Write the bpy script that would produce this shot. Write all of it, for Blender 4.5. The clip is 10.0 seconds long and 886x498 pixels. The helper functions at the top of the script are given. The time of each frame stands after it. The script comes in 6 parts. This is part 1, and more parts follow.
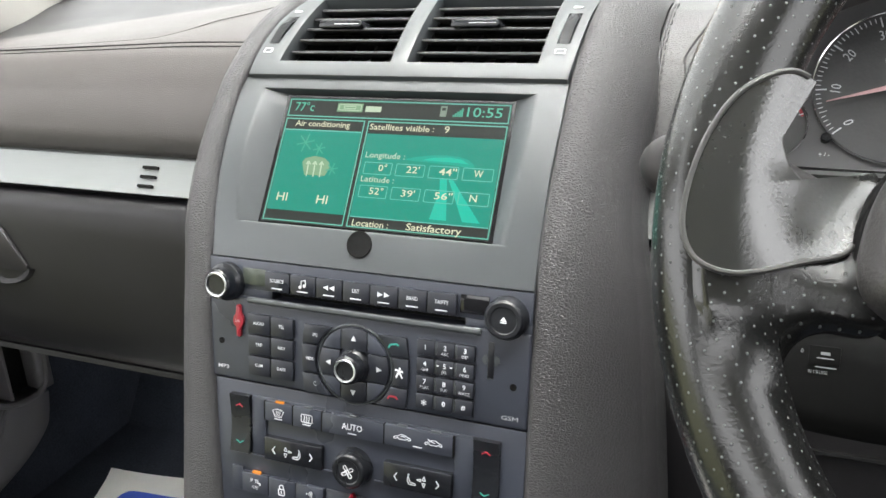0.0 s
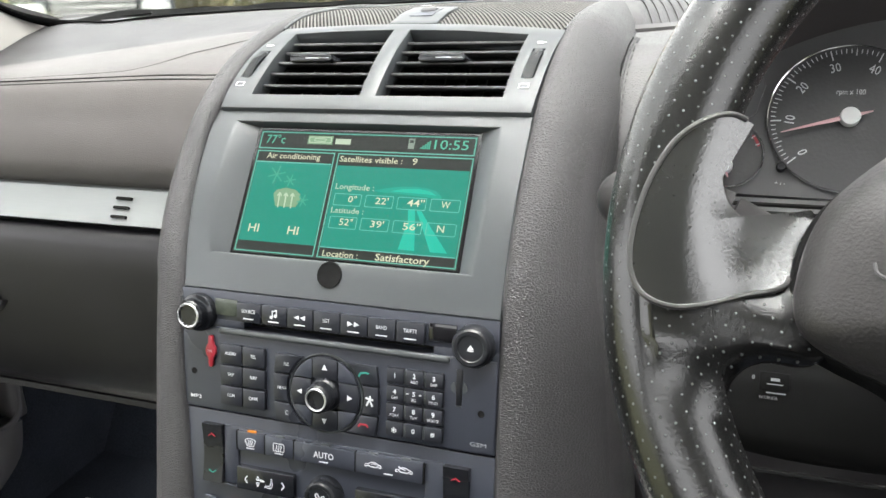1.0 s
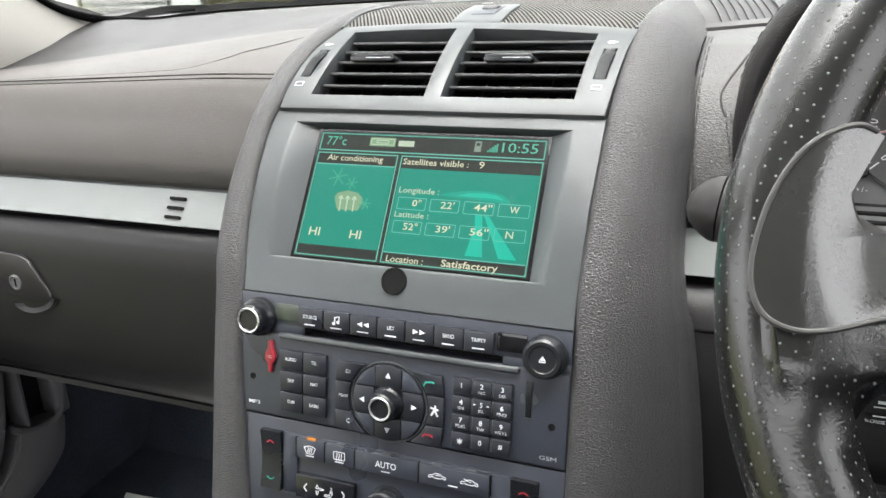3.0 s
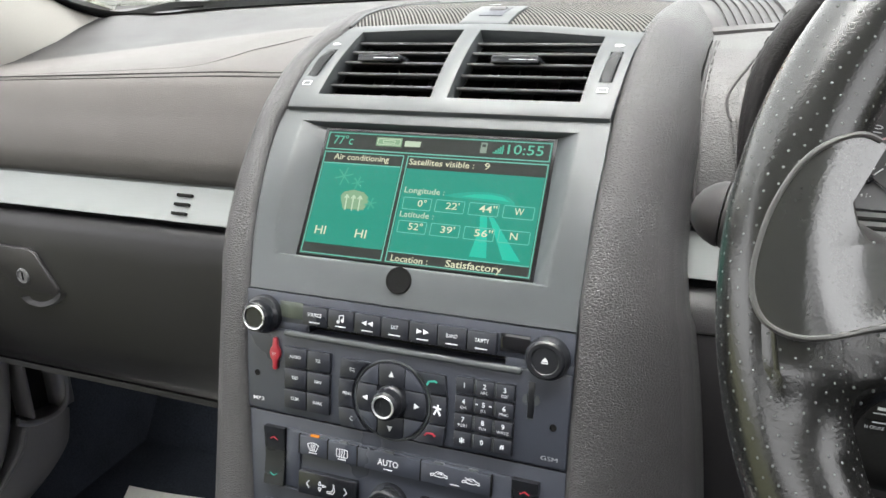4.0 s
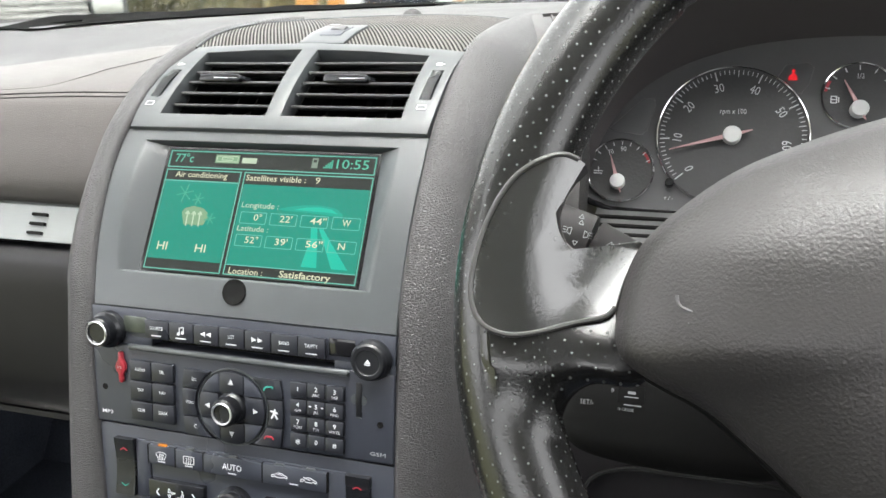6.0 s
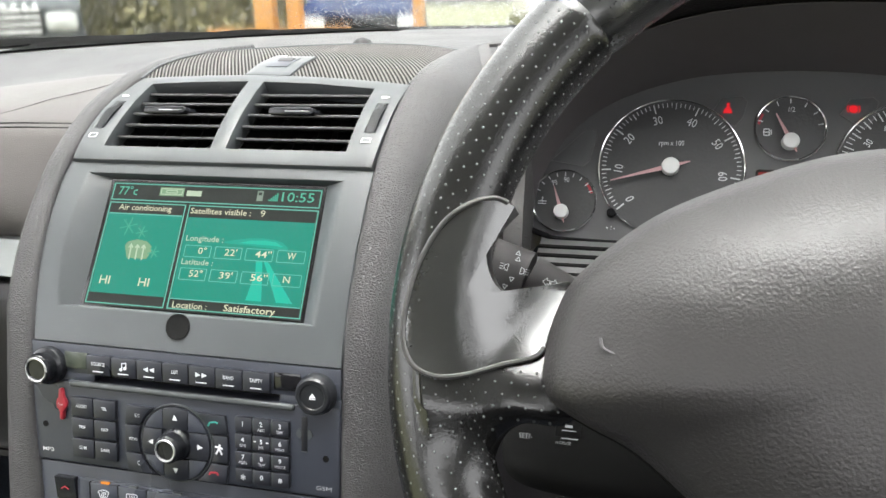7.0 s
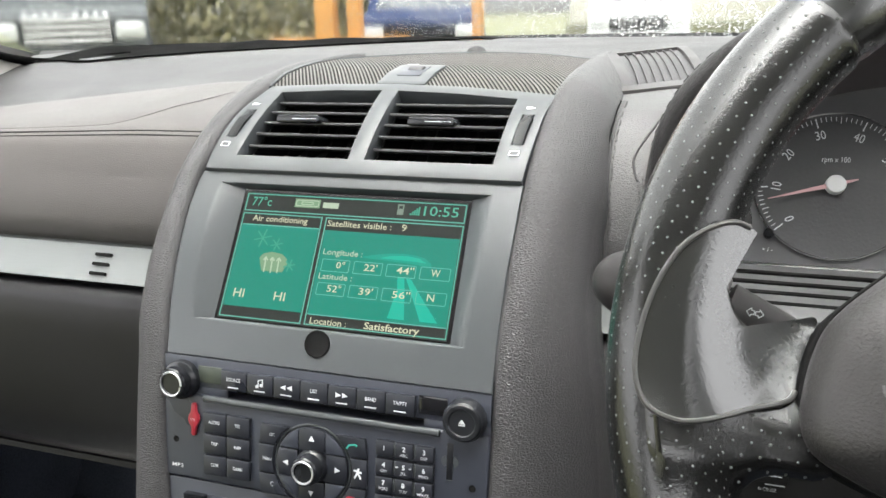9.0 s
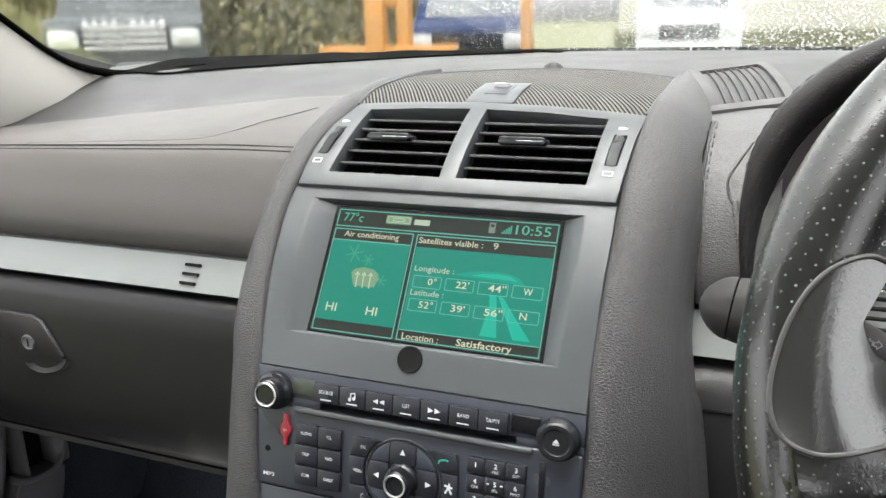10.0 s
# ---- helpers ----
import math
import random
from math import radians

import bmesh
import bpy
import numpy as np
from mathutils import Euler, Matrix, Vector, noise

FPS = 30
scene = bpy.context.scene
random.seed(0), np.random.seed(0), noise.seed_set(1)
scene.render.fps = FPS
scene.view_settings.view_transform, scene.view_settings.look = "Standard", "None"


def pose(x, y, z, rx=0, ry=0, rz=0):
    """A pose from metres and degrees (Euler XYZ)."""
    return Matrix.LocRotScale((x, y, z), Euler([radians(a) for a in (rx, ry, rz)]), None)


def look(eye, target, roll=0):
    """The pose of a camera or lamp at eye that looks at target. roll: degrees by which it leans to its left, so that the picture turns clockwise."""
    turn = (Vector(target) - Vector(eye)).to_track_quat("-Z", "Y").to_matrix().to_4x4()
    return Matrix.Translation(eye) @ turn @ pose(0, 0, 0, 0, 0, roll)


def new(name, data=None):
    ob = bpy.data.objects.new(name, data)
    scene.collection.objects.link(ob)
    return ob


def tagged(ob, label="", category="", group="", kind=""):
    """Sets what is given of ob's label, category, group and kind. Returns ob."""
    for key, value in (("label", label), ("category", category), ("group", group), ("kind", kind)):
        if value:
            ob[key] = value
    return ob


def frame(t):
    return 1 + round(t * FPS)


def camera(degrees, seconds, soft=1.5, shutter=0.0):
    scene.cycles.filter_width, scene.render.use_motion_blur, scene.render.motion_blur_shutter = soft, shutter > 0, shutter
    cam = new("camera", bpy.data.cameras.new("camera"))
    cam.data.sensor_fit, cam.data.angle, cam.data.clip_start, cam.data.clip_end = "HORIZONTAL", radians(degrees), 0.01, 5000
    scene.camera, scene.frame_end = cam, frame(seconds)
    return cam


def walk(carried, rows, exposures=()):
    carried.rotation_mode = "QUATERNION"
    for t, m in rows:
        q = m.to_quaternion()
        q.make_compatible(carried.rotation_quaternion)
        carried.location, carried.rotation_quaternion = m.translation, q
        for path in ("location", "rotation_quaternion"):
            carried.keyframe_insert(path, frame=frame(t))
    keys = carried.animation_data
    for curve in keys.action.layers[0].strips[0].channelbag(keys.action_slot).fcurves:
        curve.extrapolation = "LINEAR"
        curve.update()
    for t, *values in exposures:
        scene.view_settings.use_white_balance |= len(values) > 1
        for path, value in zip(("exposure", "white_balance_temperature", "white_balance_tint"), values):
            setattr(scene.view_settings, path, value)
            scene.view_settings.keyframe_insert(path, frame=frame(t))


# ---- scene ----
cam = camera(59.3, 10.0)
METRES = 0.40
ALIGN = pose(0, 0, 0, -5.0, 0, 0) @ pose(0, 0, 0, 0, 0, 21.4) @ pose(0, 0, 0, -15.0, 0, 0)
SHIFT = (0.2143, -0.4003, 1.06)
ROWS = [
    (0.0, 0.0, 0.0, 0.0, 0.0, 0.0, -0.0),
    (0.5, 0.0152, -0.0093, 0.0067, -0.57, 0.79, 0.62),
    (1.0, 0.0194, -0.0259, 0.0139, -1.39, 1.49, 0.55),
    (1.5, 0.0615, -0.0387, 0.0358, -3.24, 1.59, 0.17),
    (2.0, -0.0005, 0.0283, 0.0499, -2.44, 1.5, 0.52),
    (2.5, -0.0332, 0.0193, 0.0287, -0.21, 1.17, 0.28),
    (4.0, -0.0478, 0.0004, 0.0377, 0.62, 0.88, -0.74),
    (4.5, -0.0786, 0.0162, 0.011, 0.79, 0.49, -1.45),
    (5.0, -0.1282, 0.022, -0.0245, 2.2, -0.67, -2.11),
    (5.5, -0.0231, -0.0325, 0.0195, 0.18, -0.33, -0.81),
    (6.0, 0.1178, -0.077, 0.0459, -4.08, 1.04, 1.27),
    (7.5, 0.1248, -0.0906, 0.0641, -6.62, 2.41, 1.76),
    (8.0, 0.1276, -0.0889, 0.0597, -5.91, 2.57, 1.5),
    (8.5, 0.1086, -0.0926, 0.0618, -4.71, 2.79, 1.06),
    (9.0, -0.0029, -0.0151, 0.0893, -3.25, 2.94, 0.53),
    (9.5, -0.0893, -0.0141, 0.1034, -1.51, 3.23, -0.15),
    (10.0, -0.082, -0.0277, 0.1064, -0.2, 3.44, -0.61),
]
BESIDE = [
    (2.7, 0.1938, -0.4002, 1.0698, 71.53, 2.06, 21.45),
    (3.8, 0.1968, -0.3987, 1.0748, 71.06, 1.57, 22.01),
    (6.2, 0.2813, -0.4012, 1.0918, 71.72, 1.71, 15.78),
    (7.3, 0.2748, -0.4031, 1.0963, 72.60, 1.23, 14.25),
]
poses = [(t, pose(*SHIFT) @ ALIGN @ pose(METRES * x, METRES * y, METRES * z, 90 + pitch, roll, yaw)) for t, x, y, z, yaw, pitch, roll in ROWS]
poses += [(t, pose(*rest)) for t, *rest in BESIDE]
EXPOSURE = 3.0
walk(cam, sorted(poses, key=lambda row: row[0]), [(t, EXPOSURE + d) for t, d in ((0.0, 0.0), (1.5, 0.0), (2.5, -0.06), (5.0, -0.03), (5.5, 0.04), (6.5, 0.0), (7.5, -0.06), (8.0, -0.08), (9.0, -0.14), (9.5, -0.23), (10.0, -0.26))])

# ---- world, sun, exposure ----
world = bpy.data.worlds.new("overcast_sky")
scene.world = world
world.use_nodes = True
wn, wl = world.node_tree.nodes, world.node_tree.links
sky = wn.new("ShaderNodeTexSky")
sky.sky_type = "NISHITA"
sky.sun_disc = False
sky.sun_elevation, sky.sun_rotation = radians(82), radians(200)
sky.air_density, sky.dust_density = 1.0, 4.0
soft_sky = wn.new("ShaderNodeHueSaturation")
soft_sky.inputs["Saturation"].default_value = 0.03
wl.new(sky.outputs[0], soft_sky.inputs["Color"])
wl.new(soft_sky.outputs[0], wn["Background"].inputs["Color"])
wn["Background"].inputs["Strength"].default_value = 0.15

sun_data = bpy.data.lights.new("sun", "SUN")
sun_data.energy, sun_data.angle, sun_data.color = 0.42, radians(50), (1.0, 0.965, 0.92)
sun = new("sun", sun_data)
sun.matrix_world = look((-0.19, -0.52, 4.66), (0, 0, 0.7))

# ---- materials ----
def mat(name, color, rough=0.5, metal=0.0, grain=0.0, cell=0.0012, var=0.12, patch=14.0, emit=0.0, coat=0.0, cells=False, rvar=0.1, stretch=None, trans=0.0, ior=1.45, spec=0.5):
    """A surface with fine grain, larger patches of tone and sheen, and a relief of the given strength and cell size."""
    m = bpy.data.materials.new(name)
    m.use_nodes = True
    n, l = m.node_tree.nodes, m.node_tree.links
    b = n["Principled BSDF"]
    b.inputs["Metallic"].default_value = metal
    b.inputs["Coat Weight"].default_value = coat
    b.inputs["Transmission Weight"].default_value = trans
    b.inputs["IOR"].default_value = ior
    b.inputs["Specular IOR Level"].default_value = spec
    if emit:
        b.inputs["Emission Color"].default_value = (*color, 1)
        b.inputs["Emission Strength"].default_value = emit / 2 ** EXPOSURE
        b.inputs["Base Color"].default_value = (0.01, 0.01, 0.01, 1)
        b.inputs["Roughness"].default_value = rough
        b.inputs["Specular IOR Level"].default_value = 0.06
        return m
    tc = n.new("ShaderNodeTexCoord")
    src = tc.outputs["Object"]
    if stretch:
        mp = n.new("ShaderNodeMapping")
        mp.inputs["Scale"].default_value = stretch
        l.new(src, mp.inputs["Vector"])
        src = mp.outputs[0]
    big = n.new("ShaderNodeTexNoise")
    big.inputs["Scale"].default_value, big.inputs["Detail"].default_value = patch, 4
    l.new(src, big.inputs["Vector"])
    fine = n.new("ShaderNodeTexNoise")
    fine.inputs["Scale"].default_value, fine.inputs["Detail"].default_value = 1 / cell, 3
    l.new(src, fine.inputs["Vector"])
    add = n.new("ShaderNodeMath")
    add.operation = "ADD"
    l.new(big.outputs[0], add.inputs[0])
    l.new(fine.outputs[0], add.inputs[1])
    ramp = n.new("ShaderNodeMapRange")
    ramp.inputs["From Min"].default_value, ramp.inputs["From Max"].default_value = 0.6, 1.4
    ramp.inputs["To Min"].default_value, ramp.inputs["To Max"].default_value = 1 - var, 1 + var
    l.new(add.outputs[0], ramp.inputs["Value"])
    tint = n.new("ShaderNodeMix")
    tint.data_type, tint.blend_type = "RGBA", "MULTIPLY"
    tint.inputs[0].default_value = 1
    tint.inputs[6].default_value = (*color, 1)
    l.new(ramp.outputs[0], tint.inputs[7])
    l.new(tint.outputs[2], b.inputs["Base Color"])
    rr = n.new("ShaderNodeMapRange")
    rr.inputs["From Min"].default_value, rr.inputs["From Max"].default_value = 0.3, 0.7
    rr.inputs["To Min"].default_value, rr.inputs["To Max"].default_value = max(0.02, rough - rvar), min(1, rough + rvar)
    l.new(big.outputs[0], rr.inputs["Value"])
    l.new(rr.outputs[0], b.inputs["Roughness"])
    if grain:
        bump = n.new("ShaderNodeBump")
        bump.inputs["Strength"].default_value, bump.inputs["Distance"].default_value = grain, cell * 0.35
        if cells:
            vo = n.new("ShaderNodeTexVoronoi")
            vo.feature = "DISTANCE_TO_EDGE"
            vo.inputs["Scale"].default_value = 1 / (cell * 1.6)
            wob = n.new("ShaderNodeVectorMath")
            wob.operation = "MULTIPLY_ADD"
            wob.inputs[1].default_value = (cell * 1.5,) * 3
            l.new(fine.outputs["Color"], wob.inputs[0])
            l.new(src, wob.inputs[2])
            l.new(wob.outputs[0], vo.inputs["Vector"])
            cl = n.new("ShaderNodeMapRange")
            cl.inputs["From Max"].default_value = 0.25
            l.new(vo.outputs["Distance"], cl.inputs["Value"])
            l.new(cl.outputs[0], bump.inputs["Height"])
        else:
            l.new(fine.outputs[0], bump.inputs["Height"])
        l.new(bump.outputs[0], b.inputs["Normal"])
    return m


M_DASH = mat("soft_touch_dash", (0.074, 0.069, 0.0665), 0.5, grain=0.25, cell=0.0010, cells=True, var=0.05, rvar=0.03, spec=0.25)
M_FRAME = mat("grille_plastic", (0.052, 0.050, 0.050), 0.5, grain=0.15, cell=0.0010, var=0.05, spec=0.25)
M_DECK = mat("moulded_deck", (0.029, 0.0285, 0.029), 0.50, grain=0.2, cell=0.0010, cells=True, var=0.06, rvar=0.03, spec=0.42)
M_LEATHER = mat("grained_leather", (0.0310, 0.0298, 0.0308), 0.46, grain=0.85, cell=0.0010, cells=True, var=0.15, rvar=0.04, spec=0.58, stretch=(0.55, 1, 1))
M_SHOULDER = mat("satin_grained_leather", (0.034, 0.0328, 0.0325), 0.46, grain=0.5, cell=0.0010, cells=True, var=0.12, rvar=0.03, spec=0.72, stretch=(0.55, 1, 1))
M_HOOD = mat("black_hood_leather", (0.010, 0.0092, 0.0095), 0.46, grain=0.45, cell=0.0014, cells=True, var=0.12, spec=0.18)
M_LOWER = mat("lower_dash_plastic", (0.0054, 0.0051, 0.0058), 0.40, grain=0.25, cell=0.0009, cells=True, var=0.1, rvar=0.04, spec=0.32)
M_KNEE = mat("black_knee_plastic", (0.013, 0.012, 0.0128), 0.46, grain=0.25, cell=0.0009, cells=True, var=0.1, spec=0.4)
M_TRIM = mat("grey_door_plastic", (0.09, 0.088, 0.091), 0.5, grain=0.2, cell=0.0009, cells=True, var=0.1, spec=0.4)
M_PANEL = mat("satin_grey_paint", (0.0425, 0.0472, 0.0495), 0.39, grain=0.05, cell=0.0004, var=0.05, rvar=0.04, spec=0.48)
M_SLAT = mat("vent_slat_plastic", (0.045, 0.045, 0.046), 0.35, var=0.1)
M_RADIO = mat("charcoal_plastic", (0.0280, 0.0312, 0.0405), 0.34, grain=0.12, cell=0.0005, var=0.08, spec=0.42)
# the grey-green is a reflection on the left small display, put into its colour
M_LCD_REFLECTION = mat("display_painted_reflection", (0.045, 0.052, 0.042), 0.2, var=0.05)
M_KEY = mat("black_key_plastic", (0.0085, 0.0092, 0.011), 0.25, grain=0.08, cell=0.0004, var=0.08, spec=0.45)
M_SOFTKEY = mat("dark_grey_key_plastic", (0.0140, 0.0154, 0.0200), 0.33, grain=0.1, cell=0.0004, var=0.08, spec=0.42)
M_BLACK = mat("matt_black", (0.007, 0.007, 0.007), 0.8, var=0.1, spec=0.1)
M_GLOSS = mat("gloss_black", (0.008, 0.008, 0.009), 0.08, var=0.05, rvar=0.03)
M_SILVER = mat("brushed_silver_trim", (0.158, 0.168, 0.166), 0.5, metal=0.4, grain=0.08, cell=0.0006, var=0.05, stretch=(0.04, 1, 1))
M_CHROME = mat("chrome", (0.75, 0.75, 0.76), 0.12, metal=1.0, var=0.03, rvar=0.03)
M_RING = mat("satin_silver_ring", (0.50, 0.50, 0.51), 0.3, metal=0.8, var=0.03)
M_WHITE = mat("white_print", (0.52, 0.53, 0.545), 0.5, var=0.03)
M_GREYPRINT = mat("grey_print", (0.30, 0.31, 0.32), 0.5, var=0.03)
M_GREENPRINT = mat("green_print", (0.03, 0.24, 0.19), 0.5, var=0.03)
M_REDPRINT = mat("red_print", (0.27, 0.018, 0.03), 0.5, var=0.03)
M_RED = mat("red_plastic", (0.33, 0.012, 0.03), 0.35, var=0.08)
M_SOS = mat("dark_red_plastic", (0.26, 0.02, 0.03), 0.4, var=0.1)
M_AMBER = mat("amber_lamp", (1.0, 0.33, 0.02), emit=0.9)
M_WARN = mat("red_warning_lamp", (0.9, 0.02, 0.03), emit=0.9)
M_REDLCD = mat("red_display", (0.45, 0.03, 0.03), emit=0.6)
M_BOLT = mat("seam_thread", (0.028, 0.027, 0.027), 0.7, var=0.1)
M_CARPET = mat("black_carpet", (0.030, 0.035, 0.046), 0.95, grain=0.8, cell=0.003, var=0.4, spec=0.2)
M_PAPER = mat("white_paper_mat", (0.88, 0.87, 0.82), 0.8, grain=0.1, cell=0.002, var=0.05)
M_BLUE = mat("blue_print", (0.065, 0.13, 0.62), 0.7, var=0.05)
M_PILLAR = mat("pale_grey_trim", (0.42, 0.41, 0.38), 0.8, grain=0.2, cell=0.001, var=0.05)
M_LINING = mat("grey_headlining", (0.36, 0.35, 0.33), 0.9, grain=0.3, cell=0.002, var=0.08)
M_HOODLINE = mat("hood_lining", (0.08, 0.073, 0.076), 0.6, grain=0.2, cell=0.001, var=0.08, spec=0.3)
M_WINDOW = mat("lamp_window_plastic", (0.070, 0.070, 0.073), 0.45, var=0.08, spec=0.3)
M_RUBBER = mat("black_rubber", (0.003, 0.003, 0.003), 0.85, grain=0.3, cell=0.002, var=0.3, spec=0.02)
M_SCREEN = mat("display_dark", (0.026, 0.032, 0.027), emit=1.0, rough=0.25)
M_TEAL = mat("display_teal", (0.002, 0.30, 0.205), emit=1.0, rough=0.25)
M_TEALGLOW = mat("display_road_glow", (0.002, 0.40, 0.28), emit=1.0, rough=0.25)
M_PALEDIM = mat("display_pale_symbol", (0.25, 0.33, 0.26), emit=1.0, rough=0.25)
M_TEALLINE = mat("display_teal_line", (0.16, 0.58, 0.45), emit=1.0, rough=0.25)
M_TEALLIGHT = mat("display_road", (0.004, 0.55, 0.39), emit=1.0, rough=0.25)
M_TEALDIM = mat("display_dim_symbol", (0.06, 0.42, 0.27), emit=1.0, rough=0.25)
M_TEALTEXT = mat("display_green_text", (0.11, 0.58, 0.40), emit=1.0, rough=0.25)
M_CREAM = mat("display_cream_text", (0.80, 0.80, 0.56), emit=1.0, rough=0.25)
M_PALE = mat("display_pale_text", (0.55, 0.68, 0.50), emit=1.0, rough=0.25)
M_OLIVE = mat("display_olive_symbol", (0.24, 0.42, 0.24), emit=1.0, rough=0.25)
M_SHEEN = mat("smooth_leather", (0.009, 0.0095, 0.0092), 0.27, grain=0.22, cell=0.0010, var=0.2, rvar=0.02, patch=90, spec=1.0)
M_HUB = mat("airbag_cover", (0.029, 0.0275, 0.0275), 0.42, grain=0.65, cell=0.0011, var=0.08, spec=0.45)
M_SHEEN.node_tree.nodes["Principled BSDF"].inputs["Coat Weight"].default_value = 0.8
M_SHEEN.node_tree.nodes["Principled BSDF"].inputs["Coat Roughness"].default_value = 0.22
M_POLISHED = mat("polished_worn_leather", (0.008, 0.0084, 0.0082), 0.32, grain=0.14, cell=0.0013, var=0.2, rvar=0.0, spec=0.3)
M_POLISHED.node_tree.nodes["Principled BSDF"].inputs["Coat Weight"].default_value = 1.0
M_POLISHED.node_tree.nodes["Principled BSDF"].inputs["Coat Roughness"].default_value = 0.15
M_POLISHED.node_tree.nodes["Principled BSDF"].inputs["Coat IOR"].default_value = 1.8
M_DIAL = mat("dial_face", (0.033, 0.033, 0.035), 0.5, grain=0.3, cell=0.0022, var=0.12)
M_CLUSTER = mat("cluster_plastic", (0.082, 0.082, 0.085), 0.5, grain=0.15, cell=0.0006, var=0.08, spec=0.3)
M_STALK = mat("stalk_plastic", (0.021, 0.0195, 0.020), 0.5, grain=0.15, cell=0.0006, var=0.08, spec=0.25)
M_CAP = mat("white_needle_cap", (0.50, 0.51, 0.51), 0.45, var=0.03)
M_NEEDLE = mat("needle", (0.42, 0.24, 0.25), 0.5, var=0.03)
M_PIPING = mat("dark_piping", (0.034, 0.033, 0.032), 0.34, grain=0.2, cell=0.001, var=0.1, spec=0.8)
M_GLASS = mat("wet_windscreen_glass", (0.87, 0.89, 0.87), 0.034, trans=1.0, ior=1.45, var=0.01, rvar=0.01, spec=0.1)
M_WATER = mat("water_drop", (1, 1, 1), 0.02, trans=1.0, ior=1.33, var=0.0, rvar=0.01)


def dotted(name, color, dot, pitch, radius, rough):
    """Leather pierced with a staggered field of small holes filled with pale dust; the field lies on the UV map, in metres."""
    m = mat(name, color, rough, grain=0.24, cell=0.0011, var=0.15, rvar=0.02, patch=90, spec=0.35)
    n, l = m.node_tree.nodes, m.node_tree.links
    b = n["Principled BSDF"]
    uv = n.new("ShaderNodeUVMap")
    uv.uv_map = "UVMap"
    dist = []
    for off in (0.0, 0.5):
        sc = n.new("ShaderNodeVectorMath")
        sc.operation = "MULTIPLY_ADD"
        sc.inputs[1].default_value = (1 / pitch, 1 / (pitch * 1.5), 0)
        sc.inputs[2].default_value = (off + 50, off + 50, 0)
        l.new(uv.outputs[0], sc.inputs[0])
        fr = n.new("ShaderNodeVectorMath")
        fr.operation = "FRACTION"
        l.new(sc.outputs[0], fr.inputs[0])
        ce = n.new("ShaderNodeVectorMath")
        ce.operation = "MULTIPLY_ADD"
        ce.inputs[1].default_value = (pitch, pitch * 1.5, 0)
        ce.inputs[2].default_value = (-pitch / 2, -pitch * 0.75, 0)
        l.new(fr.outputs[0], ce.inputs[0])
        le = n.new("ShaderNodeVectorMath")
        le.operation = "LENGTH"
        l.new(ce.outputs[0], le.inputs[0])
        dist.append(le.outputs["Value"])
    low = n.new("ShaderNodeMath")
    low.operation = "MINIMUM"
    l.new(dist[0], low.inputs[0])
    l.new(dist[1], low.inputs[1])
    edge = n.new("ShaderNodeMapRange")
    edge.inputs["From Min"].default_value, edge.inputs["From Max"].default_value = radius, radius * 0.6
    l.new(low.outputs[0], edge.inputs["Value"])
    mix = n.new("ShaderNodeMix")
    mix.data_type = "RGBA"
    base = b.inputs["Base Color"].links[0].from_socket
    l.new(edge.outputs[0], mix.inputs[0])
    l.new(base, mix.inputs[6])
    mix.inputs[7].default_value = (*dot, 1)
    l.new(mix.outputs[2], b.inputs["Base Color"])
    matt = n.new("ShaderNodeMix")
    l.new(edge.outputs[0], matt.inputs[0])
    l.new(b.inputs["Roughness"].links[0].from_socket, matt.inputs[2])
    matt.inputs[3].default_value = 0.9
    l.new(matt.outputs[0], b.inputs["Roughness"])
    pit = n.new("ShaderNodeBump")
    pit.inputs["Strength"].default_value, pit.inputs["Distance"].default_value = 0.7, 0.0005
    l.new(edge.outputs[0], pit.inputs["Height"])
    l.new(b.inputs["Normal"].links[0].from_socket, pit.inputs["Normal"])
    l.new(pit.outputs[0], b.inputs["Normal"])
    return m


M_PERF = dotted("perforated_leather", (0.0070, 0.0070, 0.0069), (0.105, 0.115, 0.112), 0.0057, 0.00052, 0.24)
M_PERF.node_tree.nodes["Principled BSDF"].inputs["Coat Weight"].default_value = 0.5
M_PERF.node_tree.nodes["Principled BSDF"].inputs["Coat Roughness"].default_value = 0.20
M_PERF.node_tree.nodes["Principled BSDF"].inputs["Coat IOR"].default_value = 1.6
for m in (M_PERF, M_POLISHED):
    shader = m.node_tree.nodes["Principled BSDF"]
    m.node_tree.links.new(shader.inputs["Normal"].links[0].from_socket, shader.inputs["Coat Normal"])


def ribbed(name, dark, light, pitch, turn, rough=0.5):
    """A woven or ribbed plastic of fine slanting ribs."""
    m = mat(name, light, rough, var=0.05, spec=0.08)
    n, l = m.node_tree.nodes, m.node_tree.links
    b = n["Principled BSDF"]
    tc = n.new("ShaderNodeTexCoord")
    mp = n.new("ShaderNodeMapping")
    mp.inputs["Rotation"].default_value = (0, 0, radians(turn))
    l.new(tc.outputs["Object"], mp.inputs["Vector"])
    wv = n.new("ShaderNodeTexWave")
    wv.inputs["Scale"].default_value = 0.314 / pitch
    l.new(mp.outputs[0], wv.inputs["Vector"])
    mix = n.new("ShaderNodeMix")
    mix.data_type = "RGBA"
    l.new(wv.outputs["Fac"], mix.inputs[0])
    mix.inputs[6].default_value, mix.inputs[7].default_value = (*dark, 1), (*light, 1)
    l.new(mix.outputs[2], b.inputs["Base Color"])
    bump = n.new("ShaderNodeBump")
    bump.inputs["Strength"].default_value, bump.inputs["Distance"].default_value = 0.8, pitch * 0.4
    l.new(wv.outputs["Fac"], bump.inputs["Height"])
    l.new(bump.outputs[0], b.inputs["Normal"])
    return m


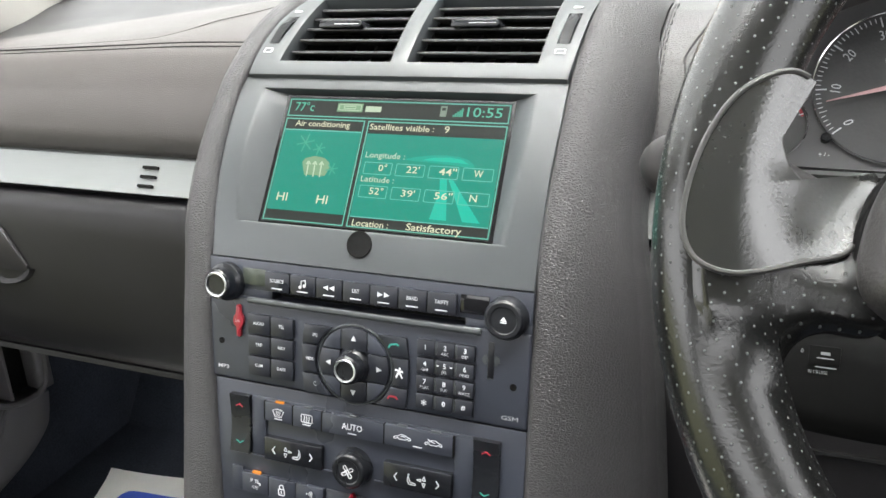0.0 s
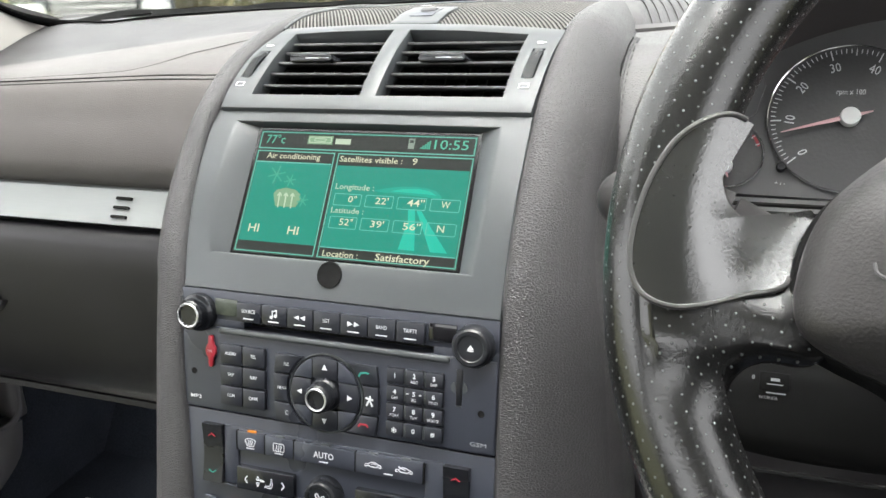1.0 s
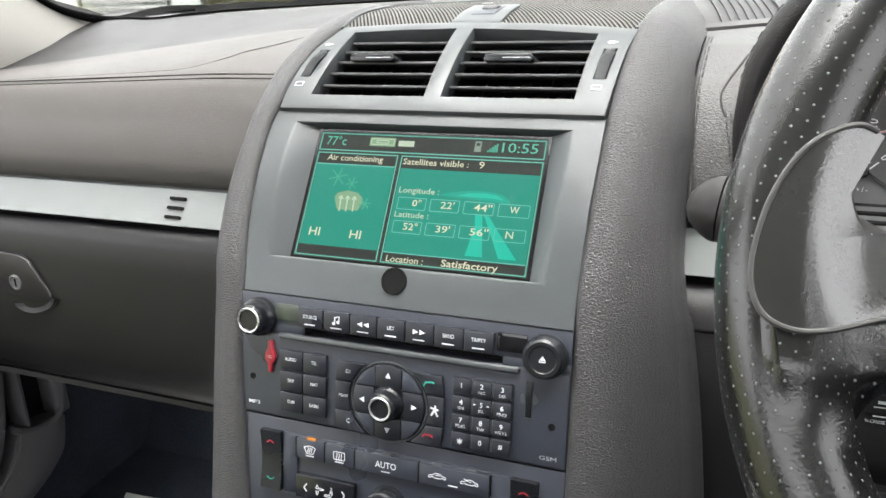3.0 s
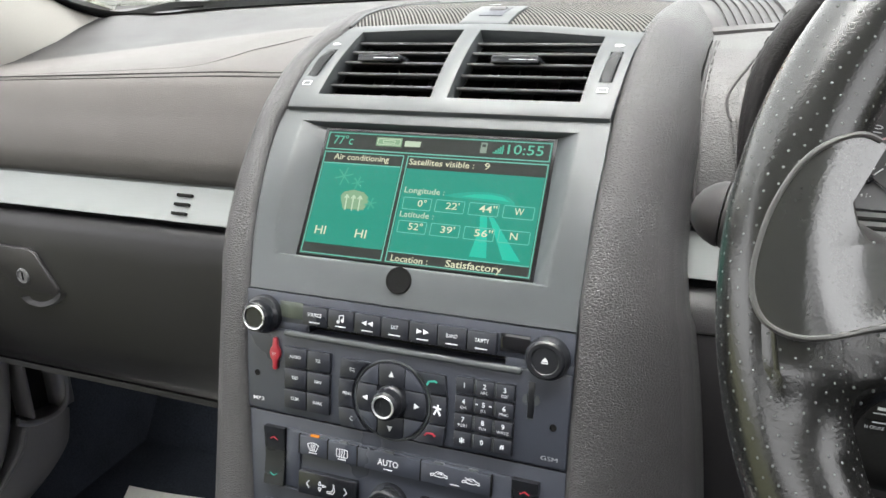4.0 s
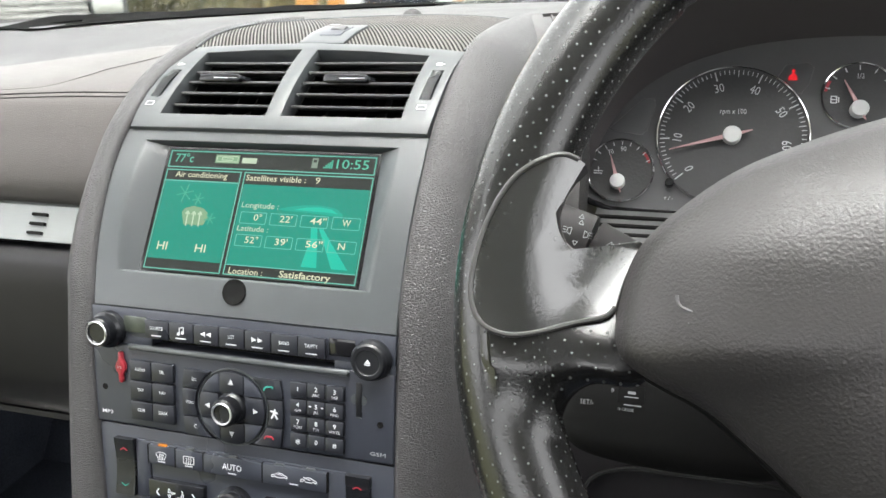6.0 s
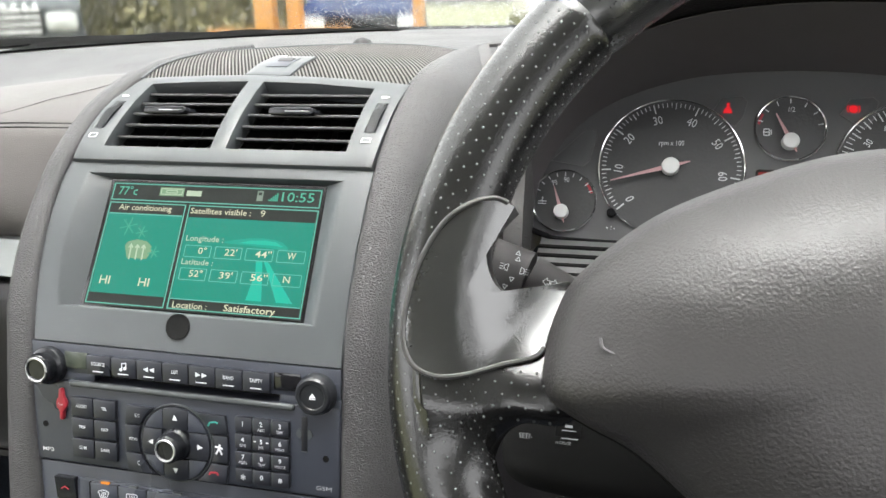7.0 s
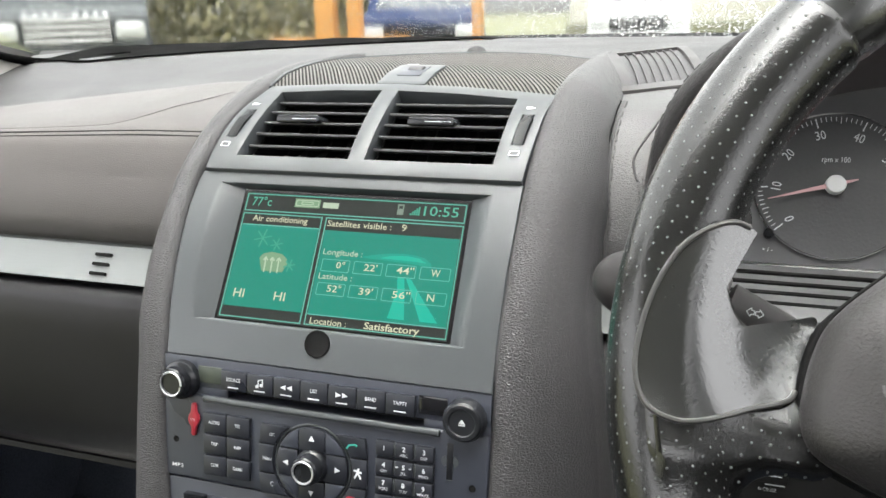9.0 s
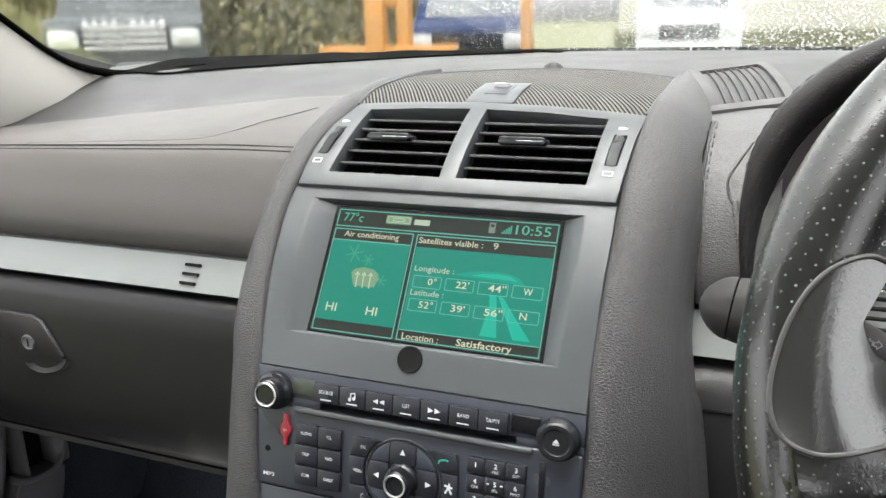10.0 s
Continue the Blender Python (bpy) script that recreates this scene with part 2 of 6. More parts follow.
M_WEAVE = ribbed("speaker_weave", (0.003, 0.003, 0.003), (0.16, 0.155, 0.15), 0.0027, -28, 0.8)

# ---- building helpers ----
MM = 0.001


def part(name, bm, material, parent=None, label="", sharp=38):
    """Link a bmesh as one mesh object under a thing or a part."""
    me = bpy.data.meshes.new(name)
    bmesh.ops.recalc_face_normals(bm, faces=bm.faces)
    bm.to_mesh(me)
    bm.free()
    me.materials.append(material)
    for p in me.polygons:
        p.use_smooth = True
    me.set_sharp_from_angle(angle=radians(sharp))
    ob = new(name, me)
    if parent:
        ob.parent = parent
    if label:
        tagged(ob, label)
    return ob


def thing(name, m, label, category, kind="", group=""):
    ob = new(name)
    ob.empty_display_size = 0.05
    ob.matrix_world = m
    return tagged(ob, label, category, group, kind)


def bevelled(bm, r, seg=2, angle=30):
    edges = [e for e in bm.edges if len(e.link_faces) == 2 and e.calc_face_angle(0) > radians(angle)]
    if r > 0 and edges:
        bmesh.ops.bevel(bm, geom=edges, offset=r, segments=seg, affect="EDGES", profile=0.5, clamp_overlap=True)
    return bm


def prism(outline, z0, z1, r=0.0, seg=2, top=1.0, bm=None):
    """A flat outline raised from z0 to z1; top shrinks the upper face about its middle."""
    own = bm is None
    bm = bm or bmesh.new()
    cx, cy = sum(p[0] for p in outline) / len(outline), sum(p[1] for p in outline) / len(outline)
    low = [bm.verts.new((x, y, z0)) for x, y in outline]
    high = [bm.verts.new((cx + (x - cx) * top, cy + (y - cy) * top, z1)) for x, y in outline]
    bm.faces.new(low[::-1])
    bm.faces.new(high)
    for i in range(len(low)):
        j = (i + 1) % len(low)
        bm.faces.new((low[i], low[j], high[j], high[i]))
    if own:
        bmesh.ops.recalc_face_normals(bm, faces=bm.faces)
    return bevelled(bm, r, seg) if own and r else bm


def rect(x0, x1, y0, y1):
    return [(x0, y0), (x1, y0), (x1, y1), (x0, y1)]


def box(x0, x1, y0, y1, z0, z1, r=0.0, seg=2):
    return prism(rect(x0, x1, y0, y1), z0, z1, r, seg)


def rounded(x0, x1, y0, y1, r, n=4):
    pts = []
    for cx, cy, a0 in ((x1 - r, y1 - r, 0), (x0 + r, y1 - r, 90), (x0 + r, y0 + r, 180), (x1 - r, y0 + r, 270)):
        for i in range(n + 1):
            a = radians(a0 + 90 * i / n)
            pts.append((cx + r * math.cos(a), cy + r * math.sin(a)))
    return pts


def loft(rows, closed=True, cap=True, loop=False, bm=None):
    """A skin over rows of points with equal counts. closed: each row is a ring; loop: the last row joins the first."""
    bm = bm or bmesh.new()
    vs = [[bm.verts.new(p) for p in row] for row in rows]
    n = len(rows[0])
    for a, b in zip(vs, vs[1:] + ([vs[0]] if loop else [])):
        for i in range(n if closed else n - 1):
            j = (i + 1) % n
            bm.faces.new((a[i], a[j], b[j], b[i]))
    if cap and closed and not loop:
        bm.faces.new(vs[0][::-1])
        bm.faces.new(vs[-1])
    return bm


def shell(rows, thick):
    """An open skin given a thickness."""
    bm = loft(rows, closed=False)
    bmesh.ops.recalc_face_normals(bm, faces=bm.faces)
    bmesh.ops.solidify(bm, geom=bm.faces[:], thickness=thick)
    return bm


def lathe(profile, n=40, cx=0.0, cy=0.0):
    """Turn (radius, height) pairs round the z axis."""
    rows = [[(cx + r * math.cos(2 * math.pi * i / n), cy + r * math.sin(2 * math.pi * i / n), z) for i in range(n)] for r, z in profile]
    return loft(rows)


def tube(path, r, n=12, closed=False, flat=1.0, bm=None):
    """A round bar along a path; r may be a list."""
    path = [Vector(p) for p in path]
    rows, k = [], len(path)
    up = None
    for i, p in enumerate(path):
        a = path[(i - 1) % k] if closed or i else p
        b = path[(i + 1) % k] if closed or i < k - 1 else p
        t = (b - a).normalized()
        if up is None:
            up = t.orthogonal().normalized()
        up = (up - t * up.dot(t)).normalized()
        side = t.cross(up)
        rr = r[i] if isinstance(r, (list, tuple)) else r
        rows.append([p + (up * math.cos(2 * math.pi * j / n) * flat + side * math.sin(2 * math.pi * j / n)) * rr for j in range(n)])
    return loft(rows, loop=closed, bm=bm)


def curve(pts, n):
    """Points at even steps on a smooth curve through pts."""
    pts = [Vector(p) for p in pts]
    out = []
    for k in range(n):
        f = k * (len(pts) - 1) / (n - 1)
        i = min(int(f), len(pts) - 2)
        f -= i
        p0, p1, p2, p3 = pts[max(i - 1, 0)], pts[i], pts[i + 1], pts[min(i + 2, len(pts) - 1)]
        out.append(0.5 * (2 * p1 + (p2 - p0) * f + (2 * p0 - 5 * p1 + 4 * p2 - p3) * f * f + (3 * p1 - p0 - 3 * p2 + p3) * f ** 3))
    return out


def holed(xs, ys, holes, z0, z1, r=0.0, bend=None):
    """A plate of the grid xs, ys with the cells named in holes cut through it; bend may shape it before its edges are rounded."""
    bm = bmesh.new()
    v = {(i, j): bm.verts.new((x, y, z1)) for i, x in enumerate(xs) for j, y in enumerate(ys)}
    for i in range(len(xs) - 1):
        for j in range(len(ys) - 1):
            if (i, j) not in holes:
                bm.faces.new((v[i, j], v[i + 1, j], v[i + 1, j + 1], v[i, j + 1]))
    made = bmesh.ops.extrude_face_region(bm, geom=bm.faces[:])
    for g in made["geom"]:
        if isinstance(g, bmesh.types.BMVert):
            g.co.z = z0
    if bend:
        for vert in bm.verts:
            vert.co = bend(*vert.co)
    bmesh.ops.recalc_face_normals(bm, faces=bm.faces)
    return bevelled(bm, r, 2)


def dome(outline, z0, z1, inner=0.0, rows=7, power=2.0, middle=None, height=None):
    """A cushion over an outline: it rises from z0 at the edge to z1 in the middle."""
    cx, cy = sum(p[0] for p in outline) / len(outline), sum(p[1] for p in outline) / len(outline)
    cx, cy = middle or (cx, cy)
    bm = bmesh.new()
    rings = [[(x, y, z0 - 0.012) for x, y in outline]]
    for k in range(rows):
        f = k / (rows - 1) * (1 - inner)
        rings.append([(cx + (x - cx) * (1 - f), cy + (y - cy) * (1 - f), z0 + (z1 - z0) * (1 - (1 - f / (1 - inner)) ** power)) for x, y in outline])
    if inner == 0:
        rings[-1] = [(cx + (x - cx) * 0.02, cy + (y - cy) * 0.02, z1) for x, y in outline]
    if height:
        rings = [[(x, y, z + height(x, y)) for x, y, z in ring] for ring in rings]
    return loft(rings, bm=bm)


def cap_height():
    cu = bpy.data.curves.new("cap", "FONT")
    cu.body = "H"
    tmp = new("tmp", cu)
    me = bpy.data.meshes.new_from_object(tmp.evaluated_get(bpy.context.evaluated_depsgraph_get()))
    ys = [v.co.y for v in me.vertices]
    bpy.data.objects.remove(tmp)
    bpy.data.curves.remove(cu)
    bpy.data.meshes.remove(me)
    return max(ys) - min(ys)


CAP = cap_height()


def text(words, height, x, y, z, material, parent, turn=0.0, name="lettering", align="CENTER", thick=0.0, wide=1.0):
    """Writing in the built-in font; height is that of its capitals."""
    cu = bpy.data.curves.new(name, "FONT")
    cu.body, cu.size, cu.align_x, cu.align_y = words, height / CAP, align, "CENTER"
    cu.resolution_u, cu.offset = 2, thick
    tmp = new("tmp", cu)
    dg = bpy.context.evaluated_depsgraph_get()
    me = bpy.data.meshes.new_from_object(tmp.evaluated_get(dg))
    bpy.data.objects.remove(tmp)
    bpy.data.curves.remove(cu)
    me.materials.clear()
    me.materials.append(material)
    for p in me.polygons:
        p.material_index = 0
    ob = new(name, me)
    ob.parent = parent
    ob.matrix_basis = pose(x, y, z, 0, 0, turn) @ Matrix.Diagonal((wide, 1, 1, 1))
    return ob


def mark(outline, z, material, parent, name="symbol", thick=0.00025):
    """A thin printed or moulded shape."""
    return part(name, prism(outline, z, z + thick), material, parent)


def sector(cx, cy, r0, r1, a0, a1, n=8):
    out = [(cx + r1 * math.cos(radians(a0 + (a1 - a0) * i / n)), cy + r1 * math.sin(radians(a0 + (a1 - a0) * i / n))) for i in range(n + 1)]
    return out + [(cx + r0 * math.cos(radians(a1 + (a0 - a1) * i / n)), cy + r0 * math.sin(radians(a1 + (a0 - a1) * i / n))) for i in range(n + 1)]


def circle(cx, cy, r, n=24):
    return [(cx + r * math.cos(2 * math.pi * i / n), cy + r * math.sin(2 * math.pi * i / n)) for i in range(n)]


def line(x0, y0, x1, y1, w):
    dx, dy = x1 - x0, y1 - y0
    k = w / 2 / math.hypot(dx, dy)
    return [(x0 - dy * k, y0 + dx * k), (x0 + dy * k, y0 - dx * k), (x1 + dy * k, y1 - dx * k), (x1 - dy * k, y1 + dx * k)]


def strokes(segs, w, z, material, parent, name="symbol", thick=0.00025):
    """A symbol of straight strokes as one mesh."""
    bm = bmesh.new()
    for k, s in enumerate(segs):
        prism(line(*s, w), z, z + thick + k * 4e-6, bm=bm)
    return part(name, bm, material, parent)

def between(table, f):
    """A smooth enough value from (place, value) pairs in rising order of place."""
    for (a, u), (b, v) in zip(table, table[1:]):
        if f <= b:
            return u + (v - u) * max(0.0, (f - a) / (b - a))
    return table[-1][1]


# ---- the dashboard ----
dashboard = thing("dashboard", pose(0, 0, 0), "dark grey soft-touch car dashboard with stitched seam and silver trim", "dashboard")


def base_y(x):
    """Where the deck meets the windscreen."""
    return 0.90 - 0.50 * (x + 0.0) ** 2


def passenger_section(x):
    d = max(0.0, -x - 0.20) * 0.10
    b = base_y(x)
    return [(x, y, z) for y, z in (
        (0.092, 0.926), (0.086, 0.932), (0.085, 0.948), (0.088, 0.968), (0.094, 0.988), (0.101, 1.004 - d * 0.3), (0.107, 1.011 - d * 0.35), (0.118, 1.0175 - d * 0.5),
        (0.15, 1.027 - d * 0.75), (0.19, 1.035 - d), (0.232, 1.0405 - d), (0.250, 1.0410 - d), (0.258, 1.0385 - d), (0.262, 1.030 - d), (0.262, 0.96), (0.14, 0.90))]


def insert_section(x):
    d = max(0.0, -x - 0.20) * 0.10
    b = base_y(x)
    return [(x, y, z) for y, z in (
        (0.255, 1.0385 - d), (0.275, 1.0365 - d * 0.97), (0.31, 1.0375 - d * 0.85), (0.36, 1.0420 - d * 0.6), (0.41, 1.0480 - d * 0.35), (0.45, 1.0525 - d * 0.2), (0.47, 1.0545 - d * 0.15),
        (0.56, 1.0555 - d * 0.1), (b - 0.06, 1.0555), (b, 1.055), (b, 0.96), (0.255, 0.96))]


xs = [-0.74, -0.68, -0.62, -0.56, -0.50, -0.44, -0.38, -0.32, -0.27, -0.22, -0.17, -0.13, -0.09]
part("passenger_top_pad", loft([passenger_section(x) for x in xs]), M_DASH, dashboard, "dark grey soft padded passenger dash top", sharp=50)

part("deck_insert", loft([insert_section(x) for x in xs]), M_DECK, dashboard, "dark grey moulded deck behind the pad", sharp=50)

# the double seam along the pad's shoulder
for off, r in ((0.0, 0.0007), (0.0050, 0.0006)):
    path = []
    for k in range(40):
        x = -0.73 + k * 0.60 / 39
        d = max(0.0, -x - 0.20) * 0.10
        path.append((x, 0.1075 + off * 0.9, 1.0112 - d * 0.36 + off * 0.55))
    part("seam", tube(path, r, 6), M_HOOD, dashboard)
# airbag tear line pressed into the pad
def on_pad(x, y):
    sec = passenger_section(x)[5:12]
    for (_, ya, za), (_, yb, zb) in zip(sec, sec[1:]):
        if ya <= y <= yb:
            return (x, y, za + (zb - za) * (y - ya) / (yb - ya))


part("airbag_outline", tube([on_pad(p.x, p.y) for p in curve([(-0.44, 0.121, 0), (-0.33, 0.120, 0), (-0.262, 0.120, 0), (-0.236, 0.124, 0), (-0.212, 0.142, 0), (-0.187, 0.170, 0), (-0.170, 0.194, 0)], 60)], 0.00035, 6), M_DASH, dashboard)


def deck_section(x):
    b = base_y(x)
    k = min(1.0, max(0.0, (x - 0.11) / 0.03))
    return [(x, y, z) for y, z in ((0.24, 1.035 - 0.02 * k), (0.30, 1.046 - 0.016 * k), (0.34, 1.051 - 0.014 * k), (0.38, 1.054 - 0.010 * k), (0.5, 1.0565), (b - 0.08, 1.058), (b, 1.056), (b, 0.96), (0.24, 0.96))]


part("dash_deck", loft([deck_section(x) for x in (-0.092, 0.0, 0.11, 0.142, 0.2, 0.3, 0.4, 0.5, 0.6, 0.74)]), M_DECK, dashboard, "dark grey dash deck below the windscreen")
part("sensor_dome", lathe([(0.0165, 0), (0.0165, 0.0015), (0.013, 0.003), (0.0115, 0.006), (0.0085, 0.0098), (0.0045, 0.012), (0.0008, 0.0128)], 28), M_KNEE, dashboard, "small dark domed light sensor").matrix_basis = pose(-0.004, 0.372, 1.0525)


def trim_strip(x0, x1, name):
    n = 14
    rows = [[(x0 + (x1 - x0) * k / n, y, z) for y, z in ((0.0735, 0.8985), (0.0765, 0.9035), (0.0815, 0.912), (0.0855, 0.9195), (0.0875, 0.9245), (0.094, 0.926), (0.105, 0.912), (0.09, 0.897), (0.077, 0.8968))] for k in range(n + 1)]
    return part(name, bevelled(loft(rows), 0.0), M_SILVER, dashboard, "brushed silver trim strip")


strip = trim_strip(-0.74, -0.135, "trim_strip")
for k in range(3):
    slot = part("vent_slot", prism(rounded(-0.0078, 0.0078, -0.0013, 0.0013, 0.0012), -0.003, 0.0006), M_BLACK, strip)
    slot.matrix_basis = pose(-0.2345 + 0.0010 * k, 0.0795 + (k - 1) * 0.0037, 0.9115 + (k - 1) * 0.0068, 63, 0, 0)
trim_strip(0.145, 0.72, "trim_strip")

# shadow gap and lower dash on the passenger side
part("gap_strip", loft([[(x, y, z) for y, z in ((0.088, 0.898), (0.083, 0.8915), (0.10, 0.8915), (0.10, 0.898))] for x in (-0.74, -0.13)]), M_BLACK, dashboard)
part("gap_strip", loft([[(x, y, z) for y, z in ((0.082, 0.898), (0.080, 0.8915), (0.10, 0.8915), (0.10, 0.898))] for x in (0.14, 0.72)]), M_BLACK, dashboard)

glove = thing("glove_box", pose(0, 0, 0), "dark plastic glove box with recessed lock and finger pull", "glove box")
gx = [-0.74, -0.70, -0.6, -0.5, -0.4, -0.3, -0.2, -0.12]
part("lid", loft([[(x, y, z) for y, z in ((0.092, 0.8925), (0.076, 0.8925), (0.070, 0.889), (0.066, 0.880), (0.064, 0.86), (0.062, 0.82), (0.062, 0.78), (0.066, 0.752), (0.073, 0.739), (0.080, 0.735), (0.10, 0.735), (0.14, 0.78), (0.14, 0.88))] for x in gx]), M_LOWER, glove, "dark plastic glove box lid", sharp=60)
part("lower_lip", loft([[(x, y, z) for y, z in ((0.074, 0.736), (0.073, 0.731), (0.082, 0.727), (0.15, 0.727), (0.15, 0.736))] for x in gx]), M_LOWER, glove, "moulded lower edge")
# the latch: a dark plate with a lock, and a scooped pull below it
plate_m = pose(-0.411, 0.0628, 0.842, 90, 0, 0)
latch = part("latch_plate", prism([(-0.040, 0.0210), (0.014, 0.0200), (0.0215, 0.0165), (0.0435, -0.0145), (0.0425, -0.0200), (0.030, -0.0215), (0.004, -0.0205), (-0.010, -0.0180), (-0.028, -0.0040)], -0.002, 0.0026, 0.0012), M_KNEE, glove, "black latch plate")
latch.matrix_basis = plate_m
part("lock", lathe([(0.0075, 0.0), (0.0075, 0.0036), (0.0062, 0.0044), (0.0055, 0.0034), (0.001, 0.0034)], 24, 0.004, -0.0065), M_CLUSTER, latch, "grey key lock")
part("key_slot", box(0.0033, 0.0047, -0.0100, -0.003, 0.0034, 0.0040), M_BLACK, latch)
pull_rows = []
for k in range(13):
    a = math.pi * (0.06 + 0.88 * k / 12)
    pull_rows.append([(0.0225 + 0.0270 * math.cos(a) * f, -0.0200 - (0.0140 * math.sin(a)) * f + 0.005 * math.cos(a), h) for f, h in ((1.10, -0.001), (1.03, 0.0028), (0.95, 0.0040), (0.80, 0.0024), (0.55, -0.0010), (0.2, -0.0012))])
pull = part("finger_pull", loft(pull_rows, closed=False), M_LOWER, glove, "scooped finger pull")
pull.matrix_basis = plate_m

# ---- driver's side ----
def shoulder_section(x):
    return [(x, y, z) for y, z in (
        (0.094, 0.9265), (0.084, 0.9295), (0.083, 0.945), (0.088, 0.965), (0.097, 0.988), (0.108, 1.006), (0.124, 1.020), (0.15, 1.031), (0.19, 1.0365), (0.24, 1.0370), (0.32, 1.0300), (0.32, 0.96), (0.16, 0.92))]


part("driver_shoulder", loft([shoulder_section(x) for x in (0.135, 0.15, 0.165, 0.18, 0.195, 0.205)]), M_SHOULDER, dashboard, "grained leather dash shoulder with stitched edge", sharp=60)
SHOULDER = [(p[2], p[1]) for p in shoulder_section(0.0)[1:9]]


def on_shoulder(x, z, out=0.0006):
    return Vector((x, between(SHOULDER, z) - out, z + out * 0.5))


def gap_x(z):
    return between([(0.925, 0.1603), (0.947, 0.1580), (0.98, 0.1562), (1.01, 0.1560), (1.04, 0.158)], z)


def stitch_row(pts, r=0.0005):
    bm = bmesh.new()
    for k in range(0, len(pts) - 1, 2):
        tube([pts[k], pts[k + 1]], r, 5, bm=bm)
    part("stitching", bm, M_BOLT, dashboard, "dark stitching")


zs = [0.930 + 0.104 * k / 47 for k in range(48)]
part("bolster_gap", tube([on_shoulder(gap_x(z), z, 0.0002) for z in zs], 0.0009, 6), M_BLACK, dashboard, "dark gap beside the bolster")
part("welt", tube([on_shoulder(gap_x(z) + 0.0020, z, 0.0001) for z in zs], 0.0011, 8), M_LEATHER, dashboard, "raised leather welt")
stitch_row([on_shoulder(gap_x(z) + 0.0045, z) for z in zs])
zs = [0.952 + 0.042 * k / 23 for k in range(24)]
stitch_row([on_shoulder(0.1768 + (0.994 - z) * 0.22, z) for z in zs])
stitch_row([on_shoulder(0.1800 + (0.994 - z) * 0.22, z) for z in zs])
part("flap_seam", tube([on_shoulder(p.x, p.y, 0.0002) for p in curve([(0.186, 1.0255, 0), (0.1787, 1.0156, 0), (0.1735, 1.0063, 0), (0.1745, 0.998, 0), (0.1772, 0.9923, 0)], 30)], 0.0008, 6), M_BOLT, dashboard, "dark seam of the hood's leather flap")

lower = thing("lower_driver_panel", pose(0, 0, 0), "dark plastic knee panel below the silver trim", "dash panel")
part("panel", loft([[(x, y, z) for y, z in ((0.10, 0.8915), (0.078, 0.8915), (0.066, 0.887), (0.060, 0.872), (0.060, 0.82), (0.062, 0.74), (0.075, 0.62), (0.10, 0.50), (0.16, 0.50), (0.16, 0.88))] for x in (0.13, 0.2, 0.3, 0.4, 0.5, 0.6, 0.72)]), M_KNEE, lower, sharp=60)
part("upper_seam", tube([(0.14, 0.0603, 0.868), (0.72, 0.0603, 0.868)], 0.0012, 6), M_BLACK, lower)
part("pocket_outline", tube(curve([(0.21, 0.0605, 0.66), (0.215, 0.0605, 0.74), (0.235, 0.0605, 0.77), (0.30, 0.0605, 0.775), (0.5, 0.0605, 0.775)], 30), 0.0018, 6), M_BLACK, lower)

# demister grille beside the speaker cloth
louvre = thing("demister_grille", pose(0, 0, 0), "dark slatted demister grille set in the dash deck", "air grille")
fl, fr, rr_, rl = Vector((0.161, 0.215, 1.0375)), Vector((0.209, 0.285, 1.0375)), Vector((0.184, 0.44, 1.0375)), Vector((0.137, 0.325, 1.0375))


def on_louvre(u, v, h=0.0):
    p = (fl * (1 - u) + fr * u) * (1 - v) + (rl * (1 - u) + rr_ * u) * v
    return (p.x, p.y, p.z + h + 0.0205 * math.sin(math.pi / 2 * max(0.0, min(1.0, v))) ** 0.8)


part("backing", shell([[on_louvre(-0.10 + 1.20 * i / 12, -0.02 + 1.04 * j / 12, -0.0012) for i in range(13)] for j in range(13)], 0.003), M_DECK, louvre)
for v0, v1 in ((-0.10, 0.04), (0.96, 1.06)):
    part("frame_bar", loft([[on_louvre(u, v0, -0.004), on_louvre(u, v0, 0.0016), on_louvre(u, v1, 0.0016), on_louvre(u, v1, -0.004)] for u in [-0.16 + 1.32 * k / 10 for k in range(11)]]), M_FRAME, louvre)
for u0, u1 in ((-0.16, -0.01), (1.0, 1.16)):
    part("frame_bar", loft([[on_louvre(u0, v, -0.004), on_louvre(u0, v, 0.0018), on_louvre(u1, v, 0.0018), on_louvre(u1, v, -0.004)] for v in [0.03 + 0.94 * k / 12 for k in range(13)]]), M_FRAME, louvre)
for k in range(7):
    u0 = 0.108 + k * 0.1235
    part("rib", loft([[on_louvre(u, v, h) for u, h in ((u0, -0.002), (u0 + 0.003, 0.0004), (u0 + 0.019, 0.0004), (u0 + 0.022, -0.002))] for v in [0.03 + 0.94 * q / 12 for q in range(13)]]), M_FRAME, louvre)

# ---- centre stack: leather bolsters either side of the controls ----
def vent_rise(y):
    """How far the vent frame bows out of its plane, up its slope."""
    u = (y + 0.0062) / 0.0814
    return 0.016 * u * (1 - u)


def bezel_rise(s):
    """How far the display bezel bows out of its plane, down its slope."""
    u = (s + 0.0026) / 0.1331
    return 0.026 * u * (1 - u)


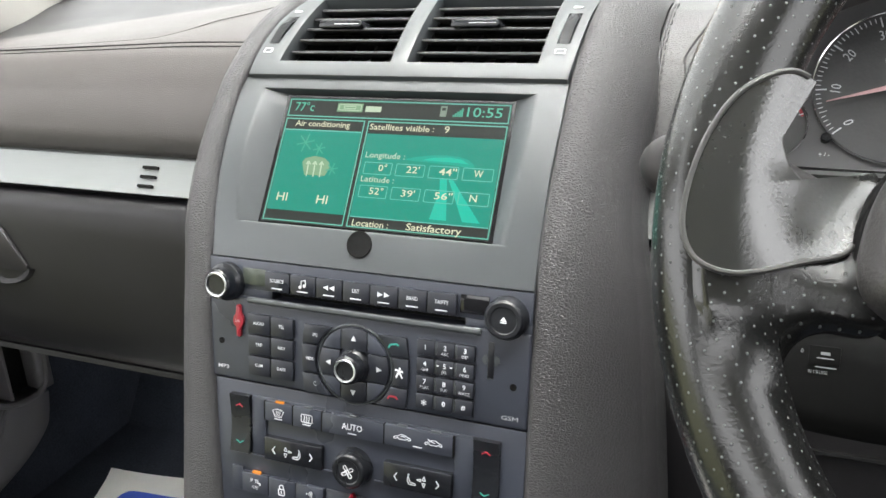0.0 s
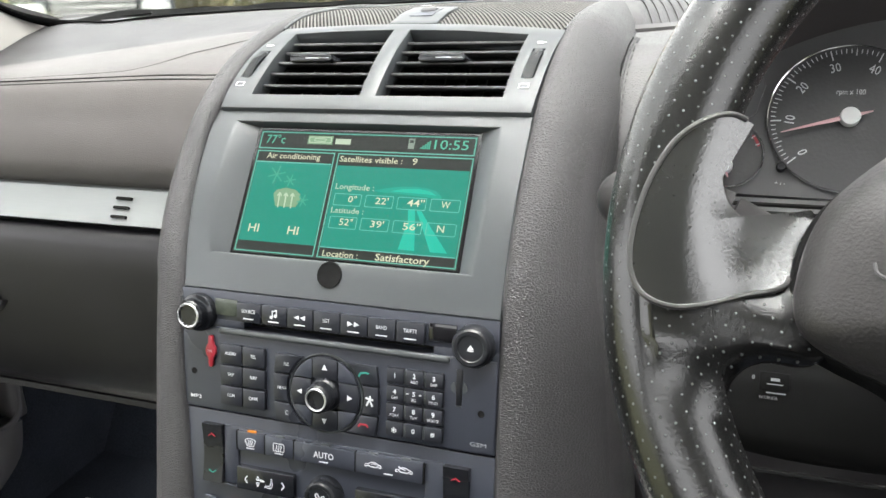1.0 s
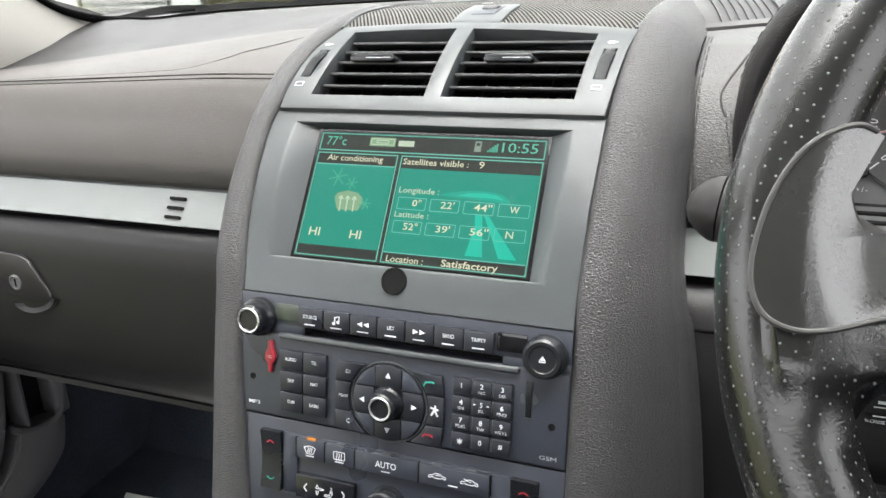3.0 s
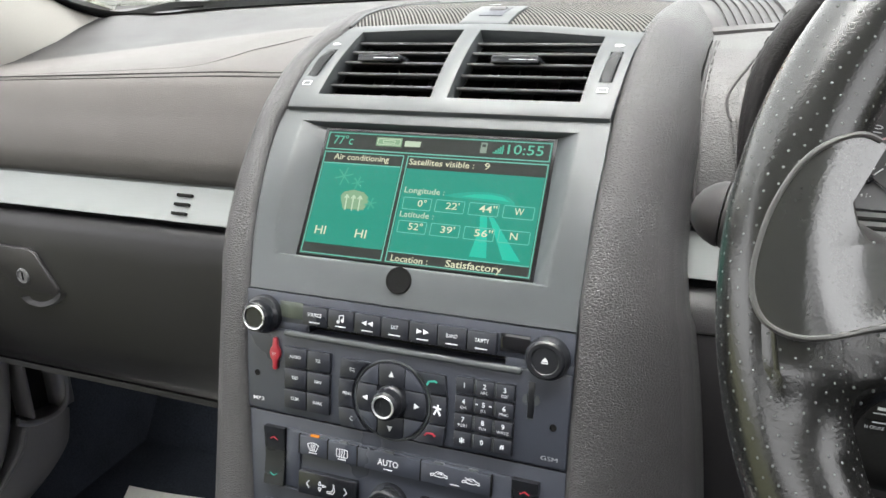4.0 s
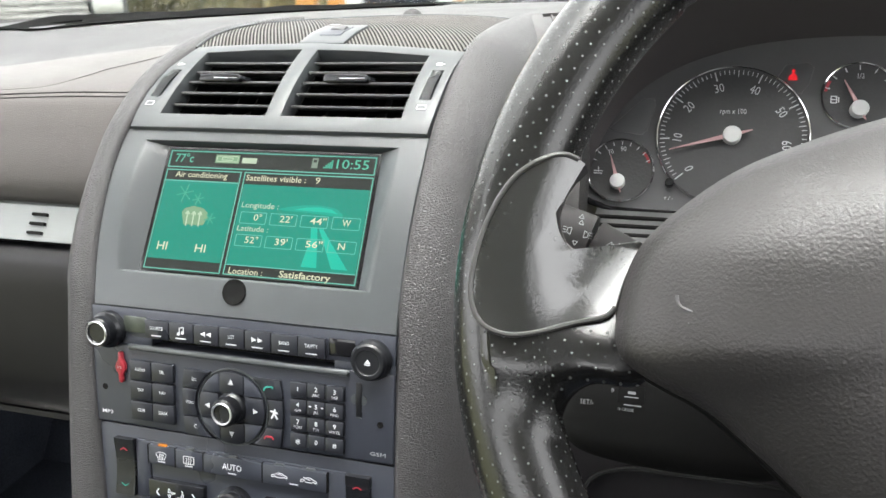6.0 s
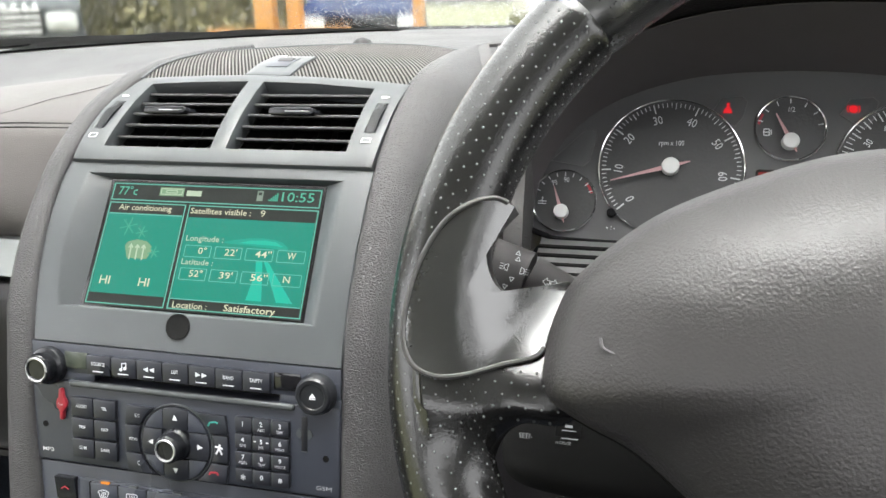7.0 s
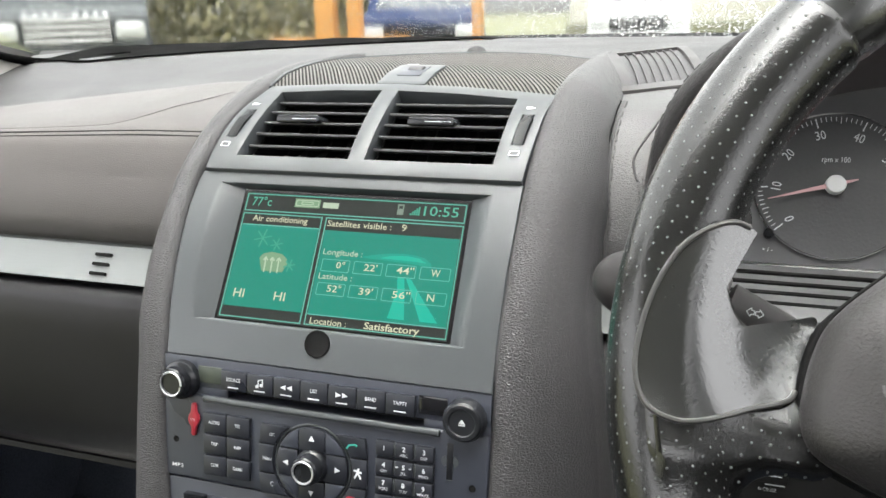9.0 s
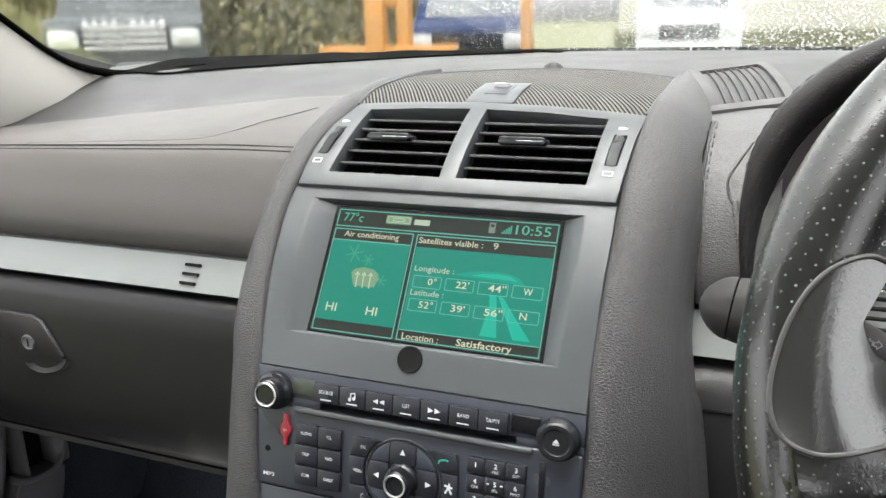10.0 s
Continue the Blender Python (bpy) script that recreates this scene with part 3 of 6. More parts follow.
FACE = [(0.36, 1.0555), (0.30, 1.0565), (0.24, 1.056), (0.20, 1.0545), (0.165, 1.0508), (0.135, 1.0440), (0.0998, 1.0253), (0.0705, 1.0025), (0.0522, 0.9829), (0.0247, 0.9477), (0.0027, 0.9113), (-0.006, 0.886), (-0.017, 0.835), (-0.030, 0.762), (-0.041, 0.70), (-0.053, 0.62), (-0.060, 0.52), (-0.062, 0.36)]
OUT_L = [0.126, 0.127, 0.128, 0.1285, 0.130, 0.134, 0.139, 0.1415, 0.1425, 0.1435, 0.1425, 0.1410, 0.1425, 0.1465, 0.1495, 0.154, 0.160, 0.166]
INN_L = [0.1185, 0.1150, 0.1110, 0.1080, 0.1040, 0.1003, 0.1105, 0.1140, 0.1172, 0.1153, 0.1112, 0.1082, 0.1080, 0.1050, 0.1020, 0.100, 0.100, 0.100]
OUT_R = [0.140, 0.150, 0.160, 0.164, 0.166, 0.166, 0.165, 0.163, 0.160, 0.159, 0.163, 0.167, 0.174, 0.182, 0.188, 0.195, 0.203, 0.21]
INN_R = [0.124, 0.1245, 0.1245, 0.124, 0.121, 0.1182, 0.1150, 0.1130, 0.1125, 0.1115, 0.1108, 0.1110, 0.1110, 0.111, 0.111, 0.111, 0.111, 0.111]


def face_frames(side):
    out = []
    for i, (y, z) in enumerate(FACE):
        a, b = FACE[max(i - 1, 0)], FACE[min(i + 1, len(FACE) - 1)]
        t = Vector((b[0] - a[0], b[1] - a[1])).normalized()
        out.append((Vector((y, z)), Vector((t.y, -t.x)), (OUT_R if side > 0 else OUT_L)[i], (INN_R if side > 0 else INN_L)[i]))
    return out


# cross-sections of the two bolsters: across from the controls, and height over the face
SECTION = {
    -1: ((0.0, -0.010), (0.0, 0.0), (0.06, 0.0028), (0.2, 0.0042), (0.4, 0.0040), (0.6, 0.0022), (0.78, -0.0018), (0.9, -0.008), (0.97, -0.018), (1.0, -0.034), (1.0, -0.085), (0.3, -0.085)),
    1: ((0.0, -0.010), (0.0, 0.0), (0.05, 0.0035), (0.16, 0.0048), (0.32, 0.0035), (0.52, -0.001), (0.72, -0.010), (0.88, -0.022), (0.97, -0.038), (1.0, -0.055), (1.0, -0.085), (0.3, -0.085))}


def bolster_rows(side):
    rows = []
    for p, n, xo, xi in face_frames(side):
        low = min(1.0, max(0.0, (0.99 - p.y) / 0.10))
        xi = xi - (0.0 if side < 0 else 0.0004) * low
        deep = min(1.0, max(0.0, (0.97 - p.y) / 0.07)) if side > 0 else 0.0
        xo += 0.003 * deep
        w = xo - xi
        row = []
        for f, h in SECTION[side]:
            q = p + n * (h - 0.011 * deep * min(1.0, max(0.0, (f - 0.25) / 0.5)) * (h > -0.08))
            row.append((side * (xi + w * f), q.x, q.y))
        rows.append(row)
    # finer along the stack
    fine = []
    cols = [curve([r[j] for r in rows], 60) for j in range(len(rows[0]))]
    for k in range(60):
        fine.append([c[k] for c in cols])
    return fine


stack = thing("centre_stack", pose(0, 0, 0), "dark grained leather centre stack with padded bolsters", "centre console")
part("bolster", loft(bolster_rows(-1)), M_LEATHER, stack, "grained leather side bolster", sharp=60)
part("bolster", loft(bolster_rows(1)), M_LEATHER, stack, "grained leather side bolster", sharp=60)
part("core", loft([[(x, y, z) for y, z in ((0.30, 1.03), (0.10, 0.99), (0.035, 0.91), (0.018, 0.85), (0.0, 0.70), (-0.02, 0.36), (0.30, 0.36))] for x in (-0.111, 0.111)]), M_BLACK, stack)
part("lower_face", loft([[(x, y, z) for y, z in ((-0.0385, 0.717), (-0.042, 0.70), (-0.054, 0.62), (-0.061, 0.52), (-0.063, 0.36), (0.02, 0.36), (0.02, 0.717))] for x in (-0.1105, 0.1105)]), M_RADIO, stack, "charcoal plastic lower face")
pocket = part("pocket_lid", prism(rounded(-0.096, 0.096, -0.262, -0.1735, 0.004), -0.004, 0.0030, 0.0012), M_RADIO, stack, "charcoal pocket lid")
pocket.matrix_basis = pose(0, -0.008, 0.889, 80, 0, 0)

# speaker cloth over the top of the stack
speaker = thing("speaker_grille", pose(0, 0, 0), "ribbed dark grey speaker grille on the dash top", "speaker grille")


def cloth_edge(side, v):
    return 0.1178 + 0.0066 * min(1.0, v / 0.4) ** 0.6 if side > 0 else -0.0995 - 0.0170 * v


def cloth(x, v):
    y0 = 0.1405 - 0.0096 * ((x + 0.015) / 0.12) ** 2
    y = y0 + (0.272 + 0.088 * (1 - min(1.0, abs(x) / 0.122) ** 2) - y0) * v
    base = [(0.12, 1.0365), (0.128, 1.0408), (0.1395, 1.0455), (0.165, 1.0512), (0.20, 1.0545), (0.24, 1.056), (0.30, 1.0565), (0.40, 1.0555)]
    return (x, y, between(base, y) + 0.002 * (1 - (x / 0.118) ** 2) * min(1.0, v * 4) + 0.0008)


def cloth_row(v, h=0.0):
    a, b = cloth_edge(-1, v), cloth_edge(1, v)
    return [(x, y, z + h) for x, y, z in (cloth(a + (b - a) * i / 24, v) for i in range(25))]


part("cloth", shell([cloth_row(j / 14) for j in range(15)], 0.004), M_WEAVE, speaker, sharp=60)
for side in (-1, 1):
    part("edge_trim", tube([(cloth_edge(side, j / 14) + side * 0.0006, cloth(cloth_edge(side, j / 14), j / 14)[1], cloth(cloth_edge(side, j / 14), j / 14)[2] + 0.0010) for j in range(15)], 0.0011, 8), M_PANEL, speaker, "thin grey edge trim")
part("rear_trim", tube([(x, y + 0.0015, z) for x, y, z in cloth_row(1.0)], 0.0012, 8), M_PANEL, speaker)

switch = thing("sunlight_sensor", pose(0, 0, 0), "flush grey sensor plate with a small ribbed wheel", "sensor")


def plate_rows(x0, x1, v0, v1, h):
    return [[(x, y, z + h) for x, y, z in (cloth(x0 + (x1 - x0) * i / 6, v0 + (v1 - v0) * j / 8) for i in range(7))] for j in range(9)]


part("housing", bevelled(shell(plate_rows(-0.0150, 0.0225, 0.0, 0.235, 0.0020), 0.0030), 0.0006), M_PANEL, switch, "satin grey housing")
part("well", shell(plate_rows(-0.0050, 0.0130, 0.075, 0.195, 0.0024), 0.0006), M_RADIO, switch)
wheel_part = part("ribbed_wheel", lathe([(0.002, -0.006), (0.0068, -0.006), (0.0075, -0.005), (0.0075, 0.005), (0.0068, 0.006), (0.002, 0.006)], 24), M_CLUSTER, switch, "grey ribbed wheel")
wheel_part.matrix_basis = pose(0.0045, 0.1755, 1.0512, 0, 90, 0)
for dx in (0.0005, 0.0050):
    mark(rect(dx, dx + 0.0030, 0.1655, 0.1700), 1.0600, M_WHITE, switch, "symbol")

# ---- centre air vents ----
vent = thing("centre_air_vents", pose(0, 0.0715, 1.003, 33.5, 0, 0), "pair of black-slatted air vents in a satin grey frame", "air vent")
LEFT_EDGE = [(-0.012, -0.1130), (0.001, -0.1133), (0.0214, -0.1119), (0.043, -0.1087), (0.0605, -0.1036), (0.0717, -0.0998), (0.083, -0.0958)]
VENT_COLS = {
    -10: lambda y: between(LEFT_EDGE, y), -9: lambda y: -0.1108 + 0.16 * y, -8: lambda y: -0.1025 + 0.16 * y,
    -7: lambda y: -0.0925 + 0.103 * y, -4: lambda y: -0.0505 + 0.06 * y, -1: lambda y: -0.0084 + 0.024 * y,
    1: lambda y: 0.0034 + 0.035 * y, 4: lambda y: 0.047 + 0.045 * y, 7: lambda y: 0.0907 + 0.057 * y,
    8: lambda y: 0.0978 + 0.085 * y, 9: lambda y: 0.1060 + 0.085 * y, 10: lambda y: 0.1120 + 0.088 * y}


def vent_top(x):
    return 0.0820 - 0.0115 * ((x + 0.015) / 0.12) ** 2


def vent_bend(x, y, z):
    x = VENT_COLS[round(x)](y)
    if y > 0.045:
        y = 0.045 + (y - 0.045) * (vent_top(x) - 0.0098 - 0.045) / 0.025 if y < 0.071 else vent_top(x)
    return (x, y, z + vent_rise(y))


vent_rows = [-0.0112, 0.0004, 0.0085, 0.0165, 0.026, 0.0355, 0.0450, 0.0575, 0.0700, 0.0800]
vent_holes = {(i, j) for i in (3, 4, 6, 7) for j in range(1, 8)} | {(i, j) for i in (1, 9) for j in (3, 4, 5)}
part("frame", holed(sorted(VENT_COLS), vent_rows, vent_holes, -0.014, 0.0015, 0.0008, vent_bend), M_PANEL, vent, "satin grey bowed vent frame")
for c0, c1 in ((-7, -1), (1, 7)):
    left, right = VENT_COLS[c0], VENT_COLS[c1]
    part("duct", prism([(left(0) - 0.001, -0.001), (right(0) + 0.001, -0.001), (right(0.072) + 0.001, 0.073), (left(0.072) - 0.001, 0.073)], -0.050, -0.046), M_BLACK, vent)
    for edge in (left, right):
        part("duct_wall", prism(line(edge(0), 0.0, edge(0.072), 0.072, 0.0018), -0.046, -0.010), M_BLACK, vent)
    for y in (-0.0004, 0.0722):
        part("duct_wall", prism(line(left(y), y, right(y), y, 0.0018), -0.046, -0.012), M_BLACK, vent)
    for k in range(5):
        y = 0.0128 + 0.0117 * k
        s = part("slat", box(left(y) + 0.0012, right(y) - 0.0012, -0.0009, 0.0009, -0.018, -0.0005, 0.0006), M_SLAT, vent)
        s.matrix_basis = pose(0, y, -0.0030 + vent_rise(y), 42, 0, 0)
    for k in range(5):
        xk = left(0.03) + 0.012 + 0.0155 * k
        part("rear_vane", box(xk, xk + 0.0015, 0.002, 0.069, -0.044, -0.026), M_BLACK, vent)
for xt in (-0.0575, 0.0415):
    tab = part("adjuster_tab", prism([(-0.0165, -0.0028), (0.0150, -0.0028), (0.0172, -0.0006), (0.0150, 0.0026), (-0.0150, 0.0026), (-0.0165, 0.0014)], -0.012, 0.0052, 0.0009), M_KEY, vent, "black vent adjuster with silver edge")
    tab.matrix_basis = pose(xt, 0.0375, -0.0005 + vent_rise(0.0375), 40, 0, 0)
    part("silver_edge", box(-0.0040, 0.0148, -0.0006, 0.0000, 0.0048, 0.0055, 0.0002), M_RING, tab)
for side in (-1, 1):
    lo, hi = VENT_COLS[side * 9], VENT_COLS[side * 8]
    wheel_x = lambda y: (lo(y) + hi(y)) / 2
    tilt = -math.degrees(math.atan(0.16 if side < 0 else 0.085))
    part("wheel_well", box(wheel_x(0.03) - 0.006, wheel_x(0.03) + 0.006, 0.0150, 0.0465, -0.0495, -0.0485), M_BLACK, vent)
    tw = part("thumbwheel", lathe([(0.020, -0.0034), (0.0357, -0.0034), (0.0365, -0.0024), (0.0365, 0.0024), (0.0357, 0.0034), (0.020, 0.0034)], 96), M_KEY, vent, "ribbed black thumbwheel")
    tw.matrix_basis = pose(wheel_x(0.0308), 0.0308, -0.0330 + vent_rise(0.0308), 0, 90, tilt)
    bm = bmesh.new()
    for k in range(150):
        a = radians(k * 360 / 150)
        tube([(0.0365 * math.cos(a), 0.0365 * math.sin(a), -0.0026), (0.0365 * math.cos(a), 0.0365 * math.sin(a), 0.0026)], 0.0005, 4, bm=bm)
    part("ribs", bm, M_KEY, tw)
    cx, z = wheel_x(0.0095), 0.0016 + vent_rise(0.0095)
    strokes([(cx - 0.003, 0.0075, cx + 0.003, 0.0075), (cx - 0.003, 0.0115, cx + 0.003, 0.0115), (cx - 0.003, 0.0073, cx - 0.003, 0.0117), (cx + 0.003, 0.0073, cx + 0.003, 0.0117)], 0.0005, z, M_WHITE, vent)
    cx, z = wheel_x(0.0515), 0.0016 + vent_rise(0.0515)
    mark([(cx - 0.0032, 0.0505), (cx - 0.0032, 0.0527), (cx + 0.0005, 0.0527), (cx + 0.0032, 0.0516), (cx + 0.0005, 0.0505)], z, M_WHITE, vent)

# ---- colour display ----
SCR = pose(0, 0.066, 0.996, 55.4, 0, 0)
display = thing("colour_display", SCR, "satin grey bezel with a lit green navigation display", "car display")


OUTER_LEFT = [(-2, -117.3), (28, -117.3), (53, -116.2), (78, -114.3), (101, -111.8), (123, -109.0), (132, -108.0)]
LIP_LEFT = [(9, -97.4), (31, -98.0), (52, -98.0), (72, -96.8), (92, -94.4), (108, -91.0)]
LIP_RIGHT = [(9, 91.7), (38, 91.6), (63, 91.1), (87, 90.3), (108, 89.0)]
flat_left, flat_right = [(0, -80.8), (130, -80.8)], [(0, 79.0), (130, 79.0)]


def bezel_ring(left, right, s0, s1, z, grow=0.0, bowed=True):
    """One ring of the bezel: its two curved sides, its top and bottom, and its height over the bowed face."""
    n, m = 14, 6
    sides = [s0 + (s1 - s0) * k / n for k in range(n + 1)]
    lo = [(between(left, v) - grow, v) for v in sides]
    hi = [(between(right, v) + grow, v) for v in sides]
    pts = lo + [(lo[-1][0] + (hi[-1][0] - lo[-1][0]) * k / m, s1) for k in range(1, m)] + hi[::-1] + [(hi[0][0] + (lo[0][0] - hi[0][0]) * k / m, s0) for k in range(1, m)]
    return [(x * MM, -v * MM, z + (bezel_rise(v * MM) if bowed else 0.0)) for x, v in pts]


OUTER_RIGHT = [(-2, 112.0), (30, 111.8), (58, 110.9), (85, 110.5), (132, 110.5)]
part("bezel", loft([
    bezel_ring(OUTER_LEFT, OUTER_RIGHT, 2.1, 130.5, -0.02), bezel_ring(OUTER_LEFT, OUTER_RIGHT, 2.1, 130.5, -0.0006), bezel_ring(OUTER_LEFT, OUTER_RIGHT, 2.6, 130.0, 0.0, -0.6),
    bezel_ring(LIP_LEFT, LIP_RIGHT, 9.6, 107.2, 0.0, 3.0), bezel_ring(LIP_LEFT, LIP_RIGHT, 10.5, 106.7, -0.0002, 1.2), bezel_ring(LIP_LEFT, LIP_RIGHT, 10.9, 106.2, -0.0007, 0.0), bezel_ring(LIP_LEFT, LIP_RIGHT, 11.2, 105.6, -0.0016, -2.0),
    bezel_ring(flat_left, flat_right, 12.2, 104.0, -0.0040, 0.6, False), bezel_ring(flat_left, flat_right, 12.4, 103.6, -0.0048, 0.0, False), bezel_ring(flat_left, flat_right, 12.6, 103.6, -0.012, 0.0, False)], loop=True), M_PANEL, display, "satin grey bowed display bezel", sharp=28)
glass = part("screen", box(-0.0795, 0.0795, -0.1043, -0.0145, -0.011, -0.0088), M_GLOSS, display, "lit green liquid crystal screen")
glass.matrix_basis = Matrix.Translation((-0.001, 0.0018, 0.0055)) @ Matrix.Diagonal((1.0194, 1.0196, 1, 1))
window = part("sensor_window", lathe([(0.0084, -0.004), (0.0084, 0.0003), (0.0080, 0.0005), (0.0076, 0.0002), (0.0004, 0.0002)], 40), M_BLACK, display, "round black sensor window")
window.matrix_basis = pose(-0.002, -0.1142, 0.0032, 8.4, 0, 0)

Z0 = -0.0087


def plane_mark(x0, x1, s0, s1, z, material, name="panel"):
    return part(name, prism(rect(x0 * MM, x1 * MM, -s1 * MM, -s0 * MM), Z0, Z0 + z * MM), material, glass)


def frame_mark(x0, x1, s0, s1, w, z, material, r=0.0):
    bm = bmesh.new()
    o = rounded(x0 * MM, x1 * MM, -s1 * MM, -s0 * MM, max(r, 0.2) * MM, 3)
    i = rounded((x0 + w) * MM, (x1 - w) * MM, (-s1 + w) * MM, (-s0 - w) * MM, max(r - w, 0.1) * MM, 3)
    loft([[(*p, Z0) for p in o], [(*p, Z0 + z * MM) for p in o], [(*p, Z0 + z * MM) for p in i], [(*p, Z0) for p in i]], loop=True, bm=bm)
    return part("outline", bm, material, glass)


plane_mark(-77.5, 77.5, 16.0, 102.8, 0.1, M_SCREEN, "backlight")
frame_mark(-76.5, 76.8, 17.2, 29.6, 0.7, 0.3, M_TEALLINE)
frame_mark(-76.5, -18.2, 31.0, 101.8, 0.7, 0.3, M_TEALLINE)
frame_mark(-15.8, 76.8, 31.0, 101.8, 0.7, 0.3, M_TEALLINE)
plane_mark(-75.4, -19.3, 39.6, 94.6, 0.2, M_TEAL)
plane_mark(-14.7, 75.7, 39.6, 94.6, 0.2, M_TEAL)
plane_mark(-75.4, -19.3, 38.8, 39.6, 0.25, M_TEALLINE, "rule")
plane_mark(-14.7, 75.7, 94.6, 95.2, 0.25, M_TEALLINE, "rule")
# the curving road in the backdrop of the right-hand page
mark([(x * MM, -s * MM) for x, s in [(14, 55.6), (22, 53.6), (32, 52.0), (42, 51.5), (50, 52.1), (56, 53.6), (60, 56.6), (61, 59.5), (56, 58.6), (48, 57.6), (40, 57.2), (30, 56.6), (20, 56.4)]], Z0 + 0.00022, M_TEALGLOW, glass, "road", 0.00005)
mark([(x * MM, -s * MM) for x, s in [(26, 55.4), (34, 53.4), (44, 52.8), (52, 53.8), (57, 56.6), (50, 56.0), (40, 55.8)]], Z0 + 0.00028, M_TEALLIGHT, glass, "road", 0.00005)
for pts in ([(38, 92.6), (49, 92.6), (45.6, 72), (44.6, 66.8), (40, 66.6), (41.2, 74)], [(59, 92.6), (70, 92.6), (56, 76), (49, 67.2), (45.6, 66.9), (50, 75)]):
    mark([(x * MM, -s * MM) for x, s in pts], Z0 + 0.00022, M_TEALLIGHT, glass, "road", 0.00005)
Z1 = Z0 + 0.00035


def say(words, x0, x1, s0, s1, material, thick=0.00006):
    """A line of writing on the display between two ends, its capitals between two heights."""
    ob = text(words, (s1 - s0) * MM, 0, 0, 0, material, glass, align="LEFT", thick=thick)
    xs = [v.co.x for v in ob.data.vertices]
    k = (x1 - x0) * MM / (max(xs) - min(xs))
    ob.matrix_basis = pose(x0 * MM - min(xs) * k, -(s0 + s1) / 2 * MM, Z1) @ Matrix.Diagonal((k, 1, 1, 1))
    return ob


say("77°c", -71.7, -57.3, 20.1, 26.0, M_TEALTEXT)
plane_mark(-40.2, -22.0, 19.3, 25.3, 0.3, M_OLIVE, "radio_symbol")
frame_mark(-39.4, -22.8, 20.1, 24.5, 0.5, 0.36, M_PALE, 1.0)
frame_mark(-35.5, -26.7, 21.2, 23.4, 0.5, 0.36, M_PALE, 0.5)
plane_mark(-19.8, -8.8, 21.0, 24.8, 0.3, M_PALE, "station_bar")
plane_mark(31.9, 36.1, 19.2, 26.2, 0.3, M_PALEDIM, "phone_symbol")
plane_mark(32.8, 35.2, 20.4, 22.2, 0.34, M_SCREEN, "phone_window")
for k in range(5):
    plane_mark(40.4 + 1.35 * k, 41.5 + 1.35 * k, 24.9 - 1.15 * k, 26.0, 0.3, M_TEALDIM, "signal_bar")
say("10:55", 49.6, 72.2, 20.0, 26.2, M_TEALTEXT, 0.00004)
say("Air conditioning", -68.6, -28.2, 32.8, 36.7, M_CREAM)
say("Satellites visible :", -13.9, 30.2, 33.2, 37.1, M_CREAM)
say("9", 36.9, 40.3, 32.9, 37.2, M_CREAM)
say("Longitude :", -12.7, 14.4, 52.2, 56.0, M_PALE)
say("Latitude :", -12.4, 10.4, 68.3, 72.0, M_PALE)
for s0, vals in ((58.6, (("0°", -2.0, 4.0), ("22'", 17.0, 25.8), ("44''", 38.6, 50.0), ("W", 61.0, 66.8))), (74.0, (("52°", -5.0, 4.6), ("39'", 16.6, 25.8), ("56''", 38.6, 50.2), ("N", 61.0, 65.6)))):
    for k, (v, x0, x1) in enumerate(vals):
        frame_mark(-12.2 + 22.0 * k, 7.2 + 22.0 * k, s0, s0 + 8.2, 0.5, 0.3, M_TEALLINE, 0.8)
        say(v, x0, x1, s0 + 1.7, s0 + 6.0, M_CREAM, 0.00005)
say("Location :", -12.0, 12.6, 97.0, 101.0, M_CREAM)
say("Satisfactory", 24.3, 59.8, 96.6, 100.8, M_CREAM, 0.0001)
say("HI", -69.6, -61.8, 83.3, 88.8, M_CREAM)
say("HI", -40.3, -32.4, 83.3, 88.8, M_CREAM)
# windscreen symbol with three arrows, and frost stars
mark([(x * MM, -s * MM) for x, s in [(-57.0, 61.5), (-55, 58.6), (-48.5, 56.8), (-41, 58.0), (-37.0, 61.0), (-36.0, 64), (-38.5, 70), (-53.5, 70)]], Z0 + 0.0002, M_OLIVE, glass, "windscreen_symbol", 0.00008)
for x in (-52.2, -47.4, -42.6):
    strokes([(x * MM, -61.2 * MM, (x + 0.6) * MM, -71.0 * MM), ((x - 1.4) * MM, -62.8 * MM, x * MM, -60.6 * MM), (x * MM, -60.6 * MM, (x + 1.6) * MM, -62.8 * MM)], 0.0009, Z0 + 0.0003, M_PALE, glass, "arrow", 0.0001)
for cx, cs, r in ((-57.8, 48, 6.6), (-46.8, 51.8, 4.4), (-34.4, 65.2, 4.2)):
    strokes([(cx * MM, -cs * MM, (cx + r * math.cos(radians(a))) * MM, (-cs + r * math.sin(radians(a))) * MM) for a in range(15, 375, 60)], 0.0009, Z0 + 0.0002, M_TEALDIM, glass, "frost_star", 0.00008)

# ---- radio ----
RAD = pose(0, -0.008, 0.889, 80, 0, 0)
radio = thing("car_radio", RAD, "charcoal car radio with keypad, dials and disc slot", "car radio")
part("upper_plate", box(-0.1105, 0.1105, -0.0205, -0.0010, -0.03, 0.0, 0.0008), M_RADIO, radio)
part("lower_plate", box(-0.1105, 0.1105, -0.0832, -0.0252, -0.03, 0.0008, 0.0016, 3), M_RADIO, radio, "charcoal faceplate")
part("disc_slot", box(-0.0625, 0.0700, -0.0255, -0.0200, -0.028, -0.010), M_BLACK, radio, "dark disc slot")
part("slot_end", box(-0.1105, -0.0625, -0.0258, -0.0200, -0.03, -0.0004, 0.0004), M_RADIO, radio)
part("slot_end", box(0.0700, 0.1105, -0.0258, -0.0200, -0.03, -0.0004, 0.0004), M_RADIO, radio)
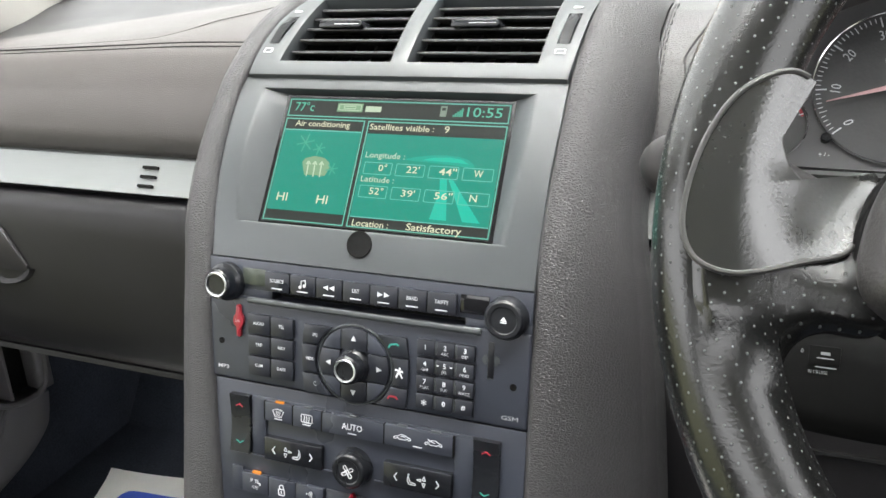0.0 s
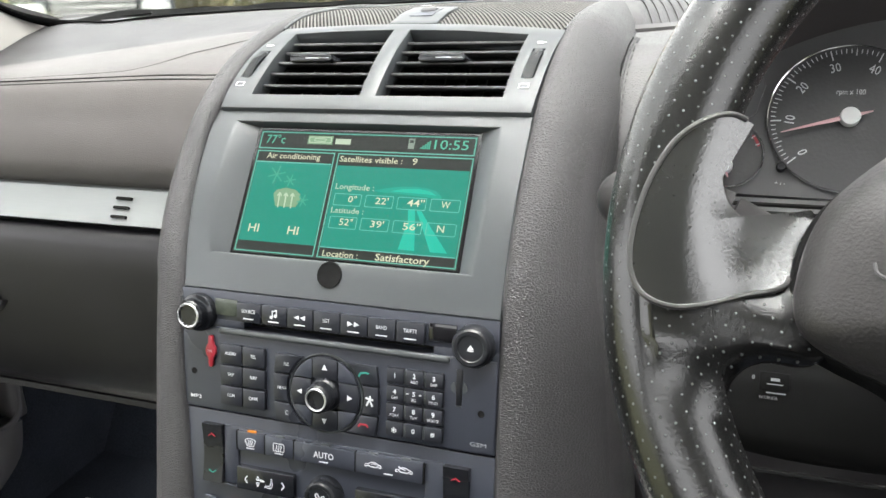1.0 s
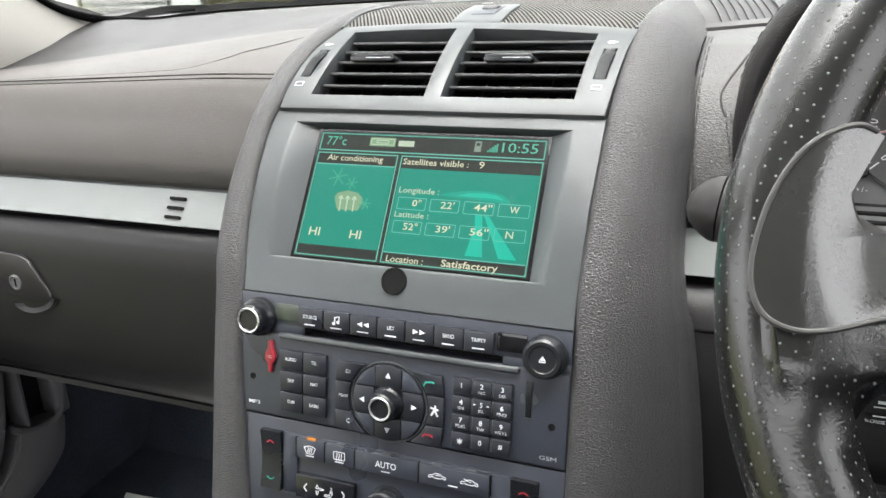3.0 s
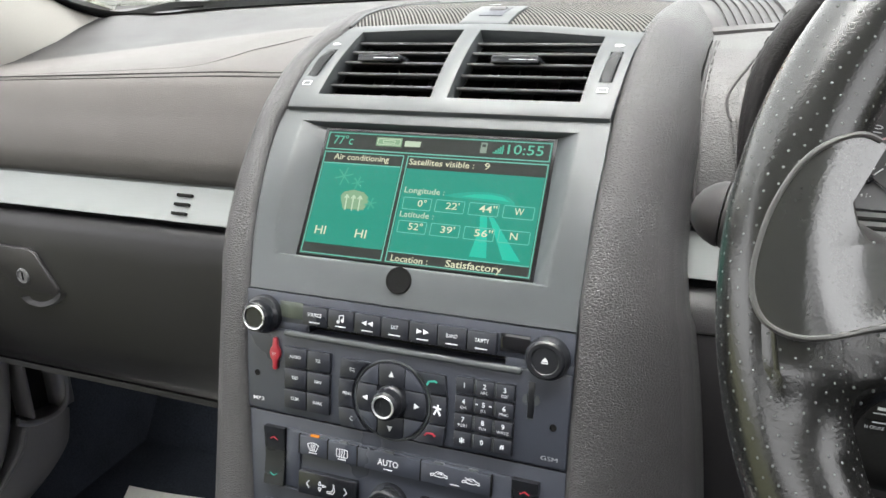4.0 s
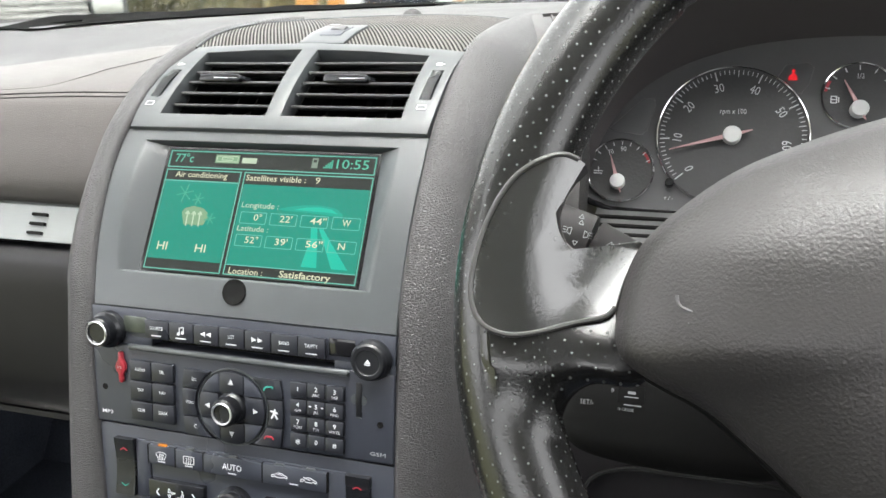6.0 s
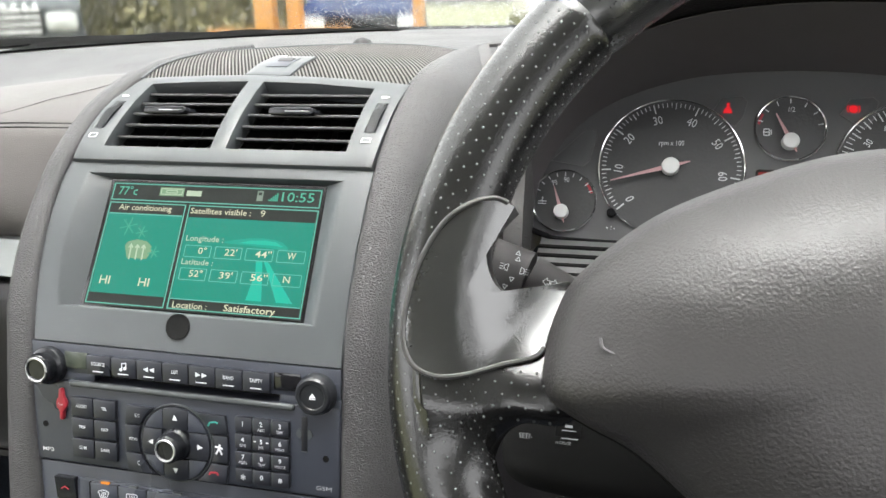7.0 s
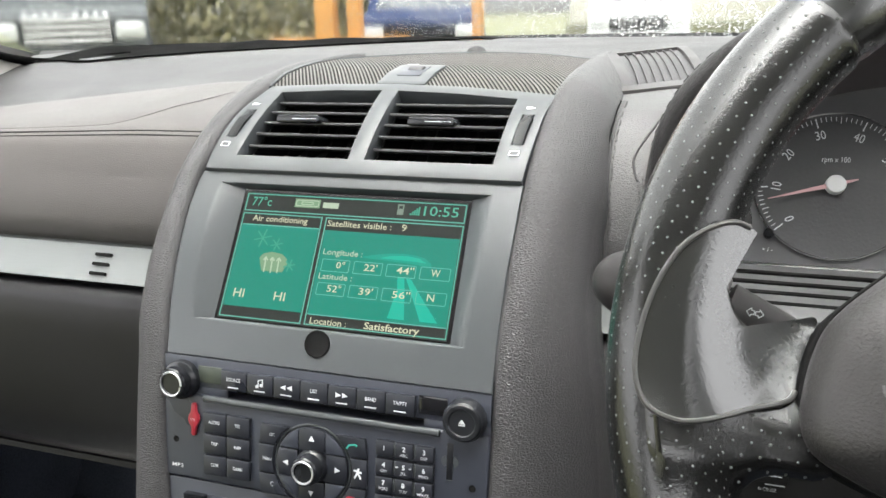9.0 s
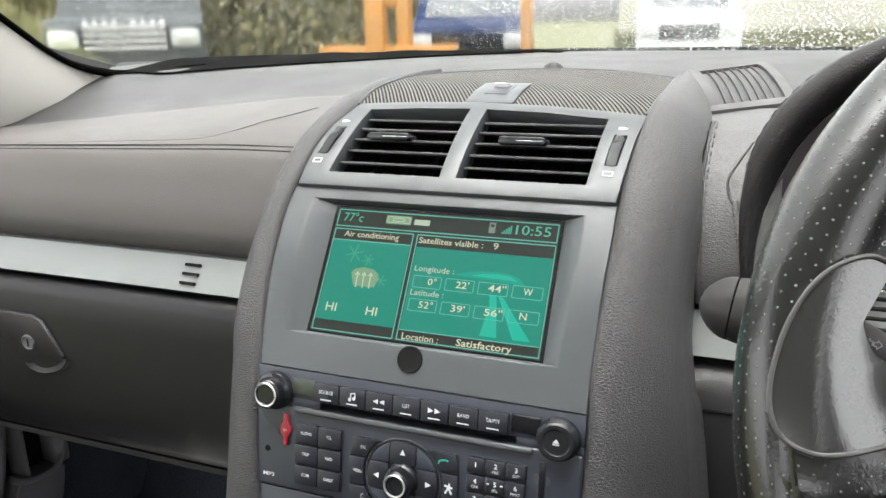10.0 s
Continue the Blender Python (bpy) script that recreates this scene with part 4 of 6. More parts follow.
part("slot_lip", box(-0.0800, 0.0810, -0.0292, -0.0250, 0.0, 0.0034, 0.0016, 3), M_PANEL, radio, "pale ledge under the disc slot")
part("small_display", box(-0.0838, -0.0665, -0.0172, -0.0062, 0, 0.0008, 0.0003), M_LCD_REFLECTION, radio)
part("small_display", box(0.0668, 0.0845, -0.0172, -0.0062, 0, 0.0008, 0.0003), M_GLOSS, radio)


def tri(cx, cy, w, h, turn=0):
    a = radians(turn)
    return [(cx + px * math.cos(a) - py * math.sin(a), cy + px * math.sin(a) + py * math.cos(a)) for px, py in ((-w / 2, -h / 2), (w / 2, -h / 2), (0, h / 2))]


def key(x0, x1, s0, s1, words="", parent=None, h=2.0, rise=0.0028, name="key", material=M_SOFTKEY, dy=0.0, wide=0.85, z0=0.0):
    """A push button with its printed word."""
    k = part(name, box(x0 * MM, x1 * MM, -s1 * MM, -s0 * MM, z0, z0 + rise, 0.0006), material, parent)
    if words:
        text(words, h * MM, (x0 + x1) / 2 * MM, (-(s0 + s1) / 2 + dy) * MM, z0 + rise + 0.0002, M_WHITE, k, wide=wide, thick=0.00003)
    return k


names = ["SOURCE", "note", "back", "LIST", "forward", "BAND", "TA/PTY"]
for i, w in enumerate(names):
    x0 = -65.4 + 18.75 * i
    k = key(x0, x0 + 18.2, 6.6, 19.4, "" if w in ("note", "back", "forward") else w, radio, 2.3, 0.0035, dy=1.0, wide=0.8)
    cx = (x0 + 9.1) * MM
    zt = 0.0037
    mark(rect(cx - 0.0038, cx + 0.0038, -0.0172, -0.0165), zt, M_WHITE, k, "underline")
    if w in ("back", "forward"):
        for d in (-0.0022, 0.0022):
            mark(tri(cx + d, -0.012, 0.0032, 0.0036, 90 if w == "back" else -90), zt, M_WHITE, k)
    if w == "note":
        strokes([(cx - 0.0008, -0.0138, cx - 0.0008, -0.0098), (cx + 0.0022, -0.0128, cx + 0.0022, -0.0090), (cx - 0.001, -0.0099, cx + 0.0024, -0.0091)], 0.0006, zt, M_WHITE, k)
        for d, e in ((-0.0016, -0.0138), (0.0014, -0.0128)):
            mark(circle(cx + d, e, 0.0011, 12), zt, M_WHITE, k)


def dial(cx, s, r0, r1, h, parent, name, label, ring=0.0, ribs=0):
    d = part(name, lathe([(r0, 0.0), (r0, 0.0035), (r0 * 0.96, 0.0048), (r1 * 1.03, 0.0060), (r1, h - 0.0012), (r1 - 0.0012, h), (r1 * 0.72, h), (r1 * 0.66, h - 0.0006), (0.0004, h - 0.0006)], 48, cx, -s), M_KEY, parent, label, sharp=30)
    if ribs:
        bm = bmesh.new()
        for k in range(ribs):
            a = 2 * math.pi * k / ribs
            tube([(cx + r1 * 1.015 * math.cos(a), -s + r1 * 1.015 * math.sin(a), 0.0065), (cx + r1 * math.cos(a), -s + r1 * math.sin(a), h - 0.0014)], 0.00028, 4, bm=bm)
        part("ribs", bm, M_KEY, d)
    if ring:
        part("silver_ring", lathe([(ring - 0.0008, h - 0.0008), (ring - 0.0008, h + 0.0005), (ring, h + 0.0007), (ring + 0.0004, h + 0.0002), (ring + 0.0004, h - 0.0008)], 48, cx, -s), M_RING, d, "thin silver ring")
    return d


dial(-0.0955, 0.0165, 0.0128, 0.0098, 0.0135, radio, "volume_dial", "ribbed black volume dial with white ring", 0.0078, 60)
ej = dial(0.0955, 0.0168, 0.0128, 0.0114, 0.0085, radio, "eject_dial", "round black eject button")
mark(tri(0.0955, -0.0160, 0.0040, 0.0026), 0.0081, M_WHITE, ej)
mark(rect(0.0936, 0.0974, -0.0184, -0.0178), 0.0081, M_WHITE, ej)

sos = part("emergency_button", prism([(-0.0882, -0.0312), (-0.085, -0.0312), (-0.0846, -0.0372), (-0.0830, -0.0392), (-0.0825, -0.0420), (-0.0830, -0.0448), (-0.0848, -0.0468), (-0.085, -0.0530), (-0.0882, -0.0530), (-0.0884, -0.0468), (-0.0902, -0.0448), (-0.0907, -0.0420), (-0.0902, -0.0392), (-0.0886, -0.0372)], 0.0, 0.0034, 0.0012), M_SOS, radio, "dark red emergency button")
text("SOS", 1.7 * MM, -0.0866, -0.0420, 0.0036, M_WHITE, sos, wide=0.8)
for x in (-0.1012, 0.1012):
    part("screw_hole", lathe([(0.0021, 0.0), (0.0021, 0.0011), (0.0016, 0.0011), (0.0014, 0.0009), (0.0002, 0.0009)], 16, x, -0.0578), M_BLACK, radio)
text("MP3", 2.5 * MM, -0.1000, -0.0755, 0.001, M_WHITE, radio, thick=0.00003, wide=1.4)
text("GSM", 2.5 * MM, 0.1000, -0.0772, 0.001, M_GREYPRINT, radio, wide=1.5)
for r, row in enumerate((("AUDIO", "TEL"), ("TRIP", "NAV"), ("CLIM", "DARK"))):
    for c, w in enumerate(row):
        x0, s0 = (-78.6, -61.4)[c], 35.8 + 14.2 * r
        key(x0, x0 + 16.7, s0, s0 + 13.0, w, radio, 2.1, 0.0030, wide=0.85, dy=0.6, z0=0.0006)

NX, NY = -0.0012, -0.0597
part("key_ring", lathe([(0.0262, 0.0), (0.0262, 0.0016), (0.0256, 0.0020), (0.0250, 0.0016), (0.0248, 0.0005), (0.0005, 0.0005)], 64, NX, NY), M_PANEL, radio, "round rim of the direction pad")


def turned(pts, a):
    """An outline turned about the pad's middle and set there."""
    c, n = math.cos(radians(a)), math.sin(radians(a))
    return [(NX + x * c - y * n, NY + x * n + y * c) for x, y in pts]


PAD_R, PAD_HALF = 0.0242, 0.0088
pad_a = math.degrees(math.asin(PAD_HALF / PAD_R))
pad_tip = [(x, y) for x, y in sector(0, 0, 0.0001, PAD_R, -pad_a, pad_a, 8)[:9]]
pad_corner = sector(0, 0, 0.0001, PAD_R, pad_a + 1.2, 88.8 - pad_a, 8)[:9]
for a in (0, 90, 180, 270):
    k = part("direction_key", prism(turned([(0.0098, -PAD_HALF)] + pad_tip + [(0.0098, PAD_HALF)], a), 0.0006, 0.0032, 0.0005), M_SOFTKEY, radio)
    mark(tri(NX + 0.0178 * math.cos(radians(a)), NY + 0.0178 * math.sin(radians(a)), 0.0036, 0.0036, a - 90), 0.0034, M_WHITE, k)
    part("corner_key", prism(turned([(PAD_HALF + 0.0004, PAD_HALF + 0.0004)] + pad_corner, a), 0.0006, 0.0030, 0.0004), M_RADIO, radio)
dial(NX, -NY, 0.0108, 0.0090, 0.0145, radio, "selector_dial", "ribbed black selector dial with white ring", 0.0070, 54)
def side_outline(side, s0, s1):
    """A key between the round pad and a gently curved outer line."""
    inner, outer = [], []
    for q in range(9):
        y = -(s0 + (s1 - s0) * q / 8) * MM
        dy = y - NY
        inner.append((NX + side * math.sqrt(max(0.0272 ** 2 - dy ** 2, 1e-8)), y))
        outer.append((NX + side * (0.0372 - 3.6 * dy * dy), y))
    return inner + outer[::-1]


for s0, s1, w in ((37.2, 49.8, "ESC"), (50.4, 68.8, "MENU"), (69.4, 82.2, "C")):
    q = part("side_key", prism(side_outline(-1, s0, s1), 0.0006, 0.0032, 0.0006), M_SOFTKEY, radio)
    text(w, (2.0 if len(w) > 1 else 2.9) * MM, (-32.0 if w == "MENU" else -28.5) * MM, -(s0 + s1) / 2 * MM, 0.0034, M_WHITE, q, wide=0.78)
for k, (s0, s1) in enumerate(((37.2, 49.8), (50.4, 68.8), (69.4, 82.2))):
    q = part("side_key", prism(side_outline(1, s0, s1), 0.0006, 0.0032, 0.0006), M_SOFTKEY, radio)
    cx, cy = (30.0 if k == 1 else 26.0) * MM, -(s0 + s1) / 2 * MM
    if k == 1:
        strokes([(cx - 0.002, cy - 0.003, cx, cy + 0.001), (cx, cy + 0.001, cx + 0.0022, cy - 0.003), (cx - 0.0026, cy + 0.002, cx + 0.0026, cy + 0.001), (cx, cy, cx + 0.0006, cy + 0.0036)], 0.0011, 0.0034, M_WHITE, q, "badge_shape")
    else:
        g = M_GREENPRINT if k == 0 else M_REDPRINT
        d = 1 if k == 0 else 0
        strokes([(cx - 0.0034, cy - 0.0012, cx - 0.0022, cy + 0.0006 + 0.0006 * d), (cx - 0.0022, cy + 0.0006 + 0.0006 * d, cx + 0.002, cy + 0.0008 + 0.0012 * d), (cx + 0.002, cy + 0.0008 + 0.0012 * d, cx + 0.0034, cy - 0.0008 + 0.002 * d)], 0.0011, 0.0034, g, q)

pads = (("1", ""), ("2", "ABC"), ("3", "DEF"), ("4", "GHI"), ("5", "JKL"), ("6", "MNO"), ("7", "PQRS"), ("8", "TUV"), ("9", "WXYZ"), ("*", ""), ("0", ""), ("#", ""))
for i, (d, sub) in enumerate(pads):
    x0, s0 = 41.4 + 12.6 * (i % 3), 36.0 + 11.2 * (i // 3)
    k = part("number_key", box(x0 * MM, (x0 + 11.4) * MM, -(s0 + 9.6) * MM, -s0 * MM, 0.0006, 0.0040, 0.0008), M_SOFTKEY, radio)
    if i % 3 < 2:
        part("divider", box((x0 + 11.6) * MM, (x0 + 12.4) * MM, -(s0 + 8.8) * MM, -(s0 + 0.6) * MM, 0.0006, 0.0034, 0.0003), M_PANEL, radio)
    cx, cy = (x0 + 5.6) * MM, -(s0 + (3.6 if sub else 4.6)) * MM
    text(d, (5.6 if d == "*" else 2.9) * MM, cx, cy - (0.0026 if d == "*" else 0), 0.0042, M_WHITE, k, thick=0.00008)
    if sub:
        text(sub, 1.8 * MM, cx, -(s0 + 7.2) * MM, 0.0042, M_WHITE, k, wide=0.95)
    if d == "5":
        for e in (-0.0042, 0.0042):
            mark(rect(cx + e - 0.0008, cx + e + 0.0008, cy - 0.0003, cy + 0.0003), 0.0042, M_WHITE, k)
sim = part("card_slot", box(0.0853, 0.0890, -0.0545, -0.0325, 0.0006, 0.0012, 0.0002), M_KEY, radio, "narrow card slot")
for d, a in ((0.0891, 0), (0.0852, 180)):
    part("thumb_notch", prism(sector(d, -0.0435, 0.0002, 0.0034, a - 75, a + 75), 0.0004, 0.0013), M_PANEL, sim)
part("slot_foot", box(0.0851, 0.0890, -0.0551, -0.0547, 0.0004, 0.0014), M_PANEL, sim)

# ---- climate controls ----
climate = thing("climate_control_panel", RAD, "charcoal climate control panel with rocker keys and fan dial", "climate control")
part("plate", box(-0.1105, 0.1105, -0.1735, -0.0840, -0.03, 0.0, 0.0008), M_RADIO, climate, "charcoal faceplate")
part("upper_ledge", box(-0.0775, 0.0785, -0.1080, -0.0925, -0.001, 0.0012, 0.0006), M_RADIO, climate, "charcoal key surround")


def rocker(x0, x1, s0, s1):
    cx = (x0 + x1) / 2
    rows = []
    for k in range(9):
        s = s0 + (s1 - s0) * k / 8
        z = 0.0022 + 0.0022 * abs(k / 4 - 1) ** 1.5
        rows.append([(x0 * MM, -s * MM, 0), (x0 * MM, -s * MM, z), (x1 * MM, -s * MM, z), (x1 * MM, -s * MM, 0)])
    k = part("temperature_rocker", bevelled(loft(rows), 0.0005, 2, 50), M_KEY, climate, "black temperature rocker")
    for s, m, d in ((s0 + 7.5, M_REDPRINT, 1), (s1 - 7.5, M_GREENPRINT, -1)):
        y = -s * MM
        strokes([(cx * MM - 0.0028, y - 0.0008 * d, cx * MM, y + 0.0010 * d), (cx * MM, y + 0.0010 * d, cx * MM + 0.0028, y - 0.0008 * d)], 0.0007, 0.0037, m, k)
    return k


rocker(-93.6, -78.4, 92.6, 133.2)
rocker(79.4, 95.6, 92.6, 133.8)
part("filler", box(-0.0780, -0.0668, -0.1330, -0.0940, 0, 0.0014, 0.0008), M_RADIO, climate, "charcoal filler")
part("filler", box(0.0668, 0.0790, -0.1345, -0.0940, 0, 0.0014, 0.0008), M_RADIO, climate, "charcoal filler")
def icon(pts, cx, cy, z, parent, closed=True, w=0.42, material=None):
    """A printed line symbol; its corners are in millimetres from (cx, cy)."""
    pts = [(cx + x * MM, cy + y * MM) for x, y in pts]
    ends = zip(pts, pts[1:] + pts[:1]) if closed else zip(pts, pts[1:])
    return strokes([(*a, *b) for a, b in ends], w * MM, z, material or M_WHITE, parent)


for x0, x1 in ((-66.4, -45.4), (-45.0, -23.8), (-23.4, 20.4), (20.8, 66.2)):
    k = key(x0, x1, 94.0, 107.2, "", climate, rise=0.0034, material=M_RADIO)
    cx, cy, zt = (x0 + x1) / 2 * MM, -0.1006, 0.0036
    if x0 < -60:
        icon([(-4.1, 1.4), (-2.4, 2.4), (0, 2.8), (2.4, 2.4), (4.1, 1.4), (2.3, -2.6), (-2.3, -2.6)], cx, cy, zt, k)
        for d in (-1.3, 0, 1.3):
            icon([(d, -1.9), (d - 0.35, -0.6), (d + 0.35, 0.3), (d, 1.6)], cx, cy, zt, k, False)
    elif x0 < -30:
        icon([(-4.0, -2.0), (-3.6, -2.5), (3.6, -2.5), (4.0, -2.0), (4.0, 2.2), (3.6, 2.7), (-3.6, 2.7), (-4.0, 2.2)], cx, cy, zt, k)
        for d in (-1.7, 0, 1.7):
            icon([(d, -3.1), (d - 0.35, -1.2), (d + 0.35, 0.2), (d, 1.8)], cx, cy, zt, k, False)
    elif x0 < 0:
        text("AUTO", 4.0 * MM, cx, cy, zt, M_WHITE, k, thick=0.00010, wide=0.88)
    else:
        for d in (-0.0104, 0.0104):
            q = cx + d
            icon([(-5.6, -1.0), (-5.3, 0.1), (-2.9, 0.7), (-1.0, 2.0), (1.7, 2.0), (3.6, 0.8), (5.4, 0.3), (5.7, -0.9), (4.5, -1.1), (3.9, -0.4), (3.0, -0.4), (2.4, -1.1), (-2.0, -1.1), (-2.6, -0.4), (-3.5, -0.4), (-4.1, -1.1)], q, cy, zt, k)
            icon([(-1.2, 0.5), (0.6, 1.2), (2.2, 0.5)] if d < 0 else [(-3.6, 2.2), (-0.6, 0.9), (1.2, 0.5)], q, cy, zt, k, False)
    mark(rect(cx - 0.0030, cx + 0.0030, -0.1050, -0.1044), zt, M_WHITE, k, "underline")
for x in (-66.6, -45.2, -23.6, 20.6, 66.5):
    part("joint", box((x - 0.35) * MM, (x + 0.35) * MM, -0.1072, -0.0938, 0.0, 0.0036), M_BLACK, climate)
for x, lit in ((-55.6, True), (-34.2, False), (-1.2, False), (32.4, False), (54.6, False)):
    part("indicator_lamp", box((x - 3.1) * MM, (x + 3.1) * MM, -0.0948, -0.0928, 0.0010, 0.0030, 0.0004), M_AMBER if lit else M_PANEL, climate, "lit amber indicator" if lit else "unlit grey indicator")
for side in (-1, 1):
    x0, x1 = (-66.2, -23.0) if side < 0 else (21.2, 66.4)
    k = key(x0, x1, 118.0, 134.0, "", climate, rise=0.0046, name="air_flow_key", material=M_KEY)
    cx, cy, zt = (x0 + x1) / 2 * MM, -0.1262, 0.0048
    for d in (-1, 1):
        strokes([(cx + d * 0.0130, cy + 0.0026, cx + d * 0.0150, cy), (cx + d * 0.0150, cy, cx + d * 0.0130, cy - 0.0026)], 0.0006, zt, M_WHITE, k)
    e = -side
    icon([(e * 4.6, 3.4), (e * 5.7, 3.0), (e * 5.2, 1.8), (e * 4.9, 0.2), (e * 4.0, -1.8), (e * 0.6, -2.2), (e * 0.4, -3.2), (e * 4.8, -3.2), (e * 6.0, -1.0), (e * 5.9, 1.4)], cx, cy, zt, k, False)
    for d in (1, -1):
        icon([(-e * 5.0 - 1.1, 0.9 * d), (-e * 5.0 + 1.1, 0.9 * d), (-e * 5.0, 3.6 * d)], cx, cy, zt, k)
    icon([(e * -1.6 - e * 1.4, 1.6), (e * -1.6 - e * 1.4, 0.0), (e * -1.6 + e * 1.4, 0.8)], cx, cy, zt, k)
for x0, x1 in ((-78, -66.8), (-22.6, -15), (13, 20.8), (66.8, 79)):
    part("ledge", box(x0 * MM, x1 * MM, -0.1352, -0.1338, 0.0, 0.0020, 0.0008), M_RADIO, climate, "moulded ledge")
fan = dial(-0.0010, 0.1275, 0.0127, 0.0115, 0.0105, climate, "fan_dial", "round black fan dial")
for a in (20, 110, 200, 290):
    c, n = math.cos(radians(a)), math.sin(radians(a))
    blade = [(0.6, 0.0), (1.5, 1.2), (2.8, 1.9), (4.0, 1.7), (4.5, 0.7), (4.0, -0.2), (2.6, -0.3), (1.4, -0.5)]
    icon([(x * c - y * n, x * n + y * c) for x, y in blade], -0.0010, -0.1275, 0.0100, fan, w=0.5).name = "fan_blade_symbol"
for side in (-1, 1):
    for i in range(3):
        x0 = (-85.0 + 21.0 * i) if side < 0 else (22.6 + 21.0 * i)
        k = key(x0, x0 + 20.6, 147.4, 161.5, "", climate, rise=0.0034, material=M_RADIO)
        cx, cy, zt = (x0 + 10.3) * MM, -0.1545, 0.0036
        if side < 0 and i == 0:
            text("P", 2.9 * MM, cx - 0.0026, cy + 0.0022, zt, M_WHITE, k)
            for d in (0.2, 1.7):
                icon([(d, 3.6), (d + 0.9, 2.2), (d + 0.6, 0.8)], cx, cy, zt, k, False)
            icon([(2.6, 1.4), (4.2, 1.0), (4.2, -0.3)], cx, cy, zt, k, False, 0.7)
            text("OFF", 2.0 * MM, cx, cy - 0.0026, zt, M_WHITE, k)
        elif side < 0 and i == 1:
            icon([(-1.9, -3.6), (1.9, -3.6), (2.2, -3.2), (2.2, 0.2), (1.9, 0.6), (-1.9, 0.6), (-2.2, 0.2), (-2.2, -3.2)], cx, cy, zt, k, w=0.7).name = "padlock_symbol"
            icon([(0, -0.6), (0, -2.4)], cx, cy, zt, k, False, 0.8)
            icon([(-1.5, 0.6), (-1.5, 2.4), (-0.9, 3.4), (0, 3.8), (0.9, 3.4), (1.5, 2.4), (1.5, 0.6)], cx, cy, zt, k, False, 0.55)
        elif side < 0:
            for q in range(3):
                mark(sector(cx - 0.0014, cy + 0.0018, 0.0013 + 0.0011 * q, 0.0017 + 0.0011 * q, -38, 38), zt, M_WHITE, k)
            mark(circle(cx - 0.0016, cy + 0.0018, 0.0006, 10), zt, M_WHITE, k)
            text("OFF", 2.0 * MM, cx, cy - 0.0026, zt, M_WHITE, k)
        else:
            mark(rect(cx - 0.003, cx + 0.003, cy - 0.001, cy + 0.001), zt, M_WHITE, k, "symbol")
part("indicator_lamp", box(-0.0772, -0.0710, -0.1476, -0.1456, 0.0010, 0.0030, 0.0004), M_AMBER, climate, "lit amber indicator")
part("filler", box(-0.0945, -0.0856, -0.1625, -0.1450, 0, 0.0016, 0.0010), M_RADIO, climate, "charcoal filler")
part("filler", box(-0.0216, 0.0222, -0.1625, -0.1475, 0, 0.0012, 0.0008), M_RADIO, climate, "charcoal filler")
haz = part("hazard_button", prism([(-0.0175, -0.1735), (-0.0010, -0.1445), (0.0155, -0.1735), (0.0125, -0.1750), (-0.0145, -0.1750)], 0.0, 0.0062, 0.0016, 3), M_RED, climate, "red triangular hazard button")
for q in (1.0, 0.5):
    c = (-0.0010, -0.1650)
    p = [(c[0] + x * q, c[1] + y * q) for x, y in ((-0.0066, -0.0045), (0.0066, -0.0045), (0, 0.0068))]
    strokes([(*p[i], *p[(i + 1) % 3]) for i in range(3)], 0.0008, 0.0064, M_WHITE, haz, "warning_triangle")

# ---- instruments ----
CLU = pose(0.298, 0.157, 0.983, 63, 0, 0)
cluster = thing("instrument_cluster", CLU, "dark instrument cluster with chrome-ringed dials and red warning lamps", "instrument cluster")
MID = 0.0772
right_of = lambda pts: [(2 * MID - x, y) for x, y in reversed(pts)]
left_edge = [(MID, 0.082), (0.03, 0.080), (-0.02, 0.070), (-0.06, 0.045), (-0.088, 0.010), (-0.100, -0.016), (-0.104, -0.034), (-0.099, -0.045), (-0.085, -0.052), (-0.06, -0.0555), (MID, -0.0565)]
part("fascia", prism(left_edge + right_of(left_edge)[1:-1], -0.012, -0.0008, 0.0015), M_CLUSTER, cluster, "dark grey fascia")
rim_path = [(x, y, 0.001) for x, y in left_edge[4:]] + [(x, y, 0.001) for x, y in right_of(left_edge)[:7]]
part("fascia_rim", tube(curve(rim_path, 60), 0.0022, 8), M_GLOSS, cluster, "gloss black lower rim")


